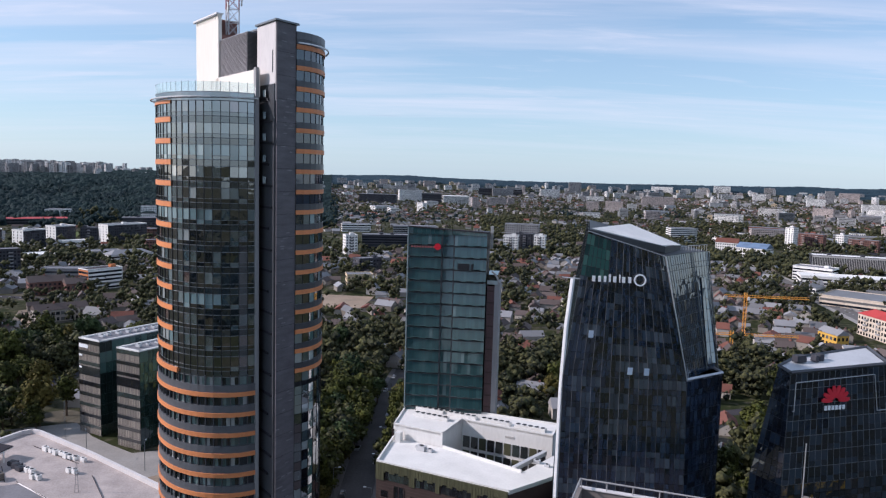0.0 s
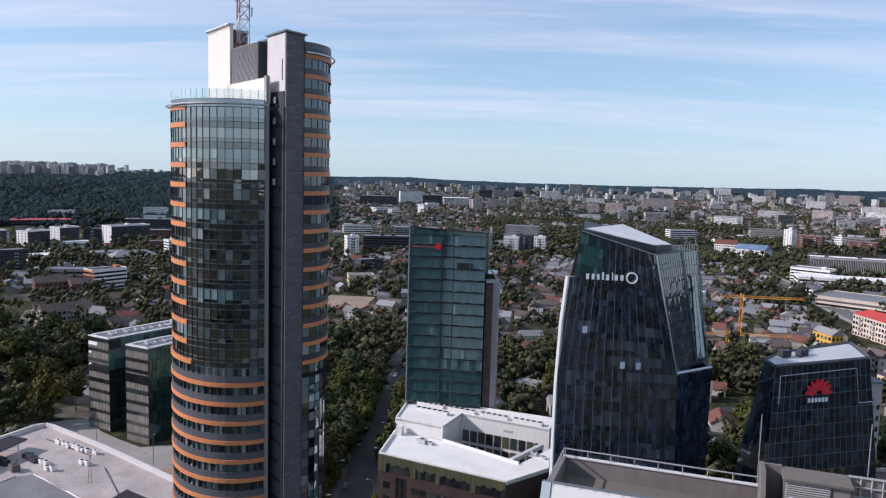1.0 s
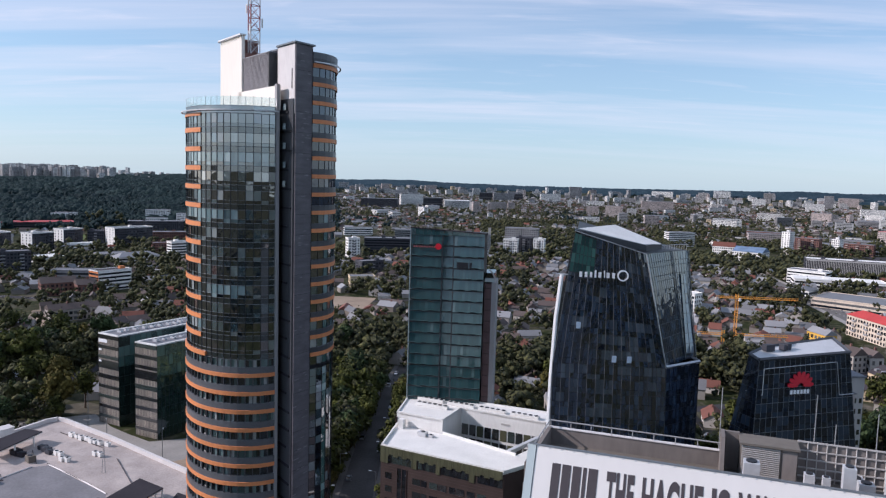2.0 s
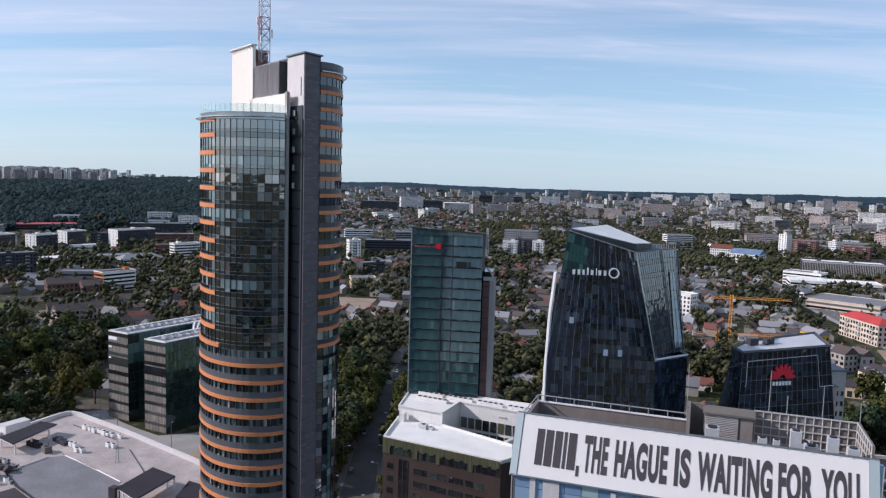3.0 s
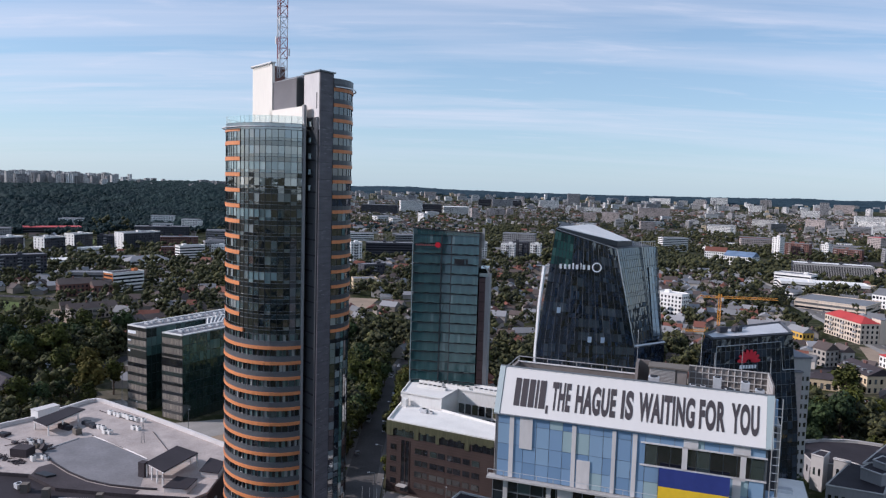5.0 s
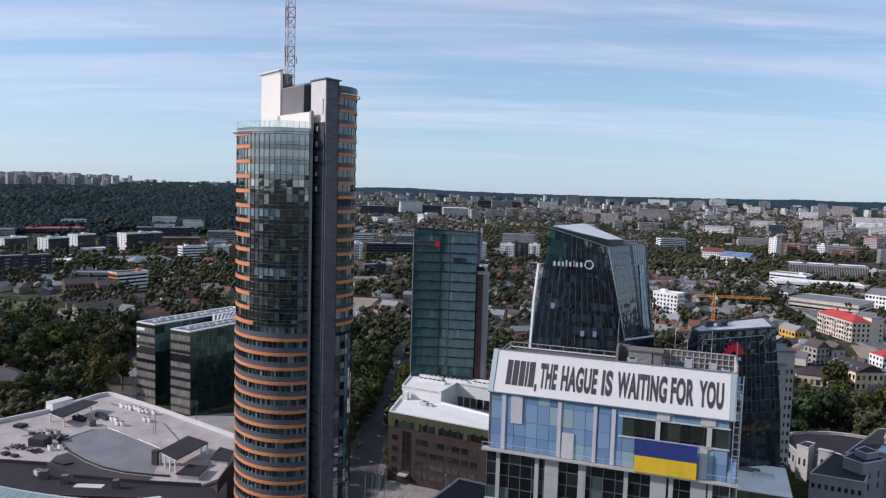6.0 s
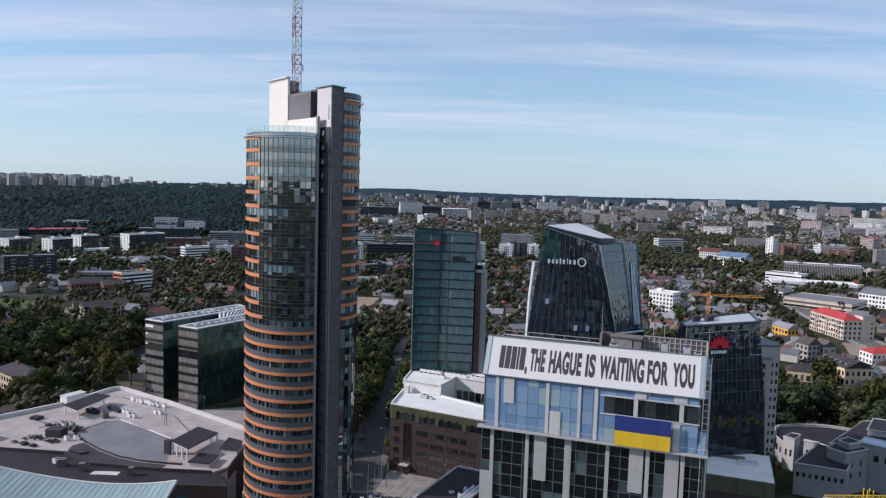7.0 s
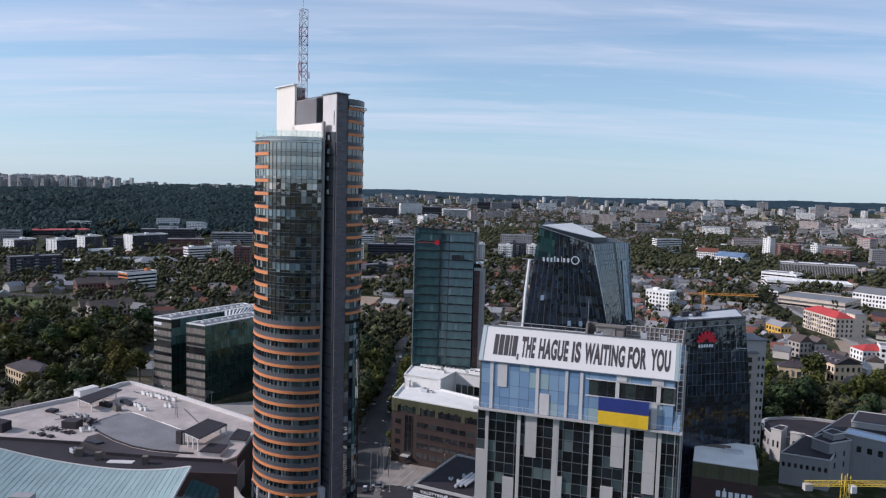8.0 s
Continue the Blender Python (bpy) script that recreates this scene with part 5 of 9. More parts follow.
def banner_highrise():
    T = thing("banner_highrise", 6.8, 44.4, 0, -18.3, "concrete and glass high-rise with a blue upper band", "high-rise")
    W, D = 31.0, 13.0
    rng = random.Random(12)
    part("core", Mesh().box(-0.6, W + 0.9, 0.5, D, 0, 75.3), M["wall_dark"], T)
    part("roof_storey", Mesh().box(-0.6, W + 0.9, 1.6, D, 75.3, 77.4), M["wall_dark"], T)
    part("side_wall", Mesh().box(W + 0.9, W + 1.3, 1.7, D, 0, 77.6), M["concrete"], T)
    part("side_wall", Mesh().box(-1.0, -0.6, 1.7, D, 0, 77.6), M["concrete"], T)
    part("back_wall", Mesh().box(-1.0, W + 1.3, D, D + 0.3, 0, 77.6), M["concrete"], T)
    # lower storeys: dark glass grid with pale panels in shifting places
    wide = [(-0.8, 1.0, 34, 60.2), (4.0, 5.9, 30, 56), (7.6, 9.5, 60.0, 67.3), (7.6, 9.5, 34, 49), (12.2, 14.0, 42, 57.5), (12.2, 13.2, 57.5, 67.3), (16.4, 18.2, 30, 53), (21.6, 23.6, 60.4, 67.3),
            (20.2, 22.2, 44, 57), (26.6, 28.5, 56.8, 67.3), (25.6, 26.8, 40, 56), (29.0, 31.6, 30, 53), (23.0, 24.6, 30, 44)]
    thin = [1.0, 6.5, 12.7, 18.5, 24.2, 29.0]
    cols = 20
    w = (W + 1.4) / cols
    h = 1.78
    rest = Mesh()
    for j in range(20):
        z1 = 67.2 - j * h
        z0 = z1 - h
        for i in range(cols):
            x0 = -0.7 + i * w
            p = Mesh().box(x0 + 0.05, x0 + w - 0.05, 0.30 + rng.uniform(-0.02, 0.02), 0.40, z0 + 0.05, z1 - 0.05)
            if j < 12:
                part("window_pane", p, M["g_banner"], T)
            else:
                rest.v, rest.f = rest.v + p.v, rest.f + [tuple(q + len(rest.v) for q in f) for f in p.f]
    part("window_field", rest, M["g_banner"], T, "", "stuff")
    for j in range(21):
        part("transom", Mesh().box(-0.8, W + 0.9, 0.24, 0.45, 67.2 - j * h - 0.05, 67.2 - j * h + 0.05), M["mullion_grey"], T)
    for i in range(cols + 1):
        x0 = -0.7 + i * w
        part("mullion", Mesh().box(x0 - 0.05, x0 + 0.05, 0.24, 0.45, 31.6, 67.2), M["mullion_grey"], T)
    for x0, x1, z0, z1 in wide:
        k = int((z1 - z0) / 3.56)
        for q in range(k + 1):
            a = z0 + q * (z1 - z0) / (k + 1)
            b = z0 + (q + 1) * (z1 - z0) / (k + 1)
            part("concrete_panel", Mesh().box(x0, x1, 0.02, 0.30, a + 0.02, b - 0.02), M["panel"], T, "pale concrete panel")
    for x in thin:
        part("pilaster", Mesh().box(x - 0.28, x + 0.28, 0.0, 0.30, 31.6, 67.2), M["panel"], T)
    part("podium_front", Mesh().box(-0.8, W + 0.9, 0.1, 0.5, 0, 31.6), M["panel"], T)
    # ledge
    part("ledge", Mesh().box(-1.3, W + 1.3, -0.7, 0.5, 67.2, 67.45), M["panel"], T, "projecting pale ledge")
    part("ledge_rail", Mesh().bar((-1.2, -0.65, 68.4), (W + 1.2, -0.65, 68.4), 0.04), M["steel"], T)
    for i in range(17):
        part("ledge_post", Mesh().bar((-1.2 + i * 2.09, -0.65, 67.4), (-1.2 + i * 2.09, -0.65, 68.4), 0.035), M["steel"], T)
    # blue band
    n = 19
    bw = 31.0 / n
    for i in range(n):
        for j, (a, b) in enumerate(((67.5, 69.6), (69.6, 71.7), (71.7, 74.3), (74.3, 75.5))):
            x0 = -0.2 + i * bw
            if x0 > 17.2 and j == 2:
                continue
            part("blue_panel", Mesh().box(x0 + 0.03, x0 + bw - 0.03, 0.05 + rng.uniform(0, 0.02), 0.16, a + 0.03, b - 0.03), M["g_blue"], T, "")
    part("panel_backing", Mesh().box(-0.4, W, 0.16, 0.5, 67.4, 75.6), M["mullion_grey"], T)
    for i in range(9):
        x0 = 17.7 + i * 1.45
        part("dark_window", Mesh().box(x0 + 0.04, x0 + 1.41, 0.10, 0.2, 71.75, 74.25), M["g_smoke"], T)
    for x0, x1, z0, z1 in ((1.3, 1.85, 67.5, 75.4), (2.6, 4.2, 71.4, 75.3), (9.1, 9.6, 67.5, 75.2), (9.8, 11.4, 67.5, 71.0), (13.9, 14.35, 67.5, 75.2), (16.3, 16.8, 67.5, 75.2), (21.9, 22.5, 71.4, 74.4),
                           (28.2, 28.8, 71.4, 74.4), (22.0, 23.6, 74.3, 75.4), (27.4, 29.2, 74.3, 75.4), (27.5, 28.4, 67.5, 71.7), (17.2, 31.0, 74.25, 74.42), (17.2, 31.0, 71.55, 71.72)):
        part("white_panel", Mesh().box(x0, x1, -0.06, 0.05, z0, z1), M["slab_side"], T)
    # roof: deck, parapets, plant screens
    part("roof_deck", Mesh().box(-0.6, W + 0.9, 1.65, D, 77.4, 77.7), M["roof_brown"], T, "brown gravelled roof deck")
    part("rear_parapet", Mesh().box(-0.8, 15.4, 12.4, 12.7, 77.6, 79.3), M["taupe"], T)
    part("rear_coping", Mesh().box(-0.9, 15.4, 12.3, 12.8, 79.3, 79.38), M["slab_side"], T)
    part("rear_rail", Mesh().bar((-0.8, 12.5, 80.05), (15.5, 12.5, 80.05), 0.07, 6), M["fin"], T)
    for i in range(9):
        part("rear_post", Mesh().bar((-0.7 + i * 2.02, 12.5, 79.3), (-0.7 + i * 2.02, 12.5, 80.05), 0.045), M["fin"], T)
    part("side_parapet", Mesh().box(-1.0, -0.6, 2.0, 12.4, 77.4, 79.4), M["taupe"], T)
    for y in (2.4, 5.8, 9.2, 12.2):
        part("side_brace", Mesh().bar((-0.8, y, 79.3), (-0.8, y, 80.05), 0.045), M["fin"], T)
    part("side_rail", Mesh().bar((-0.8, 2.4, 80.05), (-0.8, 12.5, 80.05), 0.07, 6), M["fin"], T)
    # plant room against the rear screen, with a slatted front
    side = Mesh().hexa([(15.4, 8.6, 77.6), (15.75, 8.6, 77.6), (15.75, 12.7, 77.6), (15.4, 12.7, 77.6)], [(15.4, 10.4, 81.4), (15.75, 10.4, 81.4), (15.75, 12.7, 81.4), (15.4, 12.7, 81.4)])
    part("penthouse_wall", side, M["taupe"], T, "grey rendered end wall")
    part("rear_screen", Mesh().box(15.75, 17.1, 12.4, 12.7, 77.6, 81.35), M["taupe"], T)
    part("penthouse", Mesh().box(17.1, 21.9, 10.3, 12.7, 77.6, 81.0), M["roof_brown"], T, "louvred grey plant room")
    part("penthouse_roof", Mesh().box(17.0, 22.0, 10.0, 12.8, 81.0, 81.2), M["roof_brown"], T)
    for i in range(16):
        part("plant_slat", Mesh().box(17.2, 20.4, 10.14, 10.3, 78.1 + i * 0.18, 78.2 + i * 0.18), M["panel"], T)
    part("plant_door", Mesh().box(20.6, 21.8, 10.24, 10.3, 77.7, 80.9), M["taupe"], T)
    # braced screen along the rear and its return on the east side
    part("screen_panel", Mesh().box(22.0, 31.7, 12.55, 12.68, 77.6, 81.3), M["taupe"], T)
    part("screen_panel", Mesh().box(31.62, 31.74, 5.4, 12.5, 77.6, 81.3), M["taupe"], T)
    for i in range(13):
        part("screen_post", Mesh().bar((22.1 + i * 0.79, 12.46, 77.6), (22.1 + i * 0.79, 12.46, 81.36), 0.06), M["panel"], T)
    for k in range(5):
        part("screen_rail", Mesh().box(22.0, 31.6, 12.40, 12.50, 78.0 + k * 0.8, 78.12 + k * 0.8), M["panel"], T)
        part("screen_rail", Mesh().box(31.46, 31.56, 5.4, 12.4, 78.0 + k * 0.8, 78.12 + k * 0.8), M["panel"], T)
    for i in range(8):
        part("screen_post", Mesh().bar((31.52, 5.5 + i * 0.98, 77.6), (31.52, 5.5 + i * 0.98, 81.36), 0.06), M["panel"], T)
    for x, top in ((15.35, 85.3), (23.4, 85.6), (25.1, 83.1), (28.4, 84.5), (31.8, 83.2)):
        part("whip_aerial", Mesh().bar((x, 12.85, 79), (x, 12.85, top), 0.045, 6), M["steel"], T)
    for i in range(15):
        part("ladder_rung", Mesh().bar((W + 0.3, -0.5, 67.5 + i * 0.92), (W + 1.1, -0.5, 67.5 + i * 0.92), 0.04), M["steel"], T)
    for x in (W + 0.3, W + 1.1):
        part("ladder_rail", Mesh().bar((x, -0.5, 31), (x, -0.5, 81.5), 0.06), M["steel"], T)
    part("blue_edge", Mesh().hexa([(W - 0.1, -0.1, 67.4), (W + 0.9, -0.1, 67.4), (W + 0.9, 0.4, 67.4), (W - 0.1, 0.4, 67.4)], [(W - 0.1, 2.4, 80.6), (W + 0.9, 2.4, 80.6), (W + 0.9, 2.8, 80.6), (W - 0.1, 2.8, 80.6)]), M["g_blue"], T)
    return T


banner_highrise()


def roof_unit(x, y, z, w, d, h, deg, mat="ac", label="boxy metal rooftop ventilation unit"):
    T = thing("rooftop_unit", x, y, z, deg, label, "ventilation unit", "rooftop units")
    box = part("casing", Mesh().box(-w / 2, w / 2, -d / 2, d / 2, 0.15, h).box(-w / 2 + 0.1, w / 2 - 0.1, -d / 2 + 0.1, d / 2 - 0.1, 0, 0.15), M[mat], T)
    part("fan", Mesh().bar((0, 0, h), (0, 0, h + 0.12), min(w, d) * 0.36, 10), M["dark"], box)
    return T


def on_banner(s, n, z):
    a = radians(-18.3)
    return 6.8 + s * math.cos(a) - n * math.sin(a), 44.4 + s * math.sin(a) + n * math.cos(a), z


for s, n, w, h in ((17.9, 7.6, 1.3, 2.75), (25.4, 7.2, 0.95, 3.6), (28.6, 7.2, 0.95, 3.4), (30.2, 6.4, 1.0, 2.85), (22.6, 8.4, 0.8, 2.1), (27.0, 8.6, 1.2, 1.9), (23.8, 7.6, 0.6, 2.3), (26.4, 10.6, 1.6, 1.5)):
    roof_unit(*on_banner(s, n, 77.7), w, w, h, -18.3)


def banner():
    a = radians(-18.3)
    T = thing("banner", 6.8, 44.4, 75.5, -18.3, "white banner with dark grey capital letters on a roof frame", "banner")
    lean = math.degrees(math.atan2(2.55, 5.45))
    tilt = pose(0, -0.15, 0.05, -lean, 0, 0)         # local x along, z up the leaning face
    L = 6.0
    part("cloth", Mesh().box(0.0, 30.7, -0.02, 0.05, 0.0, L), M["sign"], T, "white banner cloth", at=tilt)
    for x0, x1, z0, z1 in ((-0.7, 31.5, L - 0.02, L + 0.14), (-0.7, 31.5, -0.12, 0.02), (-0.75, -0.05, -0.1, L), (30.72, 31.5, -0.1, L)):
        part("frame", Mesh().box(x0, x1, -0.1, 0.2, z0, z1), M["mullion_grey" if x1 - x0 > 5 else "g_rail"], T, at=tilt)
    for i in range(12):
        part("frame_strut", Mesh().bar((i * 2.75 + 0.1, 0.2, L), (i * 2.75 + 0.1, 2.6, 1.0), 0.06), M["steel"], T, at=tilt)
    part("backing", Mesh().box(-0.4, 31.2, 0.1, 0.3, 0, L - 0.1), M["fin"], T, at=tilt)
    for i in range(30):
        x = 0.1 + i * 1.05
        part("eyelet", Mesh().bar((x, -0.06, L - 0.12), (x, 0.0, L - 0.12), 0.06, 6), M["steel"], T, at=tilt)
    face = tilt @ pose(0, -0.03, 0, 90, 0, 0)
    # the first word is a name: plain bars
    x = 1.55
    for w in (0.72, 0.76, 0.72, 0.30, 0.78):
        part("plain_bar", Mesh().box(x, x + w, 1.2, 4.7, 0.0, 0.03), M["ink"], T, "dark printed bar", at=face)
        x += w + 0.16
    part("plain_bar", Mesh().box(x, x + 0.28, 0.7, 1.7, 0.0, 0.03), M["ink"], T, at=face)
    for word, x0, x1 in (("THE", 6.25, 8.55), ("HAGUE", 9.2, 14.0), ("IS", 14.65, 16.05), ("WAITING", 16.65, 23.0), ("FOR", 23.5, 26.35), ("YOU", 26.95, 29.95)):
        text_mesh("word", word, x1 - x0, 3.5, M["ink"], T, face @ pose(x0, 1.2, 0), 0.045)


banner()


def wall_flag():
    T = thing("flag", 6.8, 44.4, 67.45, -18.3, "blue and yellow flag hung on the wall", "flag")
    for name, z0, z1, mat in (("blue_half", 2.2, 4.4, "blue_flag"), ("yellow_half", 0.02, 2.2, "yellow_flag")):
        n = 26
        line = [(19.45 + 7.75 * i / n, -0.85 + 0.006 * math.sin(i * 1.3) + 0.012 * math.sin(i * 0.37), 0, -1) for i in range(n + 1)]
        me = Mesh().sweep(line, z0, z1, -0.03, 0.0)
        part(name, me, M[mat], T)
    part("flag_rail", Mesh().bar((19.3, -0.75, 4.42), (27.3, -0.75, 4.42), 0.05), M["steel"], T)


wall_flag()


# ---- brown brick office with the white roof ----
def poly_wall(parent, a, b, z0, z1, mat, thick=0.4, name="wall"):
    d = Vector((b[0] - a[0], b[1] - a[1])).normalized()
    n = Vector((-d.y, d.x)) * thick
    part(name, Mesh().prism([a, b, (b[0] + n.x, b[1] + n.y), (a[0] + n.x, a[1] + n.y)], z0, z1), M[mat], parent)


def brown_office():
    T = thing("brown_office", 0, 0, 0, 0, "brown brick office with a white roof and courtyard", "office block")
    FL, FR, R2, R3 = (-20.6, 195.8), (14.8, 178.6), (27.0, 188.5), (32.6, 219.9)
    BL, S1, S2, S3 = (-17.6, 215.5), (-2.7, 208.6), (3.2, 221.6), (29.6, 205.0)
    BB = (-14.5, 237.4)
    # low front range, in three lengths round the court
    part("front_range", Mesh().prism([FL, FR, (18.9, 191.8), (-2.6, 208.0), BL], 0, 23.6), M["brick"], T, "brown brick wall")
    part("east_range", Mesh().prism([FR, R2, (29.6, 205.0), (18.9, 191.8)], 0, 23.6), M["brick_dark"], T)
    part("front_roof", Mesh().prism([FL, FR, (18.9, 191.8), (-2.6, 208.0), BL], 23.6, 24.0), M["white_roof"], T, "white roof membrane")
    part("east_roof", Mesh().prism([FR, R2, (29.6, 205.0), (18.9, 191.8)], 23.6, 24.0), M["white_roof"], T)
    part("rear_range", Mesh().prism([BL, S1, S2, (29.6, 209.5), R3, BB], 0, 27.6), M["white"], T, "white rendered upper storey")
    part("rear_roof", Mesh().prism([BL, S1, S2, (29.6, 209.5), R3, BB], 27.6, 28.0), M["white_roof"], T)
    part("rear_base", Mesh().prism([(-18.0, 215.2), (-17.4, 215.2), (-14.3, 237.4), (-14.9, 237.7)], 0, 26.6), M["brick"], T)
    # court floor and the windows round it
    part("court_floor", Mesh().prism([(-2.6, 208.0), (18.9, 191.8), (29.6, 205.0), (3.2, 221.6)], 10.0, 15.5), M["roof_brown"], T)
    d = Vector((29.6 - 3.2, 209.5 - 221.6)).normalized()
    nrm = Vector((d.y, -d.x))
    for i in range(10):
        a = Vector((3.6, 221.3)) + d * (i * 2.7) + nrm * 0.06
        b = a + d * 2.2
        for za, zb in ((15.8, 18.6), (19.6, 23.2)):
            part("court_window", Mesh().prism([tuple(a), tuple(b), tuple(b - nrm * 0.2), tuple(a - nrm * 0.2)], za, zb), M["g_smoke" if (i + int(za)) % 3 else "olive"], T)
    for i in range(5):
        a = Vector((8.0, 219.3)) + d * (i * 4.5) + nrm * 0.08
        part("wall_vent", Mesh().prism([tuple(a), tuple(a + d * 2.8), tuple(a + d * 2.8 - nrm * 0.2), tuple(a - nrm * 0.2)], 25.0, 25.6), M["panel"], T) if i == 2 else None
    # parapets
    for a, b, z in ((FL, FR, 24), (FR, R2, 24), (BL, FL, 24), ((-2.6, 208.0), (18.9, 191.8), 24)):
        poly_wall(T, a, b, z - 0.3, z + 0.7, "white", 0.45, "parapet")
    for a, b in ((BB, BL), (BL, S1), (R3, BB), (S1, S2), (S2, (29.6, 209.5))):
        poly_wall(T, a, b, 27.5, 28.45, "white", 0.45, "parapet")
    poly_wall(T, (17.6, 192.9), (27.5, 205.2), 23.9, 25.1, "ac", 1.2, "roof_duct")
    # front facade: olive clerestory panels, brick courses, windows
    d = Vector((FR[0] - FL[0], FR[1] - FL[1]))
    L = d.length
    d = d.normalized()
    n = Vector((d.y, -d.x))

    def face(s0, s1, z0, z1, out, depth, mat, name, label=""):
        a, b = Vector(FL) + d * s0 + n * out, Vector(FL) + d * s1 + n * out
        part(name, Mesh().prism([tuple(a), tuple(b), tuple(b - n * depth), tuple(a - n * depth)], z0, z1), M[mat], T, label)

    rng = random.Random(3)
    k = 0
    s = 0.05
    while s < L - 0.5:
        w = 0.42
        gap = s > 2.4 and not (10.5 < s < 12 or 18.5 < s < 19.6 or 29 < s < 30.5)
        face(s, s + w - 0.05, 19.4 if not gap else 21.7 + (0.5 if k % 7 < 3 else 0), 24.3, 0.28 + 0.05 * (k % 2), 0.3, "olive", "olive_panel")
        if gap and k % 3 == 0:
            face(s, s + 1.2, 19.6, 22.1, 0.10, 0.2, "g_smoke", "clerestory_window")
        s += w
        k += 1
    for i in range(22):
        z = 0.6 + i * 0.86
        face(0, L, z, z + 0.10, 0.05, 0.1, "brick_dark", "brick_course")
    for z in (3.0, 6.8, 10.6, 14.6):
        s = 1.6
        for w, g in ((2.2, 0.9), (0, 6.2), (2.6, 0.3), (1.8, 0.9), (2.6, 0.3), (2.6, 0.9), (1.8, 0.3), (2.6, 0.8), (2.4, 0.8), (2.6, 0.5)):
            if w and s + w < L:
                face(s, s + w, z, z + 1.9, 0.09, 0.2, "g_smoke", "window")
                face(s - 0.1, s + w + 0.1, z - 0.18, z, 0.2, 0.3, "brick_dark", "sill")
            s += w + g
    face(5.6, 8.9, 1.0, 18.4, 0.11, 0.2, "g_smoke", "tall_window")
    for i in range(3):
        face(5.6 + i * 1.6, 5.75 + i * 1.6, 1.0, 18.4, 0.2, 0.2, "brick_dark", "tall_mullion")
    face(5.0, 8.4, 3.0, 3.4, 2.0, 2.0, "panel", "entrance_canopy")
    # west side
    d, n, L = Vector((BL[0] - FL[0], BL[1] - FL[1])).normalized() * -1, None, math.dist(FL, BL)
    n = Vector((d.y, -d.x))
    FL2 = BL

    def side(s0, s1, z0, z1, out, mat, name):
        a, b = Vector(FL2) + d * s0 + n * out, Vector(FL2) + d * s1 + n * out
        part(name, Mesh().prism([tuple(a), tuple(b), tuple(b - n * 0.2), tuple(a - n * 0.2)], z0, z1), M[mat], T)

    s = 0
    while s < L - 0.5:
        side(s, s + 0.38, 19.4, 24.3, 0.28, "olive", "olive_panel")
        s += 0.42
    for z in (3.0, 6.8, 10.6, 14.6):
        for i in range(5):
            side(1.4 + i * 3.6, 3.6 + i * 3.6, z, z + 1.9, 0.08, "g_smoke", "window")
    part("stair_box", Mesh().prism([(-16.9, 211.5), (-15.3, 211.0), (-14.6, 213.2), (-16.2, 213.7)], 24, 26.8), M["white"], T)


brown_office()
for i in range(4):
    for k in range(5):
        roof_unit(-10.5 + i * 10.2 + k * 1.75, 230.2 - i * 4.6 - k * 0.8, 28.0, 1.86, 1.9, 1.1, -24.5, "white")
for k in range(6):
    roof_unit(-10.8 + k * 1.75, 224.4 - k * 0.8, 28.0, 1.86, 1.9, 1.1, -24.5, "white")
for x, y, w in ((-8.6, 205.6, 2.6), (-6.2, 204.6, 1.6), (-9.8, 207.4, 1.3), (24.0, 199.0, 1.8), (26.5, 196.5, 1.4)):
    roof_unit(x, y, 24.0, w, w * 0.7, w * 0.55, -26)


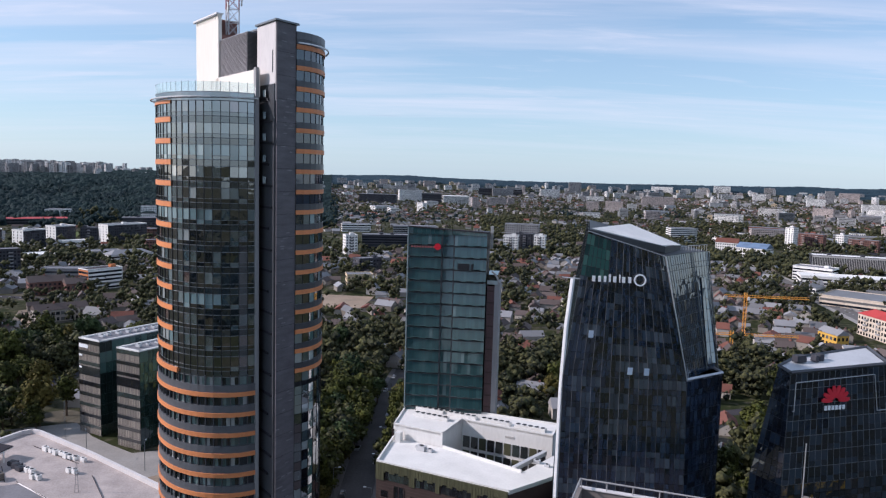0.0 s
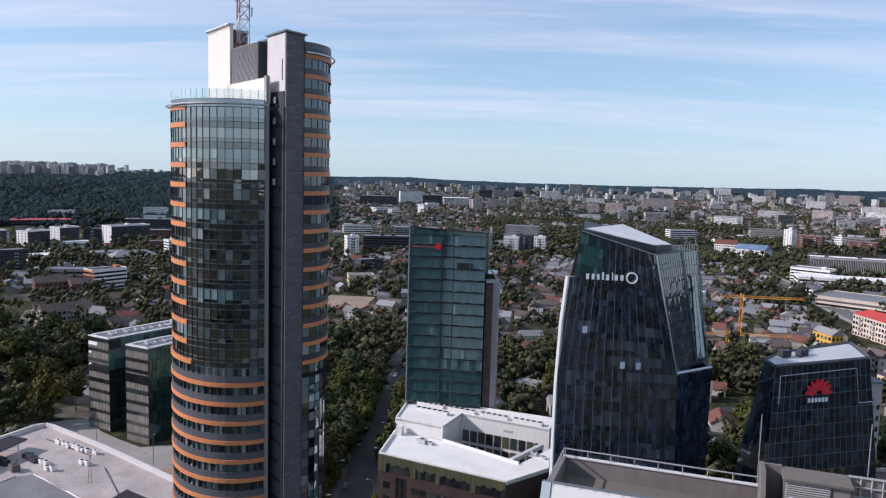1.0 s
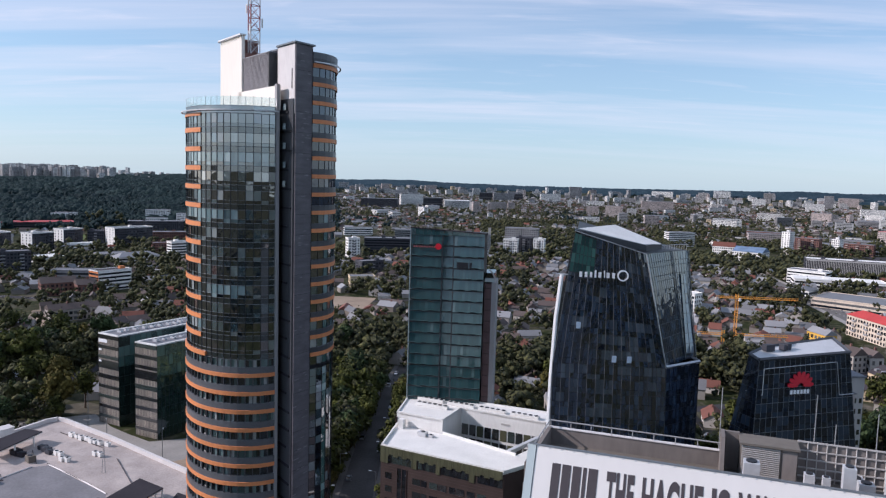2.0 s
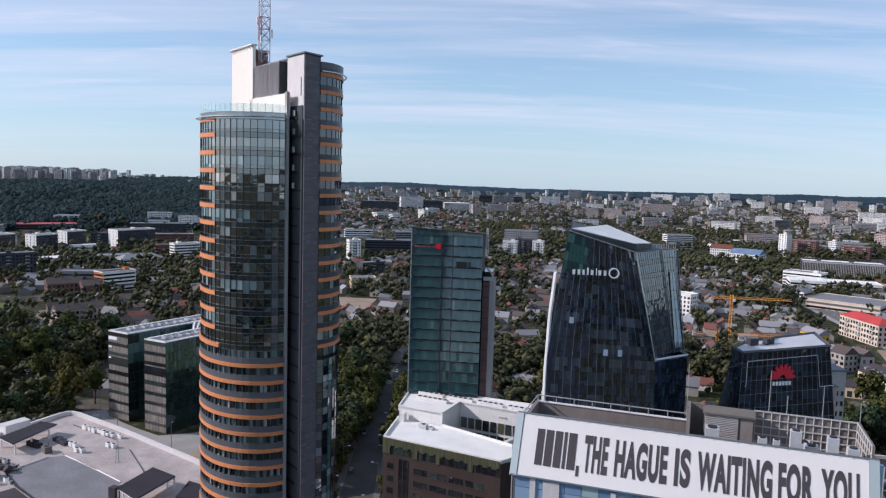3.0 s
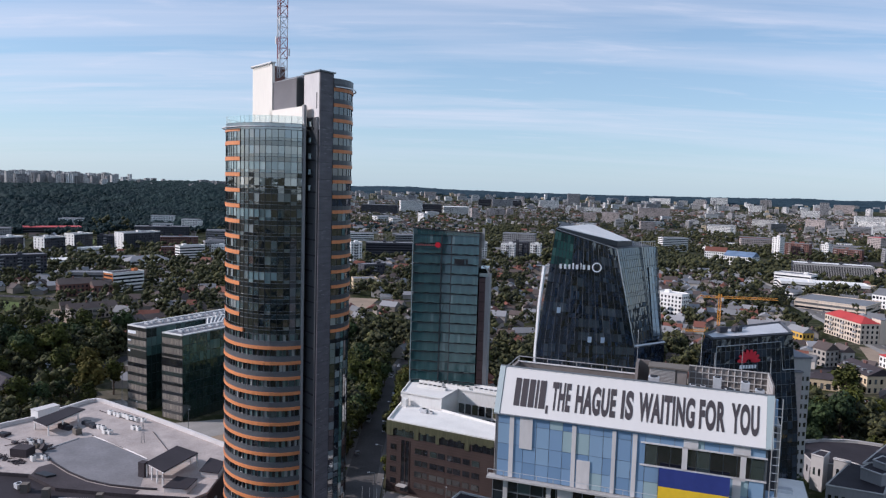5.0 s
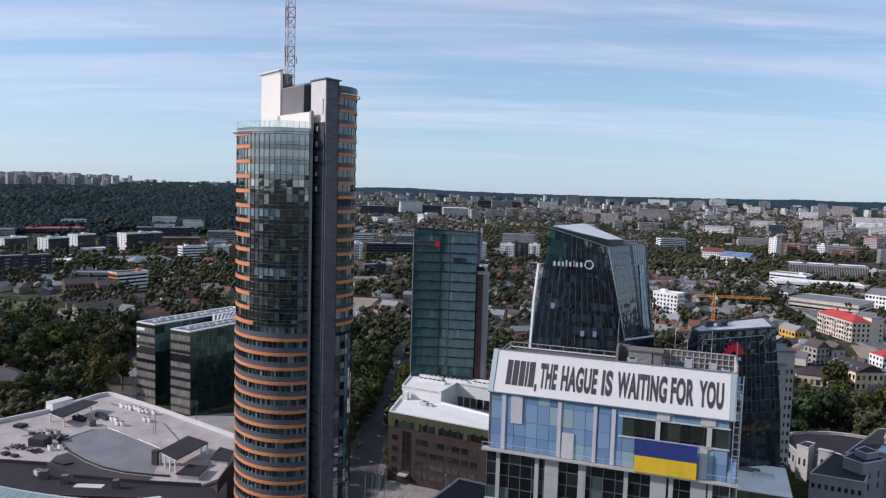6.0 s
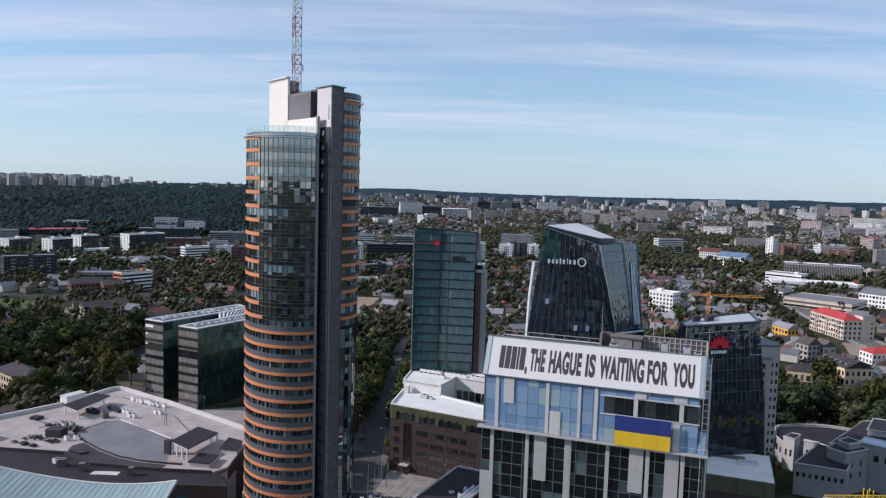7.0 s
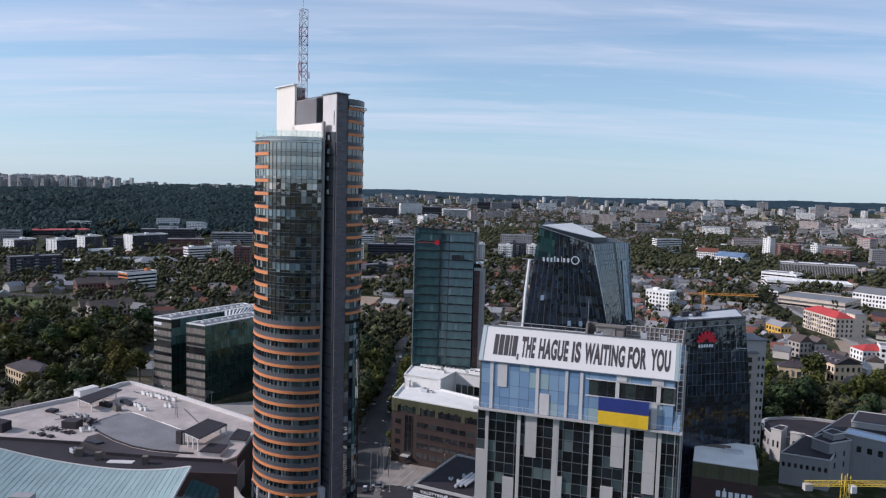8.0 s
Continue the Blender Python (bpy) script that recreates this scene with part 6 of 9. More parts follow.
# ---- smoked glass office pair ----
def smoked_office():
    T = thing("smoked_glass_office", 0, 0, 0, 0, "two-winged smoked glass office with bronze fronts", "office block")
    z = 36.8
    # wing one and wing two: corners anticlockwise from above
    w1 = [(-144.2, 275.6), (-133.4, 270.0), (-104, 318), (-114.8, 324)]
    w2 = [(-123.3, 262.1), (-112.7, 257.1), (-92, 292), (-102.6, 297)]
    link = [(-122, 288), (-112, 283), (-104, 318), (-113, 323)]
    for w, s in ((w1, 40), (w2, 50)):
        part("core", Mesh().prism([tuple(Vector(p).lerp(Vector(((w[0][0] + w[2][0]) / 2, (w[0][1] + w[2][1]) / 2)), 0.03)) for p in w], 0, z - 0.3), M["dark"], T)
        for i, (n, mat) in enumerate(((7, "g_bronze"), (22, "g_teal"), (7, "g_smoke"), (22, "g_smoke"))):
            a, b = w[i], w[(i + 1) % 4]
            q = ((*a, 0.2), (*b, 0.2), (*b, z), (*a, z))
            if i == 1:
                # top three storeys: a paler glass copy, their bright reflection put in the colour
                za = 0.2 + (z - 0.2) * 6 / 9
                curtain(T, ((*a, za), (*b, za), (*b, z), (*a, z)), n, 3, M["g_teal_lit"], s + 7, frame="mullion", line=0.04, other=M["g_teal"], share=0.2)
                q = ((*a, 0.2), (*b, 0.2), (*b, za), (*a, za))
            curtain(T, q, n * (2 if i == 0 else 1), 6 if i == 1 else 9, M[mat], s + i, single=63 if i == 0 else 0, frame="mullion", transom=i == 1, line=0.04, mullion_step=1 if i < 2 else n)
            if i == 0:
                for k, hgt in ((0, 1.1), (1, 1.2), (2, 1.3), (3, 1.3), (4, 1.7), (5, 3.4), (6, 1.3), (7, 1.3), (8, 1.5)):
                    zz = 0.2 + (k + 0.62) * (z - 0.2) / 9
                    d = Vector((b[0] - a[0], b[1] - a[1])).normalized()
                    nn = Vector((d.y, -d.x)) * 0.16
                    part("dark_band", Mesh().prism([(a[0] + nn.x, a[1] + nn.y), (b[0] + nn.x, b[1] + nn.y), b, a], zz, zz + hgt), M["g_smoke"], T)
        c = [tuple(Vector(p).lerp(Vector(((w[0][0] + w[2][0]) / 2, (w[0][1] + w[2][1]) / 2)), 0.06)) for p in w]
        part("roof", Mesh().prism(w, z - 0.3, z), M["roof_grey"], T)
        for i in range(4):
            poly_wall(T, w[i], w[(i + 1) % 4], z, z + 0.5, "white", 0.9, "coping")
    part("link_block", Mesh().prism(link, 0, 33.5), M["dark"], T)
    bridge = [(-116.6, 297.4), (-111.4, 282.1), (-102.5, 297.1), (-104.0, 318.0)]
    part("link_wall", Mesh().prism(bridge, 33.5, 36.4), M["g_smoke"], T)
    part("link_roof", Mesh().prism(bridge, 36.4, 36.8), M["roof_grey"], T)
    for k in range(9):
        f = (k + 0.5) / 9
        p, q = Vector(bridge[0]).lerp(Vector(bridge[3]), f), Vector(bridge[1]).lerp(Vector(bridge[2]), f)
        part("roof_slat", Mesh().bar((*p, 37.0), (*q, 37.0), 0.35), M["white"], T, "white roof slat")
    part("sign_bar", Mesh().prism([(-143.9, 275.2), (-139.4, 272.9), (-139.3, 273.1), (-143.8, 275.4)], 33.6, 34.9), M["white_sign"], T, "white sign bar")
    part("small_sign", Mesh().prism([(-143.9, 275.2), (-142.4, 274.4), (-142.3, 274.6), (-143.8, 275.4)], 30.2, 30.9), M["white_sign"], T)
    part("small_sign", Mesh().prism([(-143.9, 275.2), (-142.6, 274.5), (-142.5, 274.7), (-143.8, 275.4)], 25.5, 26.2), M["white_sign"], T)


smoked_office()
rngu = random.Random(6)
for i in range(14):
    f = i / 14
    roof_unit(-137.0 + 30 * f + rngu.uniform(-1, 1), 278.5 + 42 * f * 0.98, 36.85, rngu.uniform(1.4, 2.6), 1.5, rngu.uniform(0.6, 1.3), -24)
for i in range(9):
    f = i / 9
    roof_unit(-116.0 + 19 * f, 264.5 + 30 * f, 36.85, rngu.uniform(1.2, 2.2), 1.4, rngu.uniform(0.6, 1.2), -24)


# ---- shopping centre roofs ----
def shopping_centre():
    T = thing("shopping_centre", 0, 0, 0, 0, "low shopping centre with pinkish felt roofs", "shopping centre")
    W1, W2, W3, W4, W5, W6 = (-176, 160), (-162.6, 182.8), (-145.9, 204.4), (-137.6, 225.6), (-134.9, 227.8), (-131.4, 226.6)
    E1, E2, E3 = (-107.9, 211.2), (-66.5, 181.3), (-66.0, 150.0)
    edge = [(-69.1, 145.3), (-85, 146), (-107, 148.4), (-119.3, 156.6), (-147.7, 158.7)]
    part("hall", Mesh().prism([(-176, 137), (-62, 137), E3, E2, E1, W6, W5, W4, W3, W2], 0, 16.2), M["brick_dark"], T, "dark clad hall")
    # added dark sheet, standing in for the shadowed road and dark glass
    part("front_cladding", Mesh().box(-176, -62, 136.6, 137.0, 0, 16.6), M["brick_dark"], T, "dark brown sheet standing in for shade at the front")
    part("upper_roof", Mesh().prism([E3, E2, E1, W6, W5, W4, W3, W2, W1] + edge[::-1], 16.2, 17.0), M["roof_felt"], T, "pinkish felt roof")
    front = [(-118.3, 166.7), (-109.9, 159.9), (-101.6, 154.7), (-93.8, 151.9), (-85.0, 150.5)]
    part("lower_roof", Mesh().prism([(-126.6, 175.4)] + front + [(-88.5, 163), (-91.8, 172.0), (-117.0, 189.6), (-120.9, 187.7)], 16.9, 17.05), M["roof_blue"], T, "blue-grey felt roof field")
    part("front_strip", Mesh().prism([(-120.5, 163.0)] + edge[3:4] + edge[2:3] + edge[1:2] + [(-84.6, 149.8)] + [(x, y - 0.6) for x, y in front[::-1]], 16.9, 17.03), M["roof_shade"], T, "worn brown felt strip")
    part("front_roof", Mesh().prism([(-176, 137), (-62, 137), (-66, 144.6), (-69.1, 145.0), (-85, 145.8), (-107, 148.2), (-119.3, 156.4), (-147.7, 158.5), (-176, 159.5)], 16.2, 16.6), M["roof_dark"], T, "dark sheet roof")
    for a, b in ((E2, E1), (E1, W6), (W6, W5), (W5, W4), (W4, W3), (W3, W2), (W2, W1)):
        poly_wall(T, a, b, 16.2, 18.3, "slab_side", 0.9, "parapet")
    for a, b in zip(edge, edge[1:]):
        poly_wall(T, a, b, 16.4, 17.6, "roof_shade", 0.4, "front_kerb")
    line = [(-126.6, 175.4)] + front + [(-80, 150.2)]
    for a, b in zip(line, line[1:]):
        part("black_pipe", Mesh().bar((*a, 17.3), (*b, 17.3), 0.28, 6), M["roof_dark"], T, "black roof pipe")
    for a, b in (((-117, 189.6), (-104, 181.0)), ((-104, 181.0), (-91.8, 172.0)), ((-126.6, 175.4), (-120.9, 187.7))):
        part("kerb", Mesh().bar((*a, 17.15), (*b, 17.15), 0.22, 4), M["slab_side"], T)
    for a, b in (((-118, 190.4), (-98, 176.8)), ((-121, 190), (-128, 200)), ((-146, 186), (-130, 178)), ((-140, 178.4), (-134, 182.6)), ((-100, 196), (-86, 176)), ((-128, 216), (-108, 204))):
        part("thin_pipe", Mesh().bar((*a, 17.25), (*b, 17.25), 0.1, 6), M["roof_shade"], T)
    part("hut", Mesh().prism([(-147.0, 205.0), (-143.5, 203.2), (-139.8, 210.5), (-143.0, 212.4)], 17.0, 20.4), M["white"], T, "white roof hut")
    part("hut_roof", Mesh().prism([(-147.2, 205.0), (-143.4, 203.0), (-139.6, 210.6), (-143.0, 212.6)], 20.4, 20.6), M["slab_side"], T)
    part("dark_box", Mesh().prism([(-158, 166), (-150, 163.5), (-149, 167.5), (-157, 170)], 17.0, 20.2), M["roof_dark"], T)
    part("plant_room", Mesh().prism([(-133.2, 170.0), (-127.8, 169.4), (-127.4, 173.6), (-132.8, 174.2)], 17.0, 19.6), M["roof_shade"], T, "dusty plant room")
    part("dish", Mesh().bar((-125.6, 176.2, 17.6), (-126.4, 175.4, 18.6), 1.1, 12), M["roof_shade"], T, "old round dish")
    part("low_shed", Mesh().prism([(-71.3, 160.3), (-65.9, 159.1), (-66.5, 167), (-71.6, 170.1)], 17.0, 18.7), M["slab_side"], T)
    part("shed_roof", Mesh().prism([(-71.7, 160.0), (-65.7, 158.8), (-66.4, 167.4), (-71.9, 170.5)], 18.7, 18.95), M["roof_dark"], T)
    part("low_shed", Mesh().prism([(-77.5, 149), (-71.0, 148.2), (-70.6, 155), (-76.6, 156)], 17.0, 18.4), M["slab_side"], T)
    part("shed_roof", Mesh().prism([(-77.8, 148.7), (-70.8, 147.9), (-70.4, 155.3), (-76.8, 156.3)], 18.4, 18.65), M["roof_dark"], T)
    part("vent_pipe", Mesh().turned(-87.6, 159.2, 2.2, 1.8, 17.0, 21.4, -20), M["roof_shade"], T)
    for x, y, w in ((-107.6, 144.2, 1.8), (-92.1, 142.2, 1.7), (-115, 147.0, 2.0)):
        part("chimney_box", Mesh().turned(x, y, w, w, 16.5, 19.0, 8), M["roof_brown"], T)
    part("court_pit", Mesh().box(-104, -96, 141.5, 144.0, 16.6, 16.75), M["slab_side"], T)
    part("dark_pit", Mesh().prism([(-118.5, 157.6), (-114.0, 155.6), (-112.0, 157.2), (-116.6, 159.6)], 17.03, 17.5), M["dark"], T)
    part("drive_wall", Mesh().sweep([(-66.0, 158, 1, 0.3), (-65.8, 150, 1, 0.3), (-64.6, 143, 1, 0.3), (-62.4, 136.5, 0.9, 0.4), (-59.2, 130.8, 0.8, 0.6), (-55.5, 126, 0.7, 0.7), (-51.5, 122.6, 0.6, 0.8)], 4, 12.6, -0.4, 0.2), M["concrete"], T)


def canopy(name, pts, z, legs, label):
    T = thing(name, pts[0][0], pts[0][1], 16.9, 0, label, "canopy", "roof canopies")
    loc = [(x - pts[0][0], y - pts[0][1]) for x, y in pts]
    sheet = part("sheet", Mesh().prism(loc, z - 16.9, z - 16.6), M["roof_dark"], T, "dark sheet roof")
    part("fascia", Mesh().prism(loc, z - 17.15, z - 16.904), M["slab_side"], sheet)
    for i, f in enumerate(legs):
        a, b = loc[0], loc[-1]
        x, y = a[0] + (b[0] - a[0]) * f, a[1] + (b[1] - a[1]) * f
        part("leg", Mesh().bar((x, y, 0), (x, y, z - 17.1), 0.25, 6), M["white"], T)
    for i, f in enumerate(legs):
        a, b = loc[1], loc[2]
        x, y = a[0] + (b[0] - a[0]) * f, a[1] + (b[1] - a[1]) * f
        part("leg", Mesh().bar((x, y, 0), (x, y, z - 17.1), 0.25, 6), M["white"], T)


shopping_centre()
canopy("roof_canopy", [(-79.1, 152.7), (-74.7, 167.8), (-83.1, 173.1), (-86.8, 159.1)], 21.0, (0.05, 0.35, 0.65, 0.95), "dark-roofed open canopy on white posts")
canopy("roof_canopy", [(-139.7, 193.7), (-132.3, 188.6), (-128.8, 207.2), (-135.3, 209.1)], 20.3, (0.05, 0.4, 0.8), "dark-roofed open canopy on white posts beside a hut")
rngr = random.Random(17)
for i in range(8):
    roof_unit(-122.5 + i * 2.1 + rngr.uniform(-0.5, 0.5), 212.5 - i * 1.0 + rngr.uniform(-0.6, 0.6), 17.0, rngr.uniform(1.2, 2.0), rngr.uniform(1.0, 1.6), rngr.uniform(1.1, 1.6), -30, "white", "white rooftop cooling unit on the felt roof")
for x, y in ((-107.5, 198.0), (-105.6, 197.4), (-115.0, 193.0), (-113.2, 192.6), (-117.2, 196.5), (-119.0, 197.4)):
    roof_unit(x, y, 17.0, 1.5, 1.3, 1.4, -30, "white", "white rooftop cooling unit on the felt roof")
for x, y, w, h, m in ((-123.7, 191.7, 2.6, 2.0, "roof_brown"), (-123.5, 199.9, 2.4, 1.3, "wall_dark"), (-121.6, 198.2, 2.2, 1.2, "wall_dark"), (-125.6, 201.6, 2.4, 1.3, "wall_dark"), (-131.0, 196.8, 3.0, 1.6, "roof_dark"), (-128.6, 195.4, 2.2, 1.4, "roof_dark"), (-146.2, 187.8, 3.6, 0.9, "roof_dark"), (-138.3, 181.0, 1.8, 0.7, "roof_shade"),
                      (-134.6, 182.9, 1.4, 1.3, "ac"), (-132.6, 180.6, 1.2, 1.2, "white"), (-130.6, 181.8, 1.2, 1.4, "ac"), (-124.7, 167.6, 1.4, 1.6, "white"), (-122.6, 169.4, 1.3, 1.2, "white"), (-121.0, 168.4, 1.1, 1.0, "ac"), (-135.9, 162.6, 2.4, 0.8, "roof_shade"), (-132.2, 161.2, 2.0, 0.7, "roof_shade"), (-139.9, 164.0, 1.6, 0.6, "roof_brown"), (-129.4, 177.8, 1.6, 1.4, "roof_brown"), (-117.5, 148.3, 2.2, 1.4, "ac")):
    roof_unit(x, y, 17.0, w, w * 0.8, h, rngr.uniform(-40, -10), m, "dusty rooftop plant box among ducts and pipes")


def rubble(x, y, r, n, seed):
    """A heap of boards, pipes and broken felt left on the roof."""
    rng = random.Random(seed)
    T = thing("rubble_heap", x, y, 17.0, 0, "heap of dark boards and broken felt on the roof", "rubble", "rubble heaps")
    me = Mesh()
    for _ in range(n):
        a, d = rng.uniform(0, 2 * math.pi), r * rng.random() ** 0.7
        px, py, deg = d * math.cos(a) * 1.5, d * math.sin(a), rng.uniform(0, 180)
        z = 0.04 + 0.5 * rng.random() * (1 - d / r)
        if rng.random() < 0.45:
            c, s2, half = math.cos(radians(deg)), math.sin(radians(deg)), rng.uniform(0.5, 1.6)
            me.bar((px - c * half, py - s2 * half, z), (px + c * half, py + s2 * half, z + rng.uniform(0, 0.5)), rng.uniform(0.05, 0.12))
        else:
            me.turned(px, py, rng.uniform(0.3, 1.3), rng.uniform(0.2, 0.7), max(0, z - 0.3), z + rng.uniform(0.05, 0.35), deg)
    part("rubble", me, M["roof_shade"], T, "", "stuff")


for x, y, r, n, seed in ((-134.0, 182.5, 3.0, 46, 1), (-127.5, 178.5, 2.6, 40, 2), (-135.5, 169.0, 2.8, 44, 3), (-129.0, 166.0, 2.2, 30, 4)):
    rubble(x, y, r, n, seed)


def copper_hall():
    T = thing("copper_roofed_hall", 0, 0, 0, 0, "hall with a curved pale green copper roof", "hall")
    # back edge sags in the middle, seams run down the slope
    n, m = 44, 4
    def at(u, v):
        x = -134 + 68.2 * u + 2.5 * v * u
        y = 117.5 - 9.4 * u - 0.0 * v - 40 * v + 2.0 * math.sin(u * math.pi)
        z = 26.4 + (0.0033 if u < 0.63 else 0.0053) * (68.2 * u - 43.0) ** 2 - 4.8 * v - 3.5 * v * v
        return (x, y, z)
    for i in range(n):
        for j in range(m):
            u0, u1, v0, v1 = i / n, (i + 0.995) / n, j / m, (j + 0.996) / m
            a, b, c, d = at(u0, v1), at(u1, v1), at(u1, v0), at(u0, v0)
            part("copper_sheet", Mesh().pane(a, b, c, d, 0.08), M["copper"], T)
    for i in range(n + 1):
        me = Mesh()
        for j in range(m):
            a, b = at(i / n, j / m), at(i / n, (j + 1) / m)
            me.bar((a[0], a[1], a[2] + 0.03), (b[0], b[1], b[2] + 0.03), 0.05)
        part("seam", me, M["copper"], T)
    under = Mesh()
    e = [at(0, 0), at(1, 0), at(1, 1), at(0, 1)]
    under.hexa([(x, y, 0) for x, y, z in (e[3], e[2], e[1], e[0])], [(x, y, z - 8.5) for x, y, z in (e[3], e[2], e[1], e[0])])
    part("hall_body", under, M["concrete"], T)
    for i in range(16):
        a, b = at(i / 16, 0), at((i + 1) / 16, 0)
        part("gutter", Mesh().bar((a[0], a[1] + 0.2, a[2] + 0.02), (b[0], b[1] + 0.2, b[2] + 0.02), 0.22), M["panel"], T)
    for i in range(6):
        a, b = at(1, i / 6), at(1, (i + 1) / 6)
        part("verge", Mesh().bar((a[0] + 0.2, a[1], a[2]), (b[0] + 0.2, b[1], b[2]), 0.3), M["panel"], T)
    low = [(-66.0, 98.0), (-59.6, 104.0), (-59.5, 112.0), (-65.6, 108.6)]
    part("green_glass_wall", Mesh().hexa([(*p, 4) for p in low], [(*p, z) for p, z in zip(low, (22.4, 19.6, 22.4, 26.4))]), M["g_green"], T, "dark green glass gable")
    for k in range(5):
        f = (k + 0.5) / 5
        a = Vector((-65.6, 108.6, 26.5)).lerp(Vector((-59.5, 112.0, 22.5)), f)
        b = Vector((-66.0, 98.0, 22.5)).lerp(Vector((-59.6, 104.0, 19.7)), f)
        part("glazing_bar", Mesh().bar(a, b, 0.07), M["mullion"], T)
    low = [(-66.0, 97.3), (-59.4, 103.3), (-59.4, 103.9), (-66.0, 97.9)]
    part("side_panel", Mesh().hexa([(*p, 2) for p in low], [(*p, z) for p, z in zip(low, (16.5, 19.8, 19.8, 16.5))]), M["slab_side"], T, "pale side panel")
    part("roof_hatch", Mesh().box(-104, -99, 92, 95, 24.6, 27.2), M["wall_grey"], T)


copper_hall()


# ---- small striped office with lettering ----
def striped_office():
    T = thing("striped_office", -8.3, 125.6, 0, -26.4, "low office with a white striped front and lettering", "office block")
    W, D = 18.5, 27.5
    part("body", Mesh().box(0, W, 0.3, D, 0, 19.2), M["wall_dark"], T)
    part("roof", Mesh().box(0.4, W - 0.2, 0.5, D - 0.3, 19.2, 19.5), M["roof_dark"], T, "dark flat roof")
    for x0, x1, y0, y1 in ((0, 0.4, 0.3, D), (W - 0.3, W, 0.3, D), (0, W, D - 0.4, D), (0, W, 0.2, 0.5)):
        part("coping", Mesh().box(x0, x1, y0, y1, 19.2, 20.0), M["panel"], T)
    for i in range(22):
        z = 18.9 - i * 0.62
        if i in (0, 1, 2):
            continue
        part("white_slat", Mesh().box(-0.1, W + 0.1, -0.06, 0.25, z, z + 0.34), M["white"], T)
        part("side_slat", Mesh().box(-0.15, -0.02, 0.3, D, z, z + 0.34), M["wall_grey"], T)
    part("letter_field", Mesh().box(-0.1, W + 0.1, 0.05, 0.3, 17.3, 19.2), M["roof_dark"], T)
    text_mesh("letters", "VALSTYBINĖ LIGONIŲ", 15.6, 1.35, M["white_sign"], T, pose(2.2, -0.02, 17.6, 90, 0, 0), 0.01, 0.06)
    for i in range(3):
        part("duct", Mesh().bar((11.2 + i * 1.1, 4 + i, 20.2), (11.2 + i * 1.3, 15 + i * 2, 20.2), 0.42, 8), M["ac"], T, "silver roof duct")
    part("stair_box", Mesh().box(15.2, 18.2, 10, 24, 19.4, 22.2), M["slab_side"], T)


striped_office()
for x, y, w in ((4.8, 128.5, 1.5), (6.6, 132.0, 1.8), (2.2, 130.5, 1.2)):
    roof_unit(x, y, 19.5, w, w * 0.8, w * 0.6, -26)


# ---- brown block with white sign shapes ----
def brown_block():
    T = thing("brown_block", 75.1, 140.5, 0, -19.3, "dark brown block with a white roof and white sign shapes", "office block")
    W, D = 18.2, 22.5
    part("body", Mesh().box(0, W, 0, D, 0, 19.3), M["brick_dark"], T)
    for i in range(26):
        x0 = i * W / 26
        part("olive_panel", Mesh().box(x0 + 0.02, x0 + W / 26 - 0.05, -0.15 - 0.05 * (i % 2), 0.1, 19.3, 23.8), M["olive"], T)
        if i < 26:
            part("side_panel", Mesh().box(W - 0.1, W + 0.15, i * D / 26 + 0.02, (i + 1) * D / 26 - 0.05, 19.3, 23.8), M["olive"], T)
    part("upper_body", Mesh().box(0, W, 0, D, 19.3, 23.6), M["dark"], T)
    roof = part("roof", Mesh().box(0.1, W - 0.1, 0.1, D, 23.6, 24.0), M["white_roof"], T, "white flat roof")
    part("roof_trough", Mesh().box(1, 11, 15, 18, 24.0, 24.25), M["roof_brown"], roof)
    part("skylight", Mesh().box(9, 14.5, 11, 13.5, 24.0, 24.9), M["ac"], roof)
    for i in range(20):
        part("board", Mesh().box(-0.08, W + 0.08, -0.12, 0.0, 0.5 + i * 0.94, 0.5 + i * 0.94 + 0.82), M["brick_dark"], T)
    for i in range(6):
        part("sign_bar", Mesh().box(7.0 + i * 1.75, 8.2 + i * 1.75, -0.3, -0.12, 14.2, 16.0), M["white_sign"], T, "white sign bar")
    part("sign_mark", Mesh().box(9.1, 9.5, -0.3, -0.12, 16.1, 16.9), M["white_sign"], T)
    for i in range(7):
        part("sign_bar", Mesh().box(7.4 + i * 1.35, 8.2 + i * 1.35, -0.3, -0.12, 11.4, 12.6), M["white_sign"], T, "small white sign bar")


brown_block()


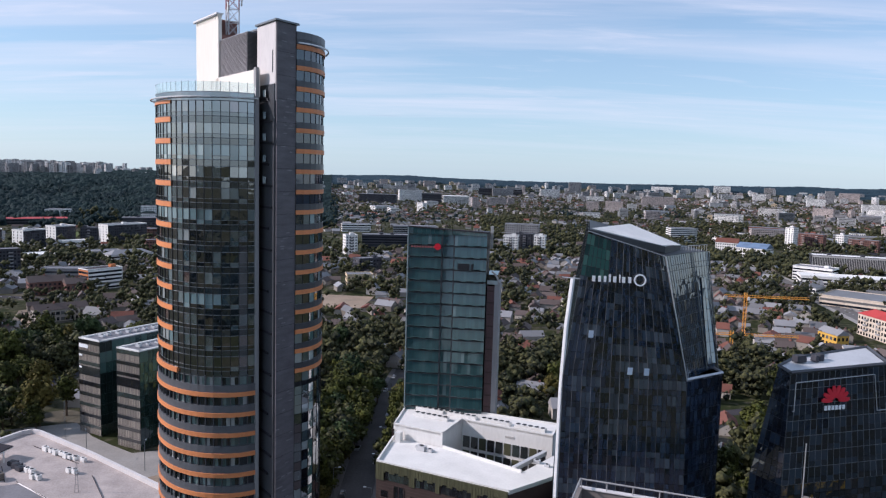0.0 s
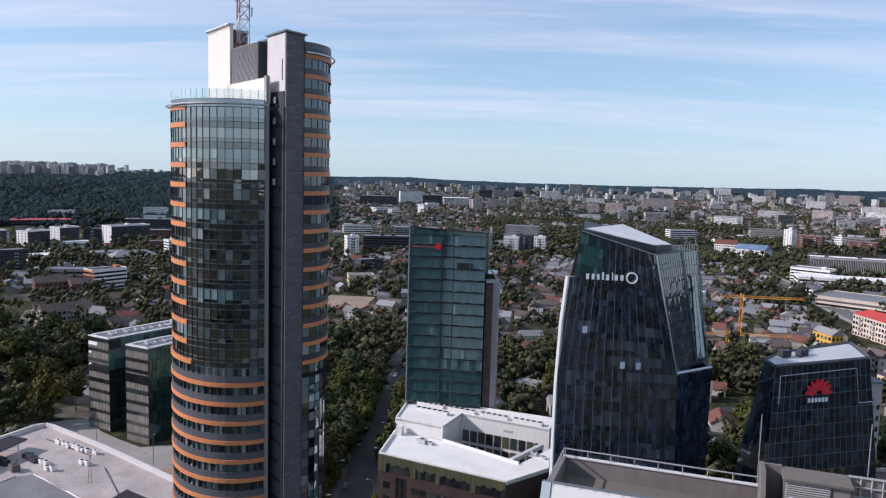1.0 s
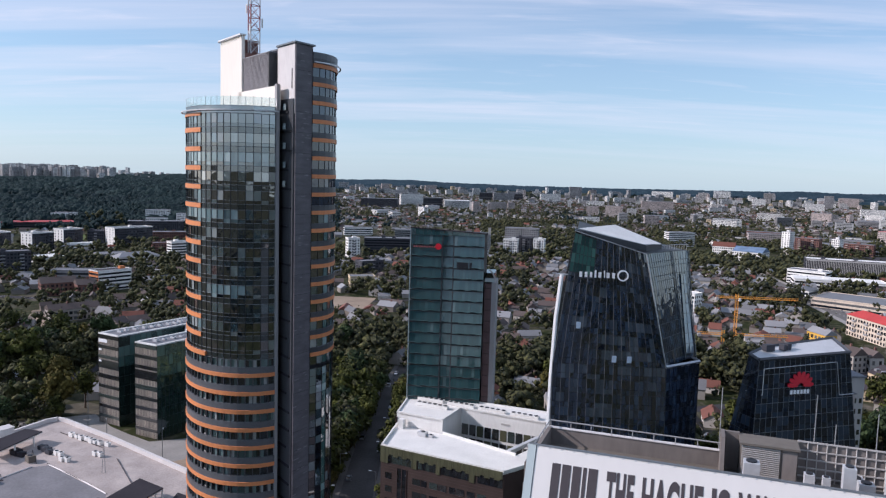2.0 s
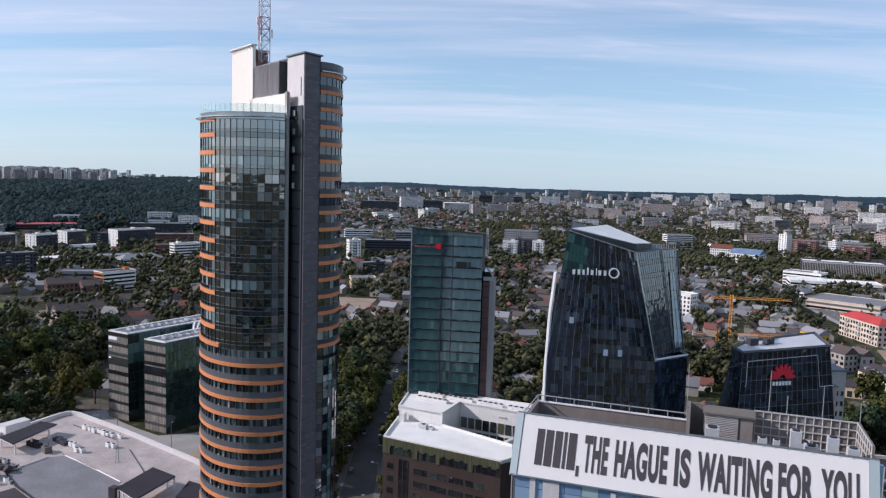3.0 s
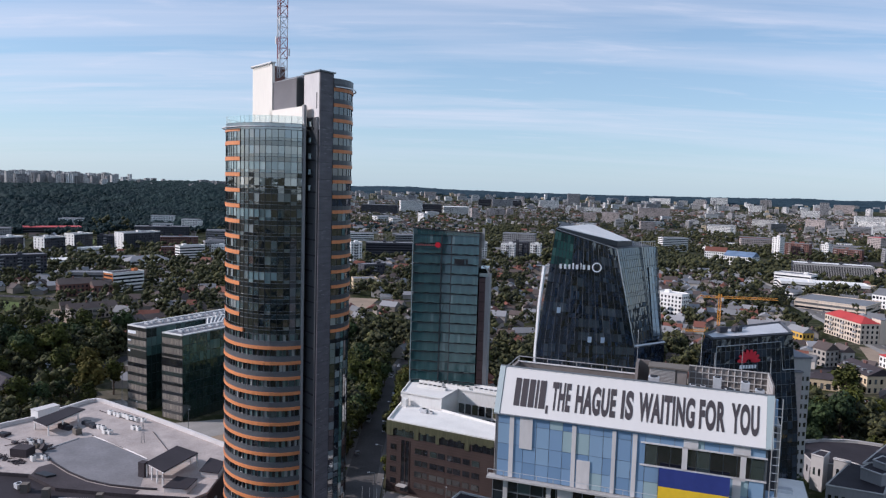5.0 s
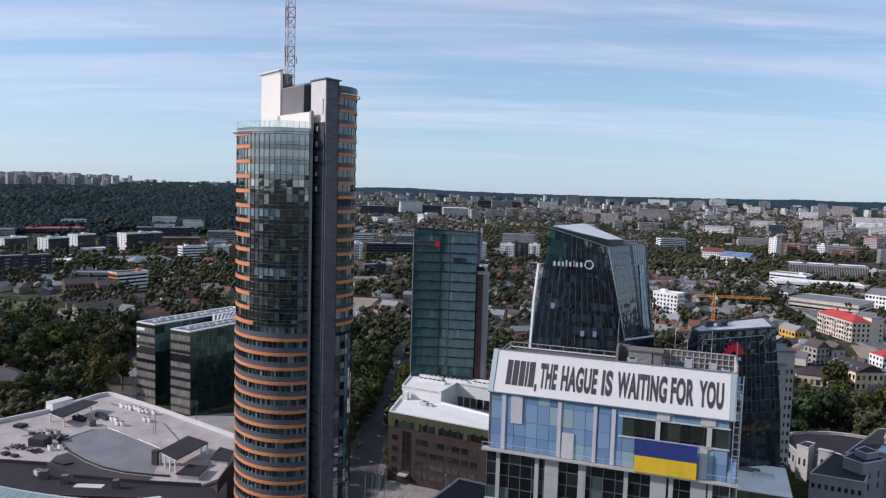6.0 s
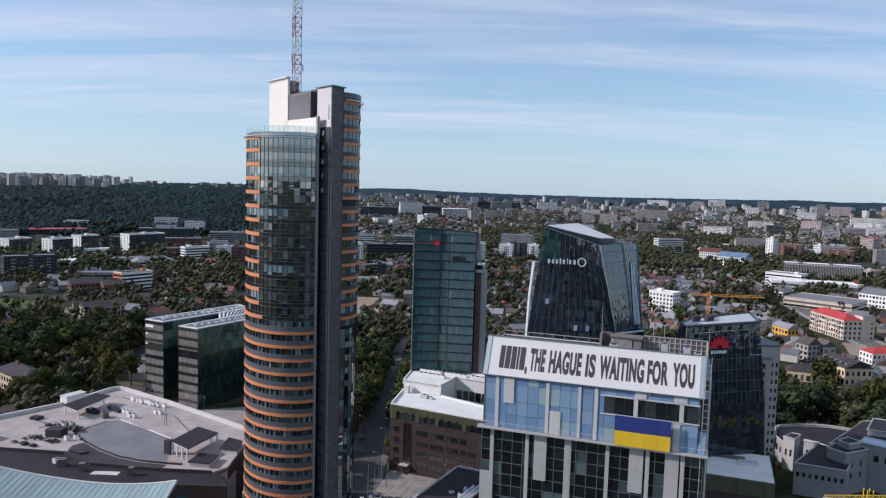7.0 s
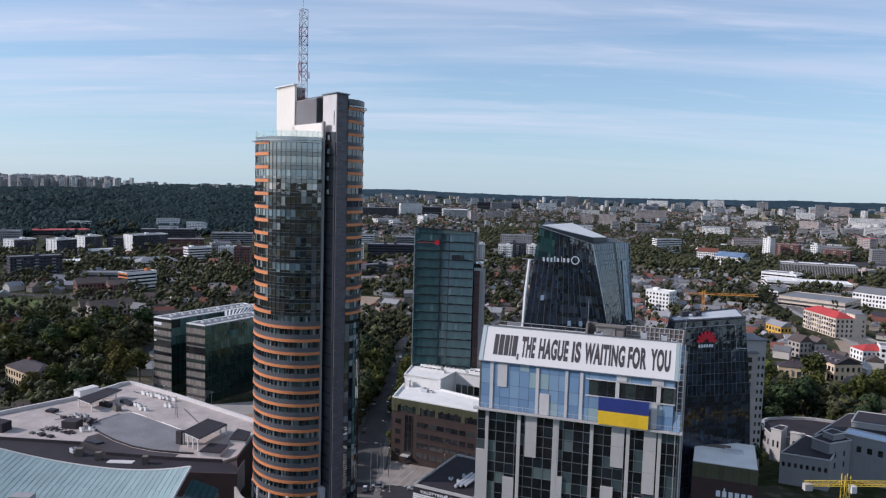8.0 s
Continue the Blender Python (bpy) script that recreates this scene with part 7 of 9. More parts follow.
# ---- grey civic building in the south-east ----
def civic_building():
    T = thing("civic_building", 0, 0, 0, 0, "grey stepped concrete building with dark flat roofs", "public building")

    def wing(name, ring, h, wall="fin", roof="roof_dark"):
        part(name, Mesh().prism(ring, 0, h), M[wall], T)
        cx, cy = sum(p[0] for p in ring) / len(ring), sum(p[1] for p in ring) / len(ring)
        inner = [(cx + (x - cx) * 0.985, cy + (y - cy) * 0.985) for x, y in ring]
        top = part(name + "_roof", Mesh().prism(inner, h, h + 0.25), M[roof], T)
        for p, q in zip(ring, ring[1:] + ring[:1]):
            part("coping", Mesh().bar((*p, h + 0.2), (*q, h + 0.2), 0.32), M["panel"], top)

    wing("front_wing", [(121.7, 185.7), (136.5, 179.4), (148.0, 196.0), (140.5, 206.8)], 11.0)
    wing("tower_bay", [(139.1, 185.6), (149.5, 190.5), (146.0, 199.5), (135.6, 191.6)], 15.0)
    wing("bay_top", [(142.0, 189.0), (147.5, 191.6), (145.4, 196.8), (140.2, 193.0)], 17.2)
    wing("main_hall", [(137.5, 194.0), (153.3, 199.5), (172.0, 183.0), (196.0, 200.0), (186.0, 222.0), (165.0, 222.6)], 15.4)
    wing("upper_hall", [(157.0, 205.0), (178.0, 196.0), (186.0, 211.0), (167.0, 219.0)], 17.6, "panel")
    wing("blue_wing", [(148.0, 193.5), (172.0, 172.3), (176.0, 178.0), (153.3, 199.5)], 16.6, "fin", "g_blue")
    wing("round_wing", [(130.6, 212.5), (145.3, 209.7), (165.0, 222.0), (166.5, 231.0), (158.1, 234.6), (153.5, 235.4), (144.2, 235.1), (137.3, 233.1), (134.1, 230.2), (131.0, 222.0)], 8.4)
    wing("west_block", [(128.3, 209.7), (131.1, 206.6), (135.9, 212.2), (133.4, 213.9)], 12.4, "panel")
    wing("link_wall", [(134.6, 206.6), (138.7, 203.6), (139.4, 204.8), (135.4, 207.8)], 12.0, "panel")
    rim = [(131.0, 222.0, -1, 0), (134.1, 230.2, -0.8, 0.6), (137.3, 233.1, -0.6, 0.8), (144.2, 235.1, -0.2, 1), (153.5, 235.4, 0, 1), (158.1, 234.6, 0.2, 1), (166.5, 231.0, 0.5, 0.8)]
    part("round_rim", Mesh().sweep(rim, 7.6, 9.6, -0.2, 0.9), M["panel"], T, "pale curved roof rim")

    def openings(a, b, n, z0, z1, w, first=1.0):
        a, b = Vector(a), Vector(b)
        d = (b - a).normalized()
        m = Vector((d.y, -d.x))
        for i in range(n):
            p = a + d * (first + i * ((b - a).length - 2 * first) / max(1, n - 1) - w / 2)
            q = p + d * w
            part("window", Mesh().prism([tuple(p + m * 0.06), tuple(q + m * 0.06), tuple(q - m * 0.1), tuple(p - m * 0.1)], z0, z1), M["g_smoke"], T)

    openings((121.7, 185.7), (136.5, 179.4), 8, 6.6, 8.2, 0.95, 1.2)
    openings((139.1, 185.6), (149.5, 190.5), 2, 9.6, 11.6, 0.8, 3.4)
    openings((139.1, 185.6), (149.5, 190.5), 2, 5.6, 7.6, 0.8, 3.4)
    openings((128.3, 209.7), (131.1, 206.6), 2, 5.6, 8.2, 0.7, 1.2)
    openings((131.0, 222.0), (130.6, 212.5), 3, 3.6, 6.0, 1.2, 1.6)
    openings((134.6, 206.6), (138.7, 203.6), 2, 6.0, 9.0, 0.9, 1.4)
    openings((148.0, 193.5), (172.0, 172.3), 9, 11.0, 13.2, 1.6, 2.0)


civic_building()


def crane(x, y, z0, z1, deg, length, back, mat, label):
    T = thing("tower_crane", x, y, z0, deg, label, "crane", "tower cranes")
    h = z1 - z0
    for a, b in ((-0.8, -0.8), (0.8, -0.8), (0.8, 0.8), (-0.8, 0.8)):
        part("mast_leg", Mesh().bar((a, b, 0), (a, b, h + 3), 0.14), M[mat], T)
    lat = Mesh()
    for i in range(int(h / 1.8)):
        z = i * 1.8
        for a, b in (((-0.8, -0.8), (0.8, -0.8)), ((0.8, -0.8), (0.8, 0.8)), ((0.8, 0.8), (-0.8, 0.8)), ((-0.8, 0.8), (-0.8, -0.8))):
            lat.bar((*a, z), (*b, z + 1.8), 0.07)
    part("mast_lattice", lat, M[mat], T, "", "stuff")
    for yy, zz in ((-0.7, 0), (0.7, 0), (0, 1.3)):
        part("jib_chord", Mesh().bar((-back, yy, h + zz), (length, yy, h + zz), 0.13), M[mat], T)
    k = int((length + back) / 1.6)
    lat = Mesh()
    for i in range(k):
        xa = -back + i * 1.6
        lat.bar((xa, -0.7, h), (xa + 0.8, 0, h + 1.3), 0.06)
        lat.bar((xa + 0.8, 0, h + 1.3), (xa + 1.6, -0.7, h), 0.06)
        lat.bar((xa, 0.7, h), (xa + 0.8, 0, h + 1.3), 0.06)
        lat.bar((xa, -0.7, h), (xa + 1.6, 0.7, h), 0.06)
    part("jib_lattice", lat, M[mat], T, "", "stuff")
    part("counterweight", Mesh().box(-back, -back + 2.2, -0.8, 0.8, h - 1.4, h + 0.4), M["panel"], T, "concrete counterweight")
    cab = part("cab", Mesh().box(0.9, 2.4, -1.5, 0.2, h - 1.8, h + 0.2), M["white"], T, "white cab")
    part("cab_window", Mesh().box(2.36, 2.45, -1.4, 0.1, h - 1.2, h), M["g_smoke"], cab)


crane(190.1, 480, 0, 28.0, -4, 40, 14, "crane_orange", "orange tower crane at a building site")
crane(172.0, 452, 0, 8.6, -4, 40, 16, "crane_orange", "low orange crane jib over the building site")
crane(112.5, 124.5, 0, 24.2, 4, 34, 12, "crane_yellow", "yellow tower crane with white cab and counterweight")


# ---- town: blocks, houses, halls ----
STYLES = {
    "slab_white": ("wall_white", "roof_grey", "grid", "white rendered apartment block with a flat roof", "apartment block"),
    "slab_duo": ("wall_white", "roof_grey", "grid", "apartment block with white end walls and shade painted on its front", "apartment block"),
    "slab_dark": ("wall_dark", "roof_grey", "grid", "dark grey apartment block with pale window frames", "apartment block"),
    "slab_grey": ("wall_grey", "roof_grey", "grid", "grey concrete apartment block with a flat roof", "apartment block"),
    "slab_pink": ("wall_pink", "roof_grey", "grid", "pinkish apartment block with a flat roof", "apartment block"),
    "slab_red": ("wall_brick", "roof_grey", "grid", "dark red brick apartment block", "apartment block"),
    "brick_gable": ("wall_brick", "gable:roof_rust", "grid", "old red brick house with a gabled roof", "house"),
    "brick_flat": ("wall_brick", "roof_grey", "grid", "flat-roofed brown brick block", "office block"),
    "school": ("wall_orange", "roof_shade", "strip", "orange and white school with ribbon windows", "school"),
    "office_strip": ("wall_white", "roof_grey", "strip", "pale office with dark ribbon windows", "office block"),
    "long_grey": ("wall_grey", "roof_grey", "strip", "long low grey office with ribbon windows", "office block"),
    "stadium": ("wall_dark", "roof_red", "strip", "long hall with a red roof edge", "hall"),
    "office_dark": ("wall_dark", "roof_tin", "strip", "dark blue-grey office with ribbon windows", "office block"),
    "slab_balcony": ("wall_brick", "roof_grey", "grid", "brick apartment block with stacked pale balconies", "apartment block"),
    "hall_blue": ("wall_white", "gable:roof_bluetin", "grid", "white building with a blue-grey glazed roof", "office block"),
    "red_top": ("wall_pink", "roof_red", "grid", "pale block with a red top storey", "apartment block"),
    "cream_flat": ("wall_cream", "roof_grey", "grid", "low cream building with a flat roof", "office block"),
    "white_box": ("wall_white", "white_roof", "strip", "large white hall with a white roof", "hall"),
    "house_white": ("wall_white", "white_roof", "grid", "white cubic apartment house with square windows", "house"),
    "rib_office": ("wall_dark", "white_roof", "grid", "long office with pale ribs and a white roof", "office block"),
    "hospital": ("wall_pink", "roof_grey", "grid", "long pale hospital block with rows of windows", "hospital"),
    "market": ("wall_rose", "roof_tin", "strip", "wide market hall with a blue-grey sheet roof", "market hall"),
    "hall_grey": ("wall_white", "hip:roof_tin", "strip", "pale hall with a grey hipped roof", "hall"),
    "hall_white": ("wall_white", "gable:roof_tin", "grid", "white hall with a pale gabled roof", "hall"),
    "red_roofed": ("wall_rose", "hip:roof_red", "grid", "cream apartment house with a bright red roof", "apartment block"),
    "red_hip": ("wall_white", "hip:roof_red", "grid", "low white house with a bright red hipped roof", "house"),
    "yellow_gable": ("wall_yellow", "gable:roof_tin", "grid", "yellow house with a grey gabled roof", "house"),
    "red_gable": ("wall_white", "gable:roof_tile", "grid", "white house with a red tiled roof", "house"),
    "far_tower": ("wall_grey", "roof_grey", "grid", "slim grey tower block on the skyline", "tower block"),
    "cream_hip": ("wall_cream", "gable:roof_shade", "grid", "cream apartment house with dormers in a grey roof", "apartment block"),
    "cream_low": ("wall_cream", "hip:roof_shade", "grid", "low cream house with a grey hipped roof", "house"),
    "brown_gable": ("wall_mix", "gable:roof_rust", "grid", "old house with a brown sheet roof", "house"),
    "white_round": ("wall_white", "roof_tin", "grid", "white house with a low grey roof", "house"),
    "house_grey": ("wall_cream", "hip:roof_shade", "grid", "old two-storey house with chimneys and a brown hipped roof", "house"),
}
class Plots:
    """Plan circles that trees and small houses keep clear of, sorted into squares."""

    def __init__(self):
        self.cells = collections.defaultdict(list)

    def append(self, circle):
        x, y, r = circle
        reach = int((r + 30) // 50) + 1
        for i in range(-reach, reach + 1):
            for j in range(-reach, reach + 1):
                self.cells[int(x // 50) + i, int(y // 50) + j].append(circle)


TAKEN = Plots()


def clear(x, y, r):
    return all((x - a) ** 2 + (y - b) ** 2 > (r + c) ** 2 for a, b, c in TAKEN.cells.get((int(x // 50), int(y // 50)), ()))


def block(style, x, y, deg, w, d, h):
    wall, roof, win, label, cat = STYLES[style]
    rng = random.Random(int(x * 7 + y * 13))
    z0 = land(x, y) - (0.3 if y < 700 else 3.0)
    T = thing("house" if cat == "house" else cat.replace(" ", "_"), x, y, z0, deg, label, cat, "town buildings")
    if w <= 1.8 * d:
        TAKEN.append((x, y, 0.5 * math.hypot(w, d)))
    else:
        c, s = math.cos(radians(deg)), math.sin(radians(deg))
        for k in range(-2, 3):
            TAKEN.append((x + c * k * w / 5, y + s * k * w / 5, d * 0.75))
    a, b = w / 2, d / 2
    kind, mat = roof.split(":") if ":" in roof else ("flat", roof)
    eave = h if kind == "flat" else h * (0.79 if style == "red_roofed" else 0.72)
    part("wall", Mesh().box(-a, a, -b, b, 0, eave), M[wall], T)
    if kind == "flat":
        roof_part = part("roof", Mesh().box(-a - 0.2, a + 0.2, -b - 0.2, b + 0.2, eave, eave + 0.35), M[mat], T)
        ring = [(-a - 0.1, -b - 0.1, -0.7, -0.7), (a + 0.1, -b - 0.1, 0.7, -0.7), (a + 0.1, b + 0.1, 0.7, 0.7), (-a - 0.1, b + 0.1, -0.7, 0.7), (-a - 0.1, -b - 0.1, -0.7, -0.7)]
        if y < 1000:
            part("parapet", Mesh().sweep(ring, eave + 0.1, eave + 0.9, -0.3, 0.2), M[mat if style == "stadium" else "wall_white" if style == "school" else wall], T)
        if h > 12:
            for k in range(max(1, int(w / 30)) if y < 1200 else 0):
                px = rng.uniform(-a * 0.7, a * 0.7)
                part("lift_house", Mesh().box(px - 2.2, px + 2.2, -2, 2, eave + 0.35, eave + 2.6), M[wall], roof_part)
    else:
        o = 0.5
        ridge_x = a + o if kind == "gable" else max(0.5, a - b)
        if w >= d:
            low = [(-a - o, -b - o, eave - 0.1), (a + o, -b - o, eave - 0.1), (a + o, b + o, eave - 0.1), (-a - o, b + o, eave - 0.1)]
            rg = [(-ridge_x, 0, h), (ridge_x, 0, h)]
            faces = [(0, 1, 5, 4), (2, 3, 4, 5), (1, 2, 5), (3, 0, 4), (3, 2, 1, 0)]
        else:
            ridge_y = b + o if kind == "gable" else max(0.5, b - a)
            low = [(-a - o, -b - o, eave - 0.1), (a + o, -b - o, eave - 0.1), (a + o, b + o, eave - 0.1), (-a - o, b + o, eave - 0.1)]
            rg = [(0, -ridge_y, h), (0, ridge_y, h)]
            faces = [(1, 2, 5, 4), (3, 0, 4, 5), (0, 1, 4), (2, 3, 5), (3, 2, 1, 0)]
        me = Mesh()
        me.v, me.f = low + rg, faces
        roof_part = part("roof", me, M[mat], T)
        if kind == "gable":
            g = Mesh()
            if w >= d:
                for sx in (-1, 1):
                    g.poly([(sx * (a + 0.03), -b, eave - 0.1), (sx * (a + 0.03), b, eave - 0.1), (sx * (a + o + 0.02), 0, h - 0.15)])
            else:
                for sy in (-1, 1):
                    g.poly([(-a, sy * (b + 0.03), eave - 0.1), (a, sy * (b + 0.03), eave - 0.1), (0, sy * (b + o + 0.02), h - 0.15)])
            part("gable", g, M[wall], T)
        for k in range(2 if style in ("house_grey", "cream_hip", "red_roofed") else 1):
            px = rng.uniform(-a * 0.5, a * 0.5)
            part("chimney", Mesh().box(px - 0.5, px + 0.5, -0.5, 0.5, eave, h + 1.2), M["wall_brick"], roof_part)
        if style in ("cream_hip",):
            for k in range(5):
                px = -a + (k + 0.5) * w / 5
                part("dormer", Mesh().box(px - 0.9, px + 0.9, -b * 0.75, -b * 0.2, eave + 0.4, eave + 2.2), M["roof_tin"], roof_part)
    # windows
    n = max(1, int((eave - 1.0) / 3.1))
    fh = (eave - 0.8) / n
    near = y < 700
    joined = Mesh()

    def window(x0, x1, y0, y1, za, zb):
        if near and style in ("house_white", "red_roofed", "cream_hip", "cream_low", "yellow_gable", "house_grey", "school"):
            part("window", Mesh().box(x0, x1, y0, y1, za, zb), M["far_window"], T)
        else:
            joined.box(x0, x1, y0, y1, za, zb)

    for f in range(n):
        za = 0.9 + f * fh
        zb = za + fh * (0.55 if win == "grid" else 0.5)
        if win == "strip":
            for s in (-1, 1):
                joined.box(-a + 0.4, a - 0.4, s * b - 0.07, s * b + 0.07, za, zb)
                joined.box(s * a - 0.07, s * a + 0.07, -b + 0.4, b - 0.4, za, zb)
        else:
            pitch = 2.9 if h < 30 else 3.4
            for s in (-1, 1):
                k = max(1, int(w / pitch))
                for i in range(k):
                    px = -a + (i + 0.5) * w / k
                    ww = (0.75 if rng.random() < 0.75 else 1.1)
                    window(px - ww, px + ww, s * b - 0.07, s * b + 0.07, za, zb)
                k = 3 if style == "slab_duo" else max(1, int(d / pitch))
                for i in range(k):
                    py = -b + (i + 0.5) * d / k
                    half = 0.6 if style == "slab_duo" else 0.7
                    window(s * a - 0.07, s * a + 0.07, py - half, py + half, za, zb)
    if joined.v:
        part("window_grid", joined, M["far_window"], T, "", "stuff")
    if style in ("slab_white", "slab_duo", "slab_dark", "slab_grey", "slab_pink", "slab_red", "slab_balcony") and y < (1200 if style == "slab_balcony" else 1000):
        m2 = {"slab_white": "wall_dark", "slab_duo": "wall_dark", "slab_dark": "wall_grey", "slab_grey": "wall_white", "slab_pink": "wall_white", "slab_red": "wall_dark", "slab_balcony": "wall_pink"}[style]
        for k in range(max(1, int(w / 14))):
            px = -a + (k + 0.5) * w / max(1, int(w / 14))
            for f in range(n):
                part("balcony", Mesh().box(px - 1.9, px + 1.9, -b - 1.2, -b, 0.6 + f * fh, 1.6 + f * fh), M[m2], T)
    if style == "rib_office":
        ribs = Mesh()
        for i in range(int(w / 1.7)):
            px = -a + 0.4 + i * 1.7
            ribs.box(px - 0.28, px + 0.28, -b - 0.7, -b, 1.5, eave - 1.4)
        ribs.box(-a, a, -b - 0.75, -b, eave - 1.4, eave + 0.3)
        part("ribs", ribs, M["panel"], T, "pale vertical ribs")
    # shade on the long front, painted in as a dark sheet
    if style == "slab_duo":
        part("dark_front", Mesh().box(-a + 0.6, a + 0.02, -b - 0.04, -b + 0.1, 0.5, eave - 0.5), M["wall_dark"], T)
    if style == "red_roofed":
        tower = part("stair_tower", Mesh().box(a - 9.0, a + 0.5, b, b + 9.5, 0, eave + 2.6), M[wall], T, "plain pale stair tower")
        part("tower_roof", Mesh().box(a - 9.2, a + 0.7, b + 0.1, b + 9.7, eave + 2.6, eave + 3.0), M["roof_grey"], tower)
        for f in range(n):
            part("tower_window", Mesh().box(a + 0.44, a + 0.56, b + 6.6, b + 7.8, 1.2 + f * fh, 2.8 + f * fh), M["far_window"], tower)
        for f in range(1, n):
            for px in (-a * 0.6, a * 0.05, a * 0.7):
                part("balcony", Mesh().box(px - 1.8, px + 1.8, -b - 1.1, -b, 0.5 + f * fh, 1.5 + f * fh), M["wall_grey"], T, "small grey balcony")
    if style == "school":
        part("white_front", Mesh().box(-a + 0.3, a + 0.05, -b - 0.05, -b, 0.2, eave), M["wall_white"], T)
        for f in range(n):
            za = 0.9 + f * fh
            part("ribbon_window", Mesh().box(-a + 0.8, a - 0.4, -b - 0.09, -b, za, za + fh * 0.5), M["far_window"], T)
    return T


block("slab_white", -487, 1332, 8, 21, 14, 21.8)
block("office_strip", -590, 1450, 14, 31, 15, 17.5)
block("slab_grey", -336, 980, 12, 22, 14, 18.3)
block("house_white", -291.5, 897, 10, 16.5, 13, 17.8)
block("slab_white", -520, 1255, 14, 34, 15, 20.6)
block("office_strip", -465.6, 893, 10, 20, 13, 9.4)
block("white_round", -370.5, 892, 12, 36, 14, 6.5)
block("hall_white", -396, 1156, 10, 18, 14, 10.7)
block("office_strip", -733, 1356, 16, 38, 16, 17.2)
block("slab_duo", -563, 869, 68, 32, 19, 23.5)
block("slab_duo", -509, 870, 67, 30, 19, 24.8)
block("slab_duo", -502, 928, 64, 28, 19, 25.4)
block("slab_dark", -475, 951, 5, 21, 14, 22.1)
block("slab_duo", -438, 963, 57, 56, 21, 27.0)
block("slab_dark", -423, 659, 42, 47, 16, 22.7)
block("brick_gable", -321, 569, 40, 26, 13, 15.0)
block("brick_gable", -298, 569, 39, 15, 13, 14.0)
block("school", -294, 603, 56, 30, 14, 17.0)
block("long_grey", -338, 634, 10, 40, 15, 11.5)
block("office_strip", -318, 833, 47, 32, 12, 23.0)
block("brick_flat", -352, 860, 33, 24, 14, 18.0)
block("slab_white", -297, 876, 2, 15, 14, 20.5)
block("slab_red", -251, 797, 4, 18, 16, 28.2)
block("long_grey", -367, 1137, 12, 65, 24, 20.4)
block("slab_white", -488, 1307, -1, 30, 16, 26.4)
block("slab_white", -579, 1405, 11, 43, 18, 24.9)
block("slab_dark", -488, 1174, 21, 85, 22, 21.1)
block("stadium", -710, 1209, 33, 120, 40, 12.7)
block("slab_white", -731, 1331, 17, 28, 18, 18.4)
block("brick_flat", -403, 1020, 20, 54, 16, 17.7)
block("slab_grey", -326, 947, 28, 27, 16, 18.8)
block("slab_grey", -680, 1041, 23, 30, 20, 21.5)
block("long_grey", -388, 803, 36, 33, 24, 10.1)
block("office_dark", -88, 949, 7, 65, 26, 24.2)
block("slab_dark", 91, 968, -14, 22, 14, 29.0)
block("slab_white", 34, 940, 3, 16, 16, 29.0)
block("white_box", -3, 2378, 5, 82, 60, 31.4)
block("slab_dark", -247, 2342, -2, 116, 40, 31.1)
block("slab_grey", -85, 824, 25, 18, 30, 9.6)
block("house_white", 184, 572, -46, 23, 12, 17.8)
block("hospital", 697, 2584, -10, 106, 30, 38.1)
block("rib_office", 448, 837, -18, 85, 24, 24.1)
block("white_box", 394, 747, -17, 85, 30, 12.4)
block("market", 349, 626, -44, 59, 46, 8.3)
block("hall_grey", 335, 701, -48, 25, 22, 12.4)
block("hall_white", 411, 639, -55, 34, 26, 17.8)
block("red_roofed", 289.5, 490, -84, 42, 14, 19.0)
block("yellow_gable", 244, 471, -76, 17, 9, 11.7)
block("red_gable", 398, 1085, -29, 31, 16, 22.0)
block("far_tower", 1608, 3229, -18, 35, 18, 57.2)
block("slab_pink", 1734, 3309, -23, 80, 24, 40.7)
block("slab_pink", 545, 1296, -10, 60, 18, 22.8)
block("cream_hip", 225.2, 352, -83, 25, 16.5, 13.8)
block("cream_low", 204, 347, -20, 25, 10, 8.8)
block("brown_gable", 228, 402, -70, 10, 10, 14.8)
block("brown_gable", 239, 403, 4, 8, 11, 13.3)
block("red_hip", 271, 398, 5, 17.5, 13, 10.5)
block("white_round", 280, 393, -21, 11, 14, 10.8)
block("house_grey", -207, 282, -37, 33, 14, 11.5)
block("brown_gable", -260, 476, 45, 32, 11, 11.6)
block("brown_gable", -180, 290, 6, 9, 9, 7.3)
block("slab_white", 532, 2857, -10, 67, 20, 26.7)
block("slab_pink", 392, 2142, -10, 34, 20, 33.6)
block("slab_pink", 448, 2111, -18, 48, 20, 36.4)
block("slab_white", 411, 3281, -1, 86, 30, 38.0)
block("slab_grey", 580, 3659, -3, 59, 30, 56.4)
block("slab_grey", 207, 3344, 3, 93, 34, 36.2)
block("slab_white", 640, 1749, -13, 63, 18, 22.1)
block("slab_white", 1425, 2966, -19, 67, 24, 36.6)
block("slab_white", 1464, 2574, -21, 123, 24, 33.8)
block("slab_white", 1362, 3366, -16, 55, 24, 31.1)
block("slab_white", 1339, 3771, -13, 79, 24, 34.8)
block("slab_grey", 680, 1090, -16, 49, 20, 26.3)
block("slab_pink", 849, 1432, -19, 46, 20, 25.0)
block("slab_white", 511, 1131, -54, 13, 14, 37.4)
block("slab_balcony", 546, 1142, -45, 39, 14, 27.9)
block("slab_white", 588, 1133, -52, 12, 14, 28.3)
block("slab_balcony", 626, 1144, -43, 46, 14, 20.8)
block("hall_blue", 408, 1011, -41, 40, 30, 22.0)
block("brick_flat", 595, 1426, -30, 62, 18, 16.2)
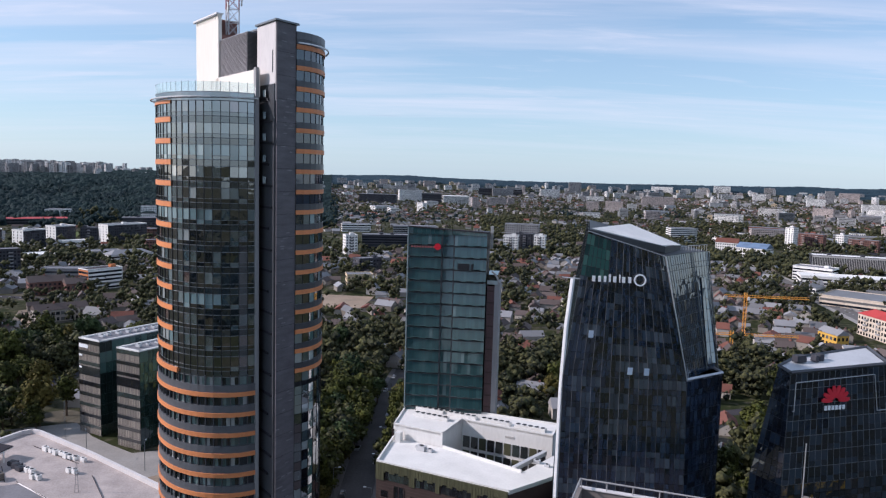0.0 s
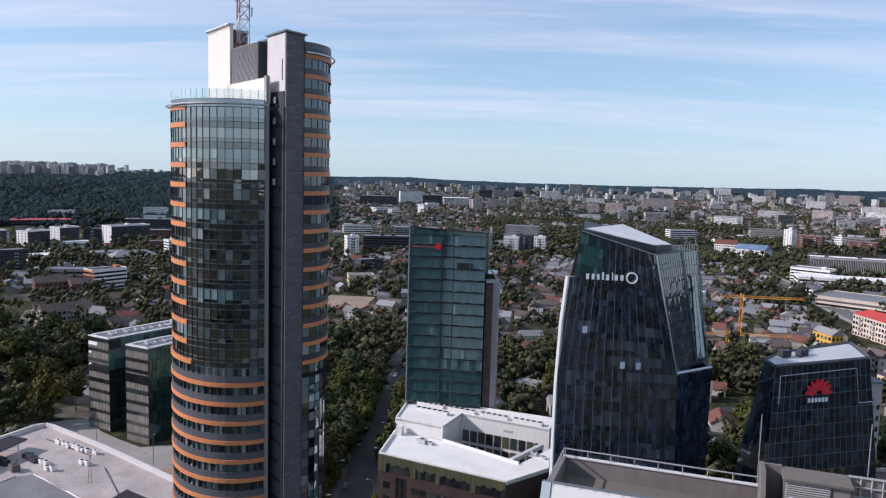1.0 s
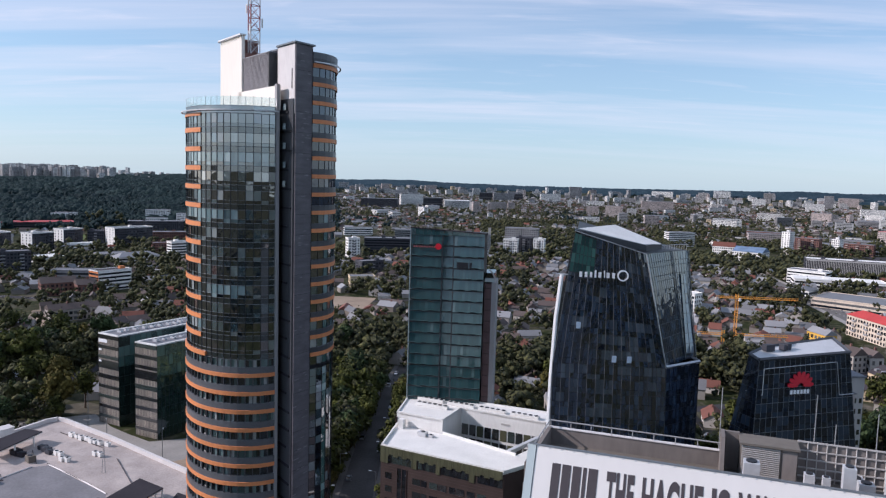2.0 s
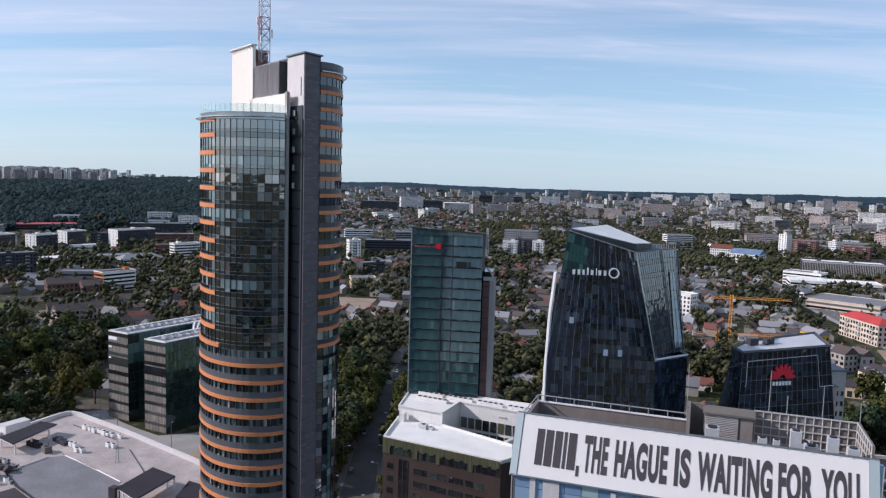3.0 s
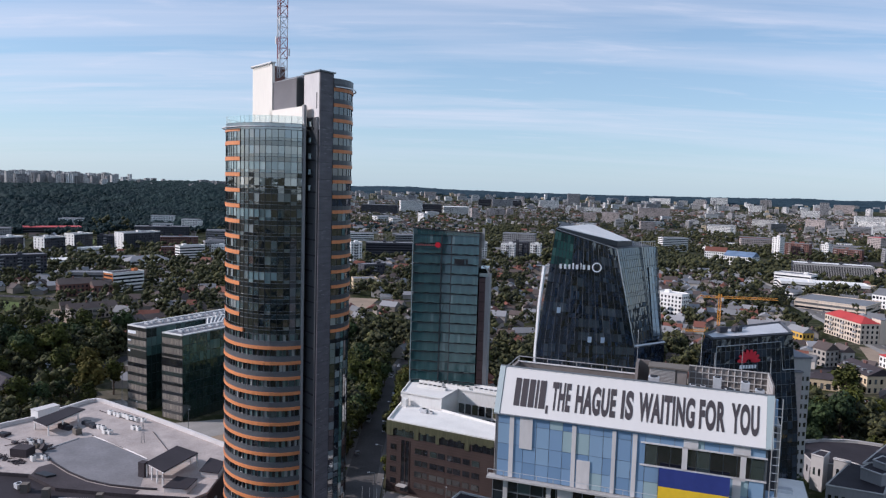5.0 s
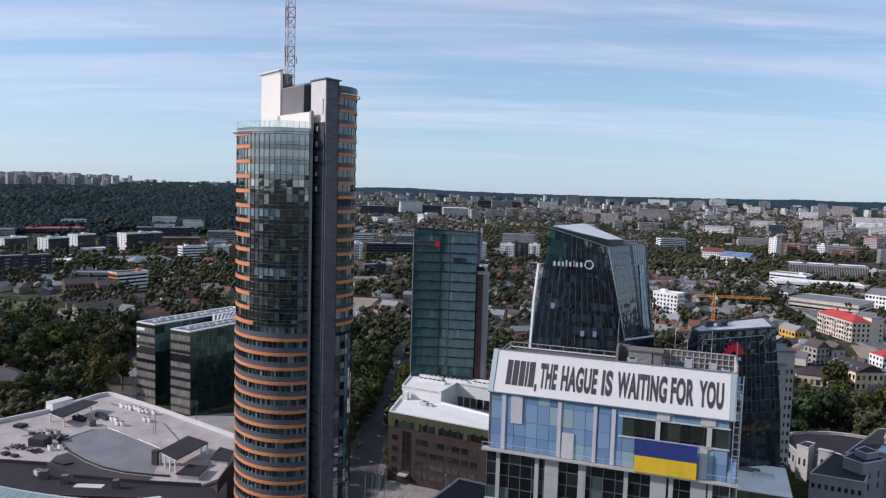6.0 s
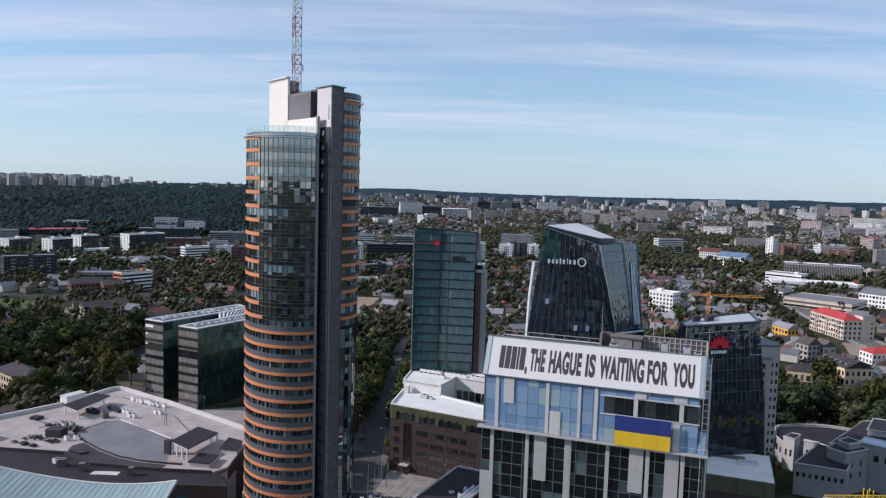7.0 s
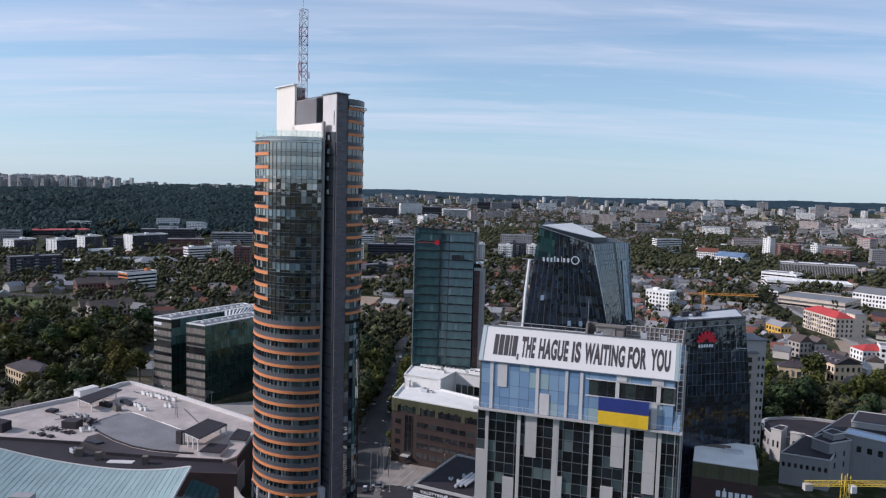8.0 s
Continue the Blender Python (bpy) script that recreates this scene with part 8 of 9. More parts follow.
block("office_strip", 541, 1330, -27, 68, 14, 11.2)
block("slab_white", 615, 1691, -30, 53, 14, 22.2)
block("office_strip", 920, 2178, -33, 67, 30, 25.8)
block("slab_white", 1285, 2263, -44, 76, 16, 28.2)
block("slab_pink", 1047, 2127, -46, 55, 16, 33.5)
block("red_top", 789, 1348, -55, 24, 30, 29.6)
block("office_strip", 383, 786, -43, 39, 22, 17.0)
block("cream_flat", 430, 752, -43, 40, 14, 10.7)
block("slab_pink", 514, 850, -60, 18, 16, 17.0)
block("hall_grey", -350, 780, 53, 48, 18, 15.5)
block("white_box", -435, 760, 59, 27, 24, 10.0)
block("white_box", -467, 891, 52, 30, 12, 11.0)
block("slab_white", -123, 857, 23, 14, 14, 30.7)
block("office_strip", -167, 1232, 15, 48, 16, 15.9)
block("slab_dark", -90, 750, 37, 26, 14, 17.0)
block("cream_flat", -87, 664, 15, 23, 16, 9.9)
block("slab_white", 72, 952, -14, 18, 14, 27.3)
block("slab_white", 110, 961, -16, 14, 14, 27.5)
block("slab_grey", 102, 1132, -13, 51, 20, 30.0)
block("office_dark", -81, 2406, 2, 62, 30, 36.7)
block("slab_white", -160, 2545, 14, 78, 30, 39.9)
block("office_dark", 134, 3378, -2, 69, 40, 36.1)
block("office_dark", 251, 3390, -4, 95, 40, 30.1)
block("slab_pink", 51, 2056, 9, 18, 20, 36.2)
block("slab_pink", 123, 2279, 7, 53, 20, 31.1)
block("slab_pink", -374, 3804, 16, 40, 20, 33.0)
block("slab_pink", -138, 3770, 12, 60, 20, 33.0)
block("slab_white", 1051, 3818, -20, 105, 20, 30.2)
for cx, cy, cr in ((-44, 140, 24), (-3, 236, 18), (44, 182, 30), (84, 165, 26), (110, 180, 20), (22, 46, 22), (5, 205, 36), (-122, 290, 34), (-105, 300, 26), (-115, 180, 62), (-75, 150, 22), (-100, 97, 45), (0, 138, 22), (86, 148, 18), (145, 190, 42), (113, 125, 10)):
    TAKEN.append((cx, cy, cr))


# ---- streets and open ground ----
STREETS = [
    ("main_street", [(-34, 60), (-31, 120), (-29, 160), (-30, 205), (-31, 260), (-29, 320), (-24, 380)], 11.0),
    ("plaza_street", [(-60, 172), (-29, 168), (-5, 166), (40, 150), (70, 128), (110, 105)], 10.0),
    ("east_street", [(285, 330), (294, 420), (302, 484), (315, 565), (326, 646), (340, 740), (350, 830), (356, 960), (350, 1150)], 15.0),
    ("north_street", [(-420, 560), (-300, 545), (-180, 560), (-60, 585), (60, 640), (200, 700), (335, 720)], 9.0),
    ("west_street", [(-230, 250), (-190, 330), (-170, 430), (-180, 560), (-210, 700), (-260, 900), (-330, 1100)], 8.0),
    ("garden_street", [(60, 300), (140, 330), (230, 395), (296, 430)], 7.0),
]
lane_marks = []
for name, pts, w in STREETS:
    level = 0.06 + 0.006 * [q[0] for q in STREETS].index(name)
    strip("road_" + name, pts, w, level, {"east_street": "footway", "main_street": "street_sunlit"}.get(name, "asphalt"), "grey asphalt street")
    if name in ("main_street", "plaza_street", "east_street"):
        wide, look_of = (5.0, "paving") if name == "east_street" else (2.2, "footway")
        strip("pavement_" + name, pts, wide, level + 0.12, look_of, "worn footway with a kerb", w / 2 + wide / 2)
        strip("pavement_" + name + "_b", pts, wide, level + 0.12, look_of, "worn footway with a kerb", -w / 2 - wide / 2)
    n = 0
    for (x0, y0), (x1, y1) in zip(pts, pts[1:]):
        L = math.dist((x0, y0), (x1, y1))
        for k in range(int(L / 9)):
            f0, f1 = k * 9 / L, (k * 9 + 3.5) / L
            TAKEN.append((x0 + (x1 - x0) * f0, y0 + (y1 - y0) * f0, (18 if y0 < 600 else 7) if name == "east_street" else w / 2 + 1.5))
            if n < 40 and y0 < 700 and name in ("east_street", "north_street"):
                lane_marks.append([(x0 + (x1 - x0) * f0, y0 + (y1 - y0) * f0), (x0 + (x1 - x0) * f1, y0 + (y1 - y0) * f1)])
                n += 1

for k in range(16):                      # open verge on the south side of the east street
    TAKEN.append((276 + k * 2.2, 400 + k * 13, 20))

marks = Mesh()
for (x0, y0), (x1, y1) in lane_marks:
    d = Vector((x1 - x0, y1 - y0)).normalized() * 0.13
    marks.prism([(x0 + d.y, y0 - d.x), (x1 + d.y, y1 - d.x), (x1 - d.y, y1 + d.x), (x0 - d.y, y0 + d.x)], 0.1, 0.112)
part("road_marking", marks, M["paint_line"], None, "dashed white lane paint", "structure")


def patch(name, ring, z, mat, label):
    part(name, Mesh().prism(ring, z - 0.1, z), M[mat], None, label, "structure")
    cx, cy = sum(p[0] for p in ring) / len(ring), sum(p[1] for p in ring) / len(ring)
    return cx, cy


patch("paving_plaza", [(-24, 172), (20, 168), (60, 140), (66, 160), (22, 178), (-20, 194)], 0.2, "plaza", "brownish stone-paved square")
bands = Mesh()
for k in range(15):
    x0, y0 = -20 + k * 2.9, 171.2 - k * 0.55
    bands.prism([(x0, y0), (x0 + 0.7, y0 - 0.1), (x0 + 6.2, y0 + 15.4 - k * 0.7), (x0 + 5.5, y0 + 15.6 - k * 0.7)], 0.2, 0.214)
part("paving_bands", bands, M["paving"], None, "pale stone bands across the square", "structure")
patch("paving_tower", [(-62, 110), (-36, 108), (-36, 168), (-60, 170)], 0.24, "asphalt", "dark paved forecourt")
patch("paving_west", [(-175, 240), (-136, 232), (-64, 183), (-50, 204), (-92, 264), (-115, 255), (-126, 262), (-137, 270), (-150, 284), (-176, 272)], 0.14, "paving", "pale paved yard")
patch("ground_building_site", [(-104, 232), (-64, 196), (-56, 212), (-88, 246)], 0.16, "soil", "churned sandy soil of a building site")
patch("ground_bare", [(-125, 548), (-70, 548), (-66, 600), (-120, 605)], 0.14, "soil", "bare sandy ground")
patch("ground_lawn", [(-400, 440), (-306, 470), (-333, 522), (-410, 545)], 0.14, "grass", "rough mown grass")
patch("ground_lawn_far", [(-560, 1010), (-470, 1010), (-470, 1130), (-560, 1130)], 0.5, "grass", "rough mown grass")
patch("ground_yard", [(-274, 438), (-254, 456), (-284, 515), (-302, 500)], 0.16, "soil", "sandy yard beside old houses")
patch("ground_bank", [(256, 398), (272, 396), (294, 455), (280, 460)], 0.18, "soil", "bare sandy bank beside the street")
patch("paving_carpark", [(350, 560), (410, 570), (400, 600), (348, 600)], 0.14, "asphalt", "asphalt car park")
patch("paving_carpark_far", [(610, 1000), (720, 1000), (720, 1110), (610, 1110)], 0.5, "asphalt", "asphalt car park")
patch("paving_yard", [(16, 240), (60, 205), (70, 225), (26, 262)], 0.12, "asphalt", "dark asphalt yard")
patch("paving_south", [(-30, 60), (130, 60), (130, 130), (60, 140), (-20, 166)], 0.27, "asphalt", "dark asphalt yard between the offices")
for cx, cy, cr in ((-97, 576, 30), (-350, 500, 44), (-278, 478, 24), (-282, 585, 15), (-268, 604, 13), (276, 425, 14), (380, 580, 36), (665, 1055, 60), (5, 172, 26), (45, 158, 20), (-48, 140, 30), (-110, 240, 30), (-140, 258, 22), (-80, 225, 26), (45, 232, 22), (20, 110, 40), (80, 100, 40), (60, 130, 20), (-515, 1070, 50)):
    TAKEN.append((cx, cy, cr))


# ---- old timber and brick houses ----
def cottage(x, y, deg, w, d, h, tile):
    T = thing("cottage", x, y, land(x, y) - 0.2, deg, {"roof_tin": "old house with a grey tin gabled roof", "roof_tile": "small house with a red tiled roof", "roof_rust": "old house with a brown sheet roof"}[tile], "house", "old houses")
    a, b, e = w / 2, d / 2, h * 0.58
    me = Mesh().box(-a, a, -b, b, 0, e)
    me.poly([(-a, -b, e), (-a, b, e), (-a, 0, h - 0.25)])
    me.poly([(a, -b, e), (a, b, e), (a, 0, h - 0.25)])
    part("wall", me, M["wall_mix"], T)
    o = 0.45
    roof = Mesh()
    for s in (-1, 1):
        roof.hexa([(-a - o, s * (b + o), e - 0.35), (a + o, s * (b + o), e - 0.35), (a + o, 0, h), (-a - o, 0, h)], [(-a - o, s * (b + o), e - 0.2), (a + o, s * (b + o), e - 0.2), (a + o, 0, h + 0.15), (-a - o, 0, h + 0.15)])
    roof_part = part("roof", roof, M[tile], T)
    if y < 600:
        part("chimney", Mesh().box(a * 0.3, a * 0.3 + 0.8, -0.4, 0.4, e, h + 1.0), M["wall_brick"], roof_part)
    for i in range(max(2, int(w / 3.2)) if y < 330 else 0):
        px = -a + (i + 0.5) * w / max(2, int(w / 3.2))
        part("window", Mesh().box(px - 0.5, px + 0.5, -b - 0.06, -b + 0.05, 1.2, 2.7), M["far_window"], T)
    TAKEN.append((x, y, 0.45 * math.hypot(w, d)))


rng = random.Random(21)
made = 0
tries = 0
while made < 290 and tries < 20000:
    tries += 1
    r = 240 + 680 * math.sqrt(rng.random())
    az = rng.uniform(-36, 33)
    x, y = r * math.sin(radians(az)), r * math.cos(radians(az)) - 30
    dens = 0.95 if az > 2 else (0.3 if az < -14 else 0.5)
    if rng.random() > dens or not clear(x, y, 6.5):
        continue
    cottage(x, y, rng.choice((0, 90)) + rng.gauss(-18 + 20 * noise.noise((x / 200, y / 200, 2)), 7), rng.uniform(9, 15), rng.uniform(7.5, 10), rng.uniform(6, 9.5), rng.choice(("roof_tin", "roof_tin", "roof_tin", "roof_rust", "roof_rust", "roof_tile")))
    made += 1


def far_town():
    """Small houses too far off to tell apart one by one: one sheet of real little houses."""
    rng = random.Random(33)
    groups = {"roof_tin": Mesh(), "roof_tile": Mesh(), "roof_rust": Mesh()}
    walls = Mesh()
    count = 0
    for _ in range(60000):
        if count > 5000:
            break
        r = 850 + 2750 * math.sqrt(rng.random()) if count > 820 else 330 + 640 * math.sqrt(rng.random())
        az = rng.uniform(-34, 34)
        if az < -12.5 and r > 1350:
            continue
        x, y = r * math.sin(radians(az)), r * math.cos(radians(az)) - 40
        d0 = noise.noise((x / 330, y / 330, 9)) + 0.25
        if az > 12 and 900 < r < 1700:
            d0 -= 0.2
        if r < 1000:
            d0 = 0.5 if az > -3 else 0.1
        if rng.random() > 0.35 + 1.3 * d0 or not clear(x, y, 4.5):
            continue
        z = land(x, y)
        w, d, h = rng.uniform(6, 15), rng.uniform(6, 10), rng.uniform(4, 9)
        TAKEN.append((x, y, 3.0))
        deg = rng.choice((0, 90)) + rng.gauss(0, 12) - az
        walls.turned(x, y, w, d, z - 1, z + h * 0.6, deg)
        c, s = math.cos(radians(deg)), math.sin(radians(deg))
        def P(u, v, q):
            return (x + u * c - v * s, y + u * s + v * c, z + q)
        a, b, o = w / 2 + 0.4, d / 2 + 0.4, h * 0.6 - 0.2
        g = groups[rng.choice(("roof_tin", "roof_tin", "roof_tin", "roof_tin", "roof_rust", "roof_rust", "roof_rust", "roof_rust", "roof_tile"))]
        i = len(g.v)
        g.v += [P(-a, -b, o), P(a, -b, o), P(a, b, o), P(-a, b, o), P(-a, 0, h), P(a, 0, h)]
        g.f += [(i, i + 1, i + 5, i + 4), (i + 2, i + 3, i + 4, i + 5), (i + 1, i + 2, i + 5), (i + 3, i, i + 4)]
        count += 1
    T = thing("far_houses", 0, 1500, 0, 0, "carpet of small far houses with grey and red roofs", "houses", kind="stuff")
    for name, g in (("far_walls", walls), *((("far_" + k), v) for k, v in groups.items())):
        g.v = [(x, y - 1500, z) for x, y, z in g.v]
        part(name, g, M["wall_mix"] if name == "far_walls" else M[name[4:]], T, "", "stuff")


far_town()


def far_blocks():
    """Blocks of flats and offices between one and two kilometres off, and the carpet of them beyond."""
    rng = random.Random(5)
    protos = {}
    made = 0
    sizes = {"slab_white": (26, 13, 14, 13, 7), "slab_grey": (24, 14, 15, 12, 7), "slab_pink": (34, 13, 14, 0, 7), "office_strip": (45, 20, 16, 0, 5), "long_grey": (70, 24, 11, 0, 3), "white_box": (70, 40, 12, 0, 2), "red_gable": (26, 13, 13, 0, 2)}
    tint = {"slab_white": "wall_white", "slab_grey": "wall_grey", "slab_pink": "wall_pink", "office_strip": "wall_white", "long_grey": "wall_grey", "white_box": "wall_white", "red_gable": "wall_cream"}
    walls = {k: Mesh() for k in ("wall_white", "wall_grey", "wall_pink", "wall_cream")}
    roofs, bands = Mesh(), Mesh()

    def flats(x, y, z, deg, w, d, h, wall):
        walls[wall].turned(x, y, w, d, z - 3, z + h, deg)
        roofs.turned(x, y, w + 0.6, d + 0.6, z + h, z + h + 0.6, deg)
        if w > 20 and h > 12:
            walls[wall].turned(x, y, 5, 4, z + h + 0.6, z + h + 3, deg)
        n = max(2, int(h / 3.3))
        for k in range(n):
            za = z + 1.2 + k * (h - 1.0) / n
            bands.turned(x, y, w * 0.86, d + 0.3, za, za + 1.1, deg)
            bands.turned(x, y, w + 0.3, d * 0.5, za, za + 1.1, deg)

    for _ in range(9000):
        if made >= 300:
            break
        r = 1150 + 2900 * math.sqrt(rng.random())
        az = rng.uniform(-12, 34)
        if az < 10 and rng.random() < 0.4:
            continue
        x, y = r * math.sin(radians(az)), r * math.cos(radians(az)) - 40
        if noise.noise((x / 420, y / 420, 3)) < -0.12 and rng.random() < 0.8:
            continue
        if not clear(x, y, 26):
            continue
        k = rng.choice(("slab_white", "slab_white", "slab_white", "slab_white", "slab_white", "slab_grey", "slab_pink", "office_strip", "long_grey", "white_box", "red_gable"))
        v = rng.randrange(3)
        w0, d, h0, dw, dh = sizes[k]
        w, h = w0 + dw * v, h0 + dh * v
        deg = rng.choice((0, 90)) + rng.gauss(8, 9) - az
        if r > 1850:
            flats(x, y, land(x, y), deg, w * rng.uniform(0.5, 1.1), d * 0.9, h * rng.uniform(0.6, 1.15), tint[k])
            TAKEN.append((x, y, 24))
        elif (k, v) not in protos:
            protos[(k, v)] = block(k, x, y, deg, w, d, h)
        else:
            copy_thing(protos[(k, v)], pose(x, y, land(x, y) - 3.0, 0, 0, deg))
            TAKEN.append((x, y, 24))
        made += 1
    # tower estates on the north-west ridge
    for i in range(270):
        az = rng.uniform(-37, -25.5) + 3 * rng.random() ** 3 if i < 230 else rng.uniform(-24, -12)
        r = rng.uniform(3250, 4450)
        x, y = r * math.sin(radians(az)), r * math.cos(radians(az)) - 40
        h = rng.choice((32, 38, 44, 50, 56, 60)) if i < 230 else rng.choice((20, 26, 30, 36))
        flats(x, y, land(x, y), -az + rng.uniform(25, 55), rng.choice((16, 22, 30, 46)), 14, h - 8, rng.choice(("wall_grey", "wall_white", "wall_white")))
    T = thing("far_flats", 0, 2800, 0, 0, "carpet of far white and grey blocks of flats", "apartment blocks", kind="stuff")
    for name, g, mat in [("far_" + k, g, k) for k, g in walls.items()] + [("far_flat_roofs", roofs, "roof_grey"), ("far_window_bands", bands, "far_window")]:
        g.v = [(x, y - 2800, z) for x, y, z in g.v]
        part(name, g, M["wall_far" if mat == "wall_white" else mat], T, "", "stuff")


far_blocks()


# ---- trees ----
def tree_proto(seed, height, spread, slim, mat):
    """One tree: tapered trunk with limbs, and a crown of many small leaf sprays with gaps."""
    rng = random.Random(seed)
    T = thing("tree", 0, -900 - seed * 20, 0, 0, "broad leafy green tree" if slim < 1.2 else "tall slim leafy tree", "tree", "trees")
    trunk = Mesh()
    h0 = height * 0.42
    ring = lambda z, r, dx=0, dy=0: [(dx + r * math.cos(k * math.pi / 3), dy + r * math.sin(k * math.pi / 3), z) for k in range(6)]
    trunk.hexa(ring(-0.3, 0.3 * height / 12), ring(h0, 0.17 * height / 12, 0.1, 0.1))
    lobes = []
    for k in range(9):
        a = 2 * math.pi * k / 9 + rng.uniform(-0.4, 0.4)
        rr = spread * rng.uniform(0.28, 0.62)
        z = height * rng.uniform(0.40, 0.80)
        p = Vector((rr * math.cos(a), rr * math.sin(a), z))
        lobes.append((p, spread * rng.uniform(0.30, 0.46)))
        trunk.bar((0.05, 0.05, h0 * rng.uniform(0.55, 0.95)), p, 0.07 * height / 12, 4)
    lobes.append((Vector((0, 0, height * 0.82)), spread * 0.42))
    lobes.append((Vector((0.2, 0, height * 0.58)), spread * 0.5))
    part("trunk", trunk, M["bark"], T)
    crown = Mesh()
    for p, r in lobes:
        for _ in range(5):                      # inner mass, unevenly shaped
            c = p + Vector((rng.gauss(0, r * 0.25), rng.gauss(0, r * 0.25), rng.gauss(0, r * 0.25)))
            blob(crown, c, r * 0.52, rng)
        for _ in range(64):
            v = Vector((rng.gauss(0, 1), rng.gauss(0, 1), rng.gauss(0.15, 1))).normalized() * r * rng.uniform(0.72, 1.12)
            v.z *= slim
            spray(crown, p + v, rng.uniform(0.32, 0.70) * height / 12, rng, v)
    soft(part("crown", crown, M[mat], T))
    return T


def soft(ob):
    ob.data.polygons.foreach_set("use_smooth", [True] * len(ob.data.polygons))


def blob(me, c, r, rng, flat=0.9):
    i = len(me.v)
    for ax in ((1, 0, 0), (-1, 0, 0), (0, 1, 0), (0, -1, 0), (0, 0, 1), (0, 0, -1)):
        s = r * rng.uniform(0.75, 1.2)
        me.v.append((c[0] + ax[0] * s + rng.uniform(-0.2, 0.2) * r, c[1] + ax[1] * s + rng.uniform(-0.2, 0.2) * r, c[2] + ax[2] * s * flat))
    for a, b, d in ((0, 2, 4), (2, 1, 4), (1, 3, 4), (3, 0, 4), (2, 0, 5), (1, 2, 5), (3, 1, 5), (0, 3, 5)):
        me.f.append((i + a, i + b, i + d))


def spray(me, c, s, rng, out):
    """A small bent spray of leaves, spread roughly square to the way out of the crown."""
    o = (out.normalized() + Vector((rng.gauss(0, 0.35), rng.gauss(0, 0.35), rng.gauss(0.15, 0.35)))).normalized()
    u = o.cross(Vector((rng.gauss(0, 1), rng.gauss(0, 1), rng.gauss(0, 1)))).normalized() * s
    w = o.cross(u).normalized() * s * 0.7
    n = o * s * 0.3
    i = len(me.v)
    me.v += [tuple(c - u), tuple(c + w * 0.9 + n), tuple(c + u), tuple(c - w + n)]
    me.f += [(i, i + 1, i + 2), (i, i + 2, i + 3)]


def plant_trees():
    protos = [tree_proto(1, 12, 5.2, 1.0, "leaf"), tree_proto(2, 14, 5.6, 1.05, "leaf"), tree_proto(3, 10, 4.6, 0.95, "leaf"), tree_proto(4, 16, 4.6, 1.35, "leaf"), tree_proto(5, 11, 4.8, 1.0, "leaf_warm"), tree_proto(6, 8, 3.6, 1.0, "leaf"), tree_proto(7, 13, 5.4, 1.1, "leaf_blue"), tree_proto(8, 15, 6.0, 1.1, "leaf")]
    rng = random.Random(77)
    first = set()
    count = 0
    far = []

    def put(x, y, big=1.0):
        nonlocal count
        k = rng.choice((0, 1, 2, 0, 1, 3, 4, 5, 6, 6, 7, 7))
        s = rng.choice((rng.uniform(0.55, 0.85), rng.uniform(0.8, 1.15), rng.uniform(0.95, 1.3))) * big
        if count < 290:
            m = pose(x, y, land(x, y), 0, 0, rng.uniform(0, 360))
            if k not in first:
                first.add(k)
                ob = protos[k]
            else:
                ob = copy_thing(protos[k], m)
            ob.matrix_basis = m @ Matrix.Diagonal((s, s, s * rng.uniform(0.9, 1.15), 1))
            count += 1
        else:
            far.append((x, y, s))

    for x, y, big in ((-267, 416, 1.75), (-262, 423, 1.5), (-273, 423, 1.6), (-283, 418, 1.2)):
        put(x, y, big)
    for x, y in ((-676, 1323), (-668, 1316), (-655, 1309), (-645, 1318), (-660, 1330), (-622, 1322), (-612, 1330)):
        far.append((x, y, rng.uniform(1.9, 2.6)))
    # planted rows along the main street and the close woods round the offices
    for k in range(19):
        y = 172 + k * 9.0
        put(-39.5 + rng.uniform(-1, 1), y, 1.05)
        put(-45.5 + rng.uniform(-2, 2), y + 4, 1.1)
        if y > 215:
            put(-52.5 + rng.uniform(-3, 3), y + 2, 1.05)
    for x, y in ((-38.5, 246), (-36.5, 256), (-36.0, 266), (-35.8, 277), (-35.6, 288), (-35.8, 300), (-36.0, 311), (-33.5, 322)):
        put(x, y, 0.95)
    for k in range(8):
        put(-22.5 + rng.uniform(-0.8, 0.8), 244 + k * 11, 0.8)
    for x, y in ((118, 196), (114, 204), (110, 187), (121, 211), (104, 196), (-60.5, 212), (66, 200), (70, 190), (68, 212), (64, 206), (20, 246), (-20.5, 205), (-19.6, 213),
                 (60, 222), (67, 228), (74, 221), (72, 238), (62, 240), (80, 232), (84, 244), (56, 252), (68, 252), (78, 256), (90, 258), (92, 234)):
        put(x, y, 0.95)
    for circle in ((-214, 262, 13), (-214, 252, 15), (-197, 260, 14), (-228, 258, 14), (212, 331, 13), (222, 328, 12), (200, 333, 10), (236, 336, 9), (250, 384, 10)):
        TAKEN.append(circle)
    # the dark gardens west of the smoked-glass offices
    made = tries = 0
    while made < 74 and tries < 4000:
        tries += 1
        x, y = rng.uniform(-275, -140), rng.uniform(232, 400)
        if x < -0.80 * (y + 60) or not clear(x, y, 1.2) or (x > -158 and y < 300):
            continue
        put(x, y, rng.uniform(1.1, 1.6))
        TAKEN.append((x, y, 3.2))
        made += 1
    # tall garden trees behind the civic building
    made = tries = 0
    while made < 60 and tries < 4000:
        tries += 1
        x, y = rng.uniform(112, 235), rng.uniform(222, 306)
        if not clear(x, y, 1.5):
            continue
        put(x, y, rng.uniform(0.9, 1.25))
        TAKEN.append((x, y, 3.2))
        made += 1
    tries = 0
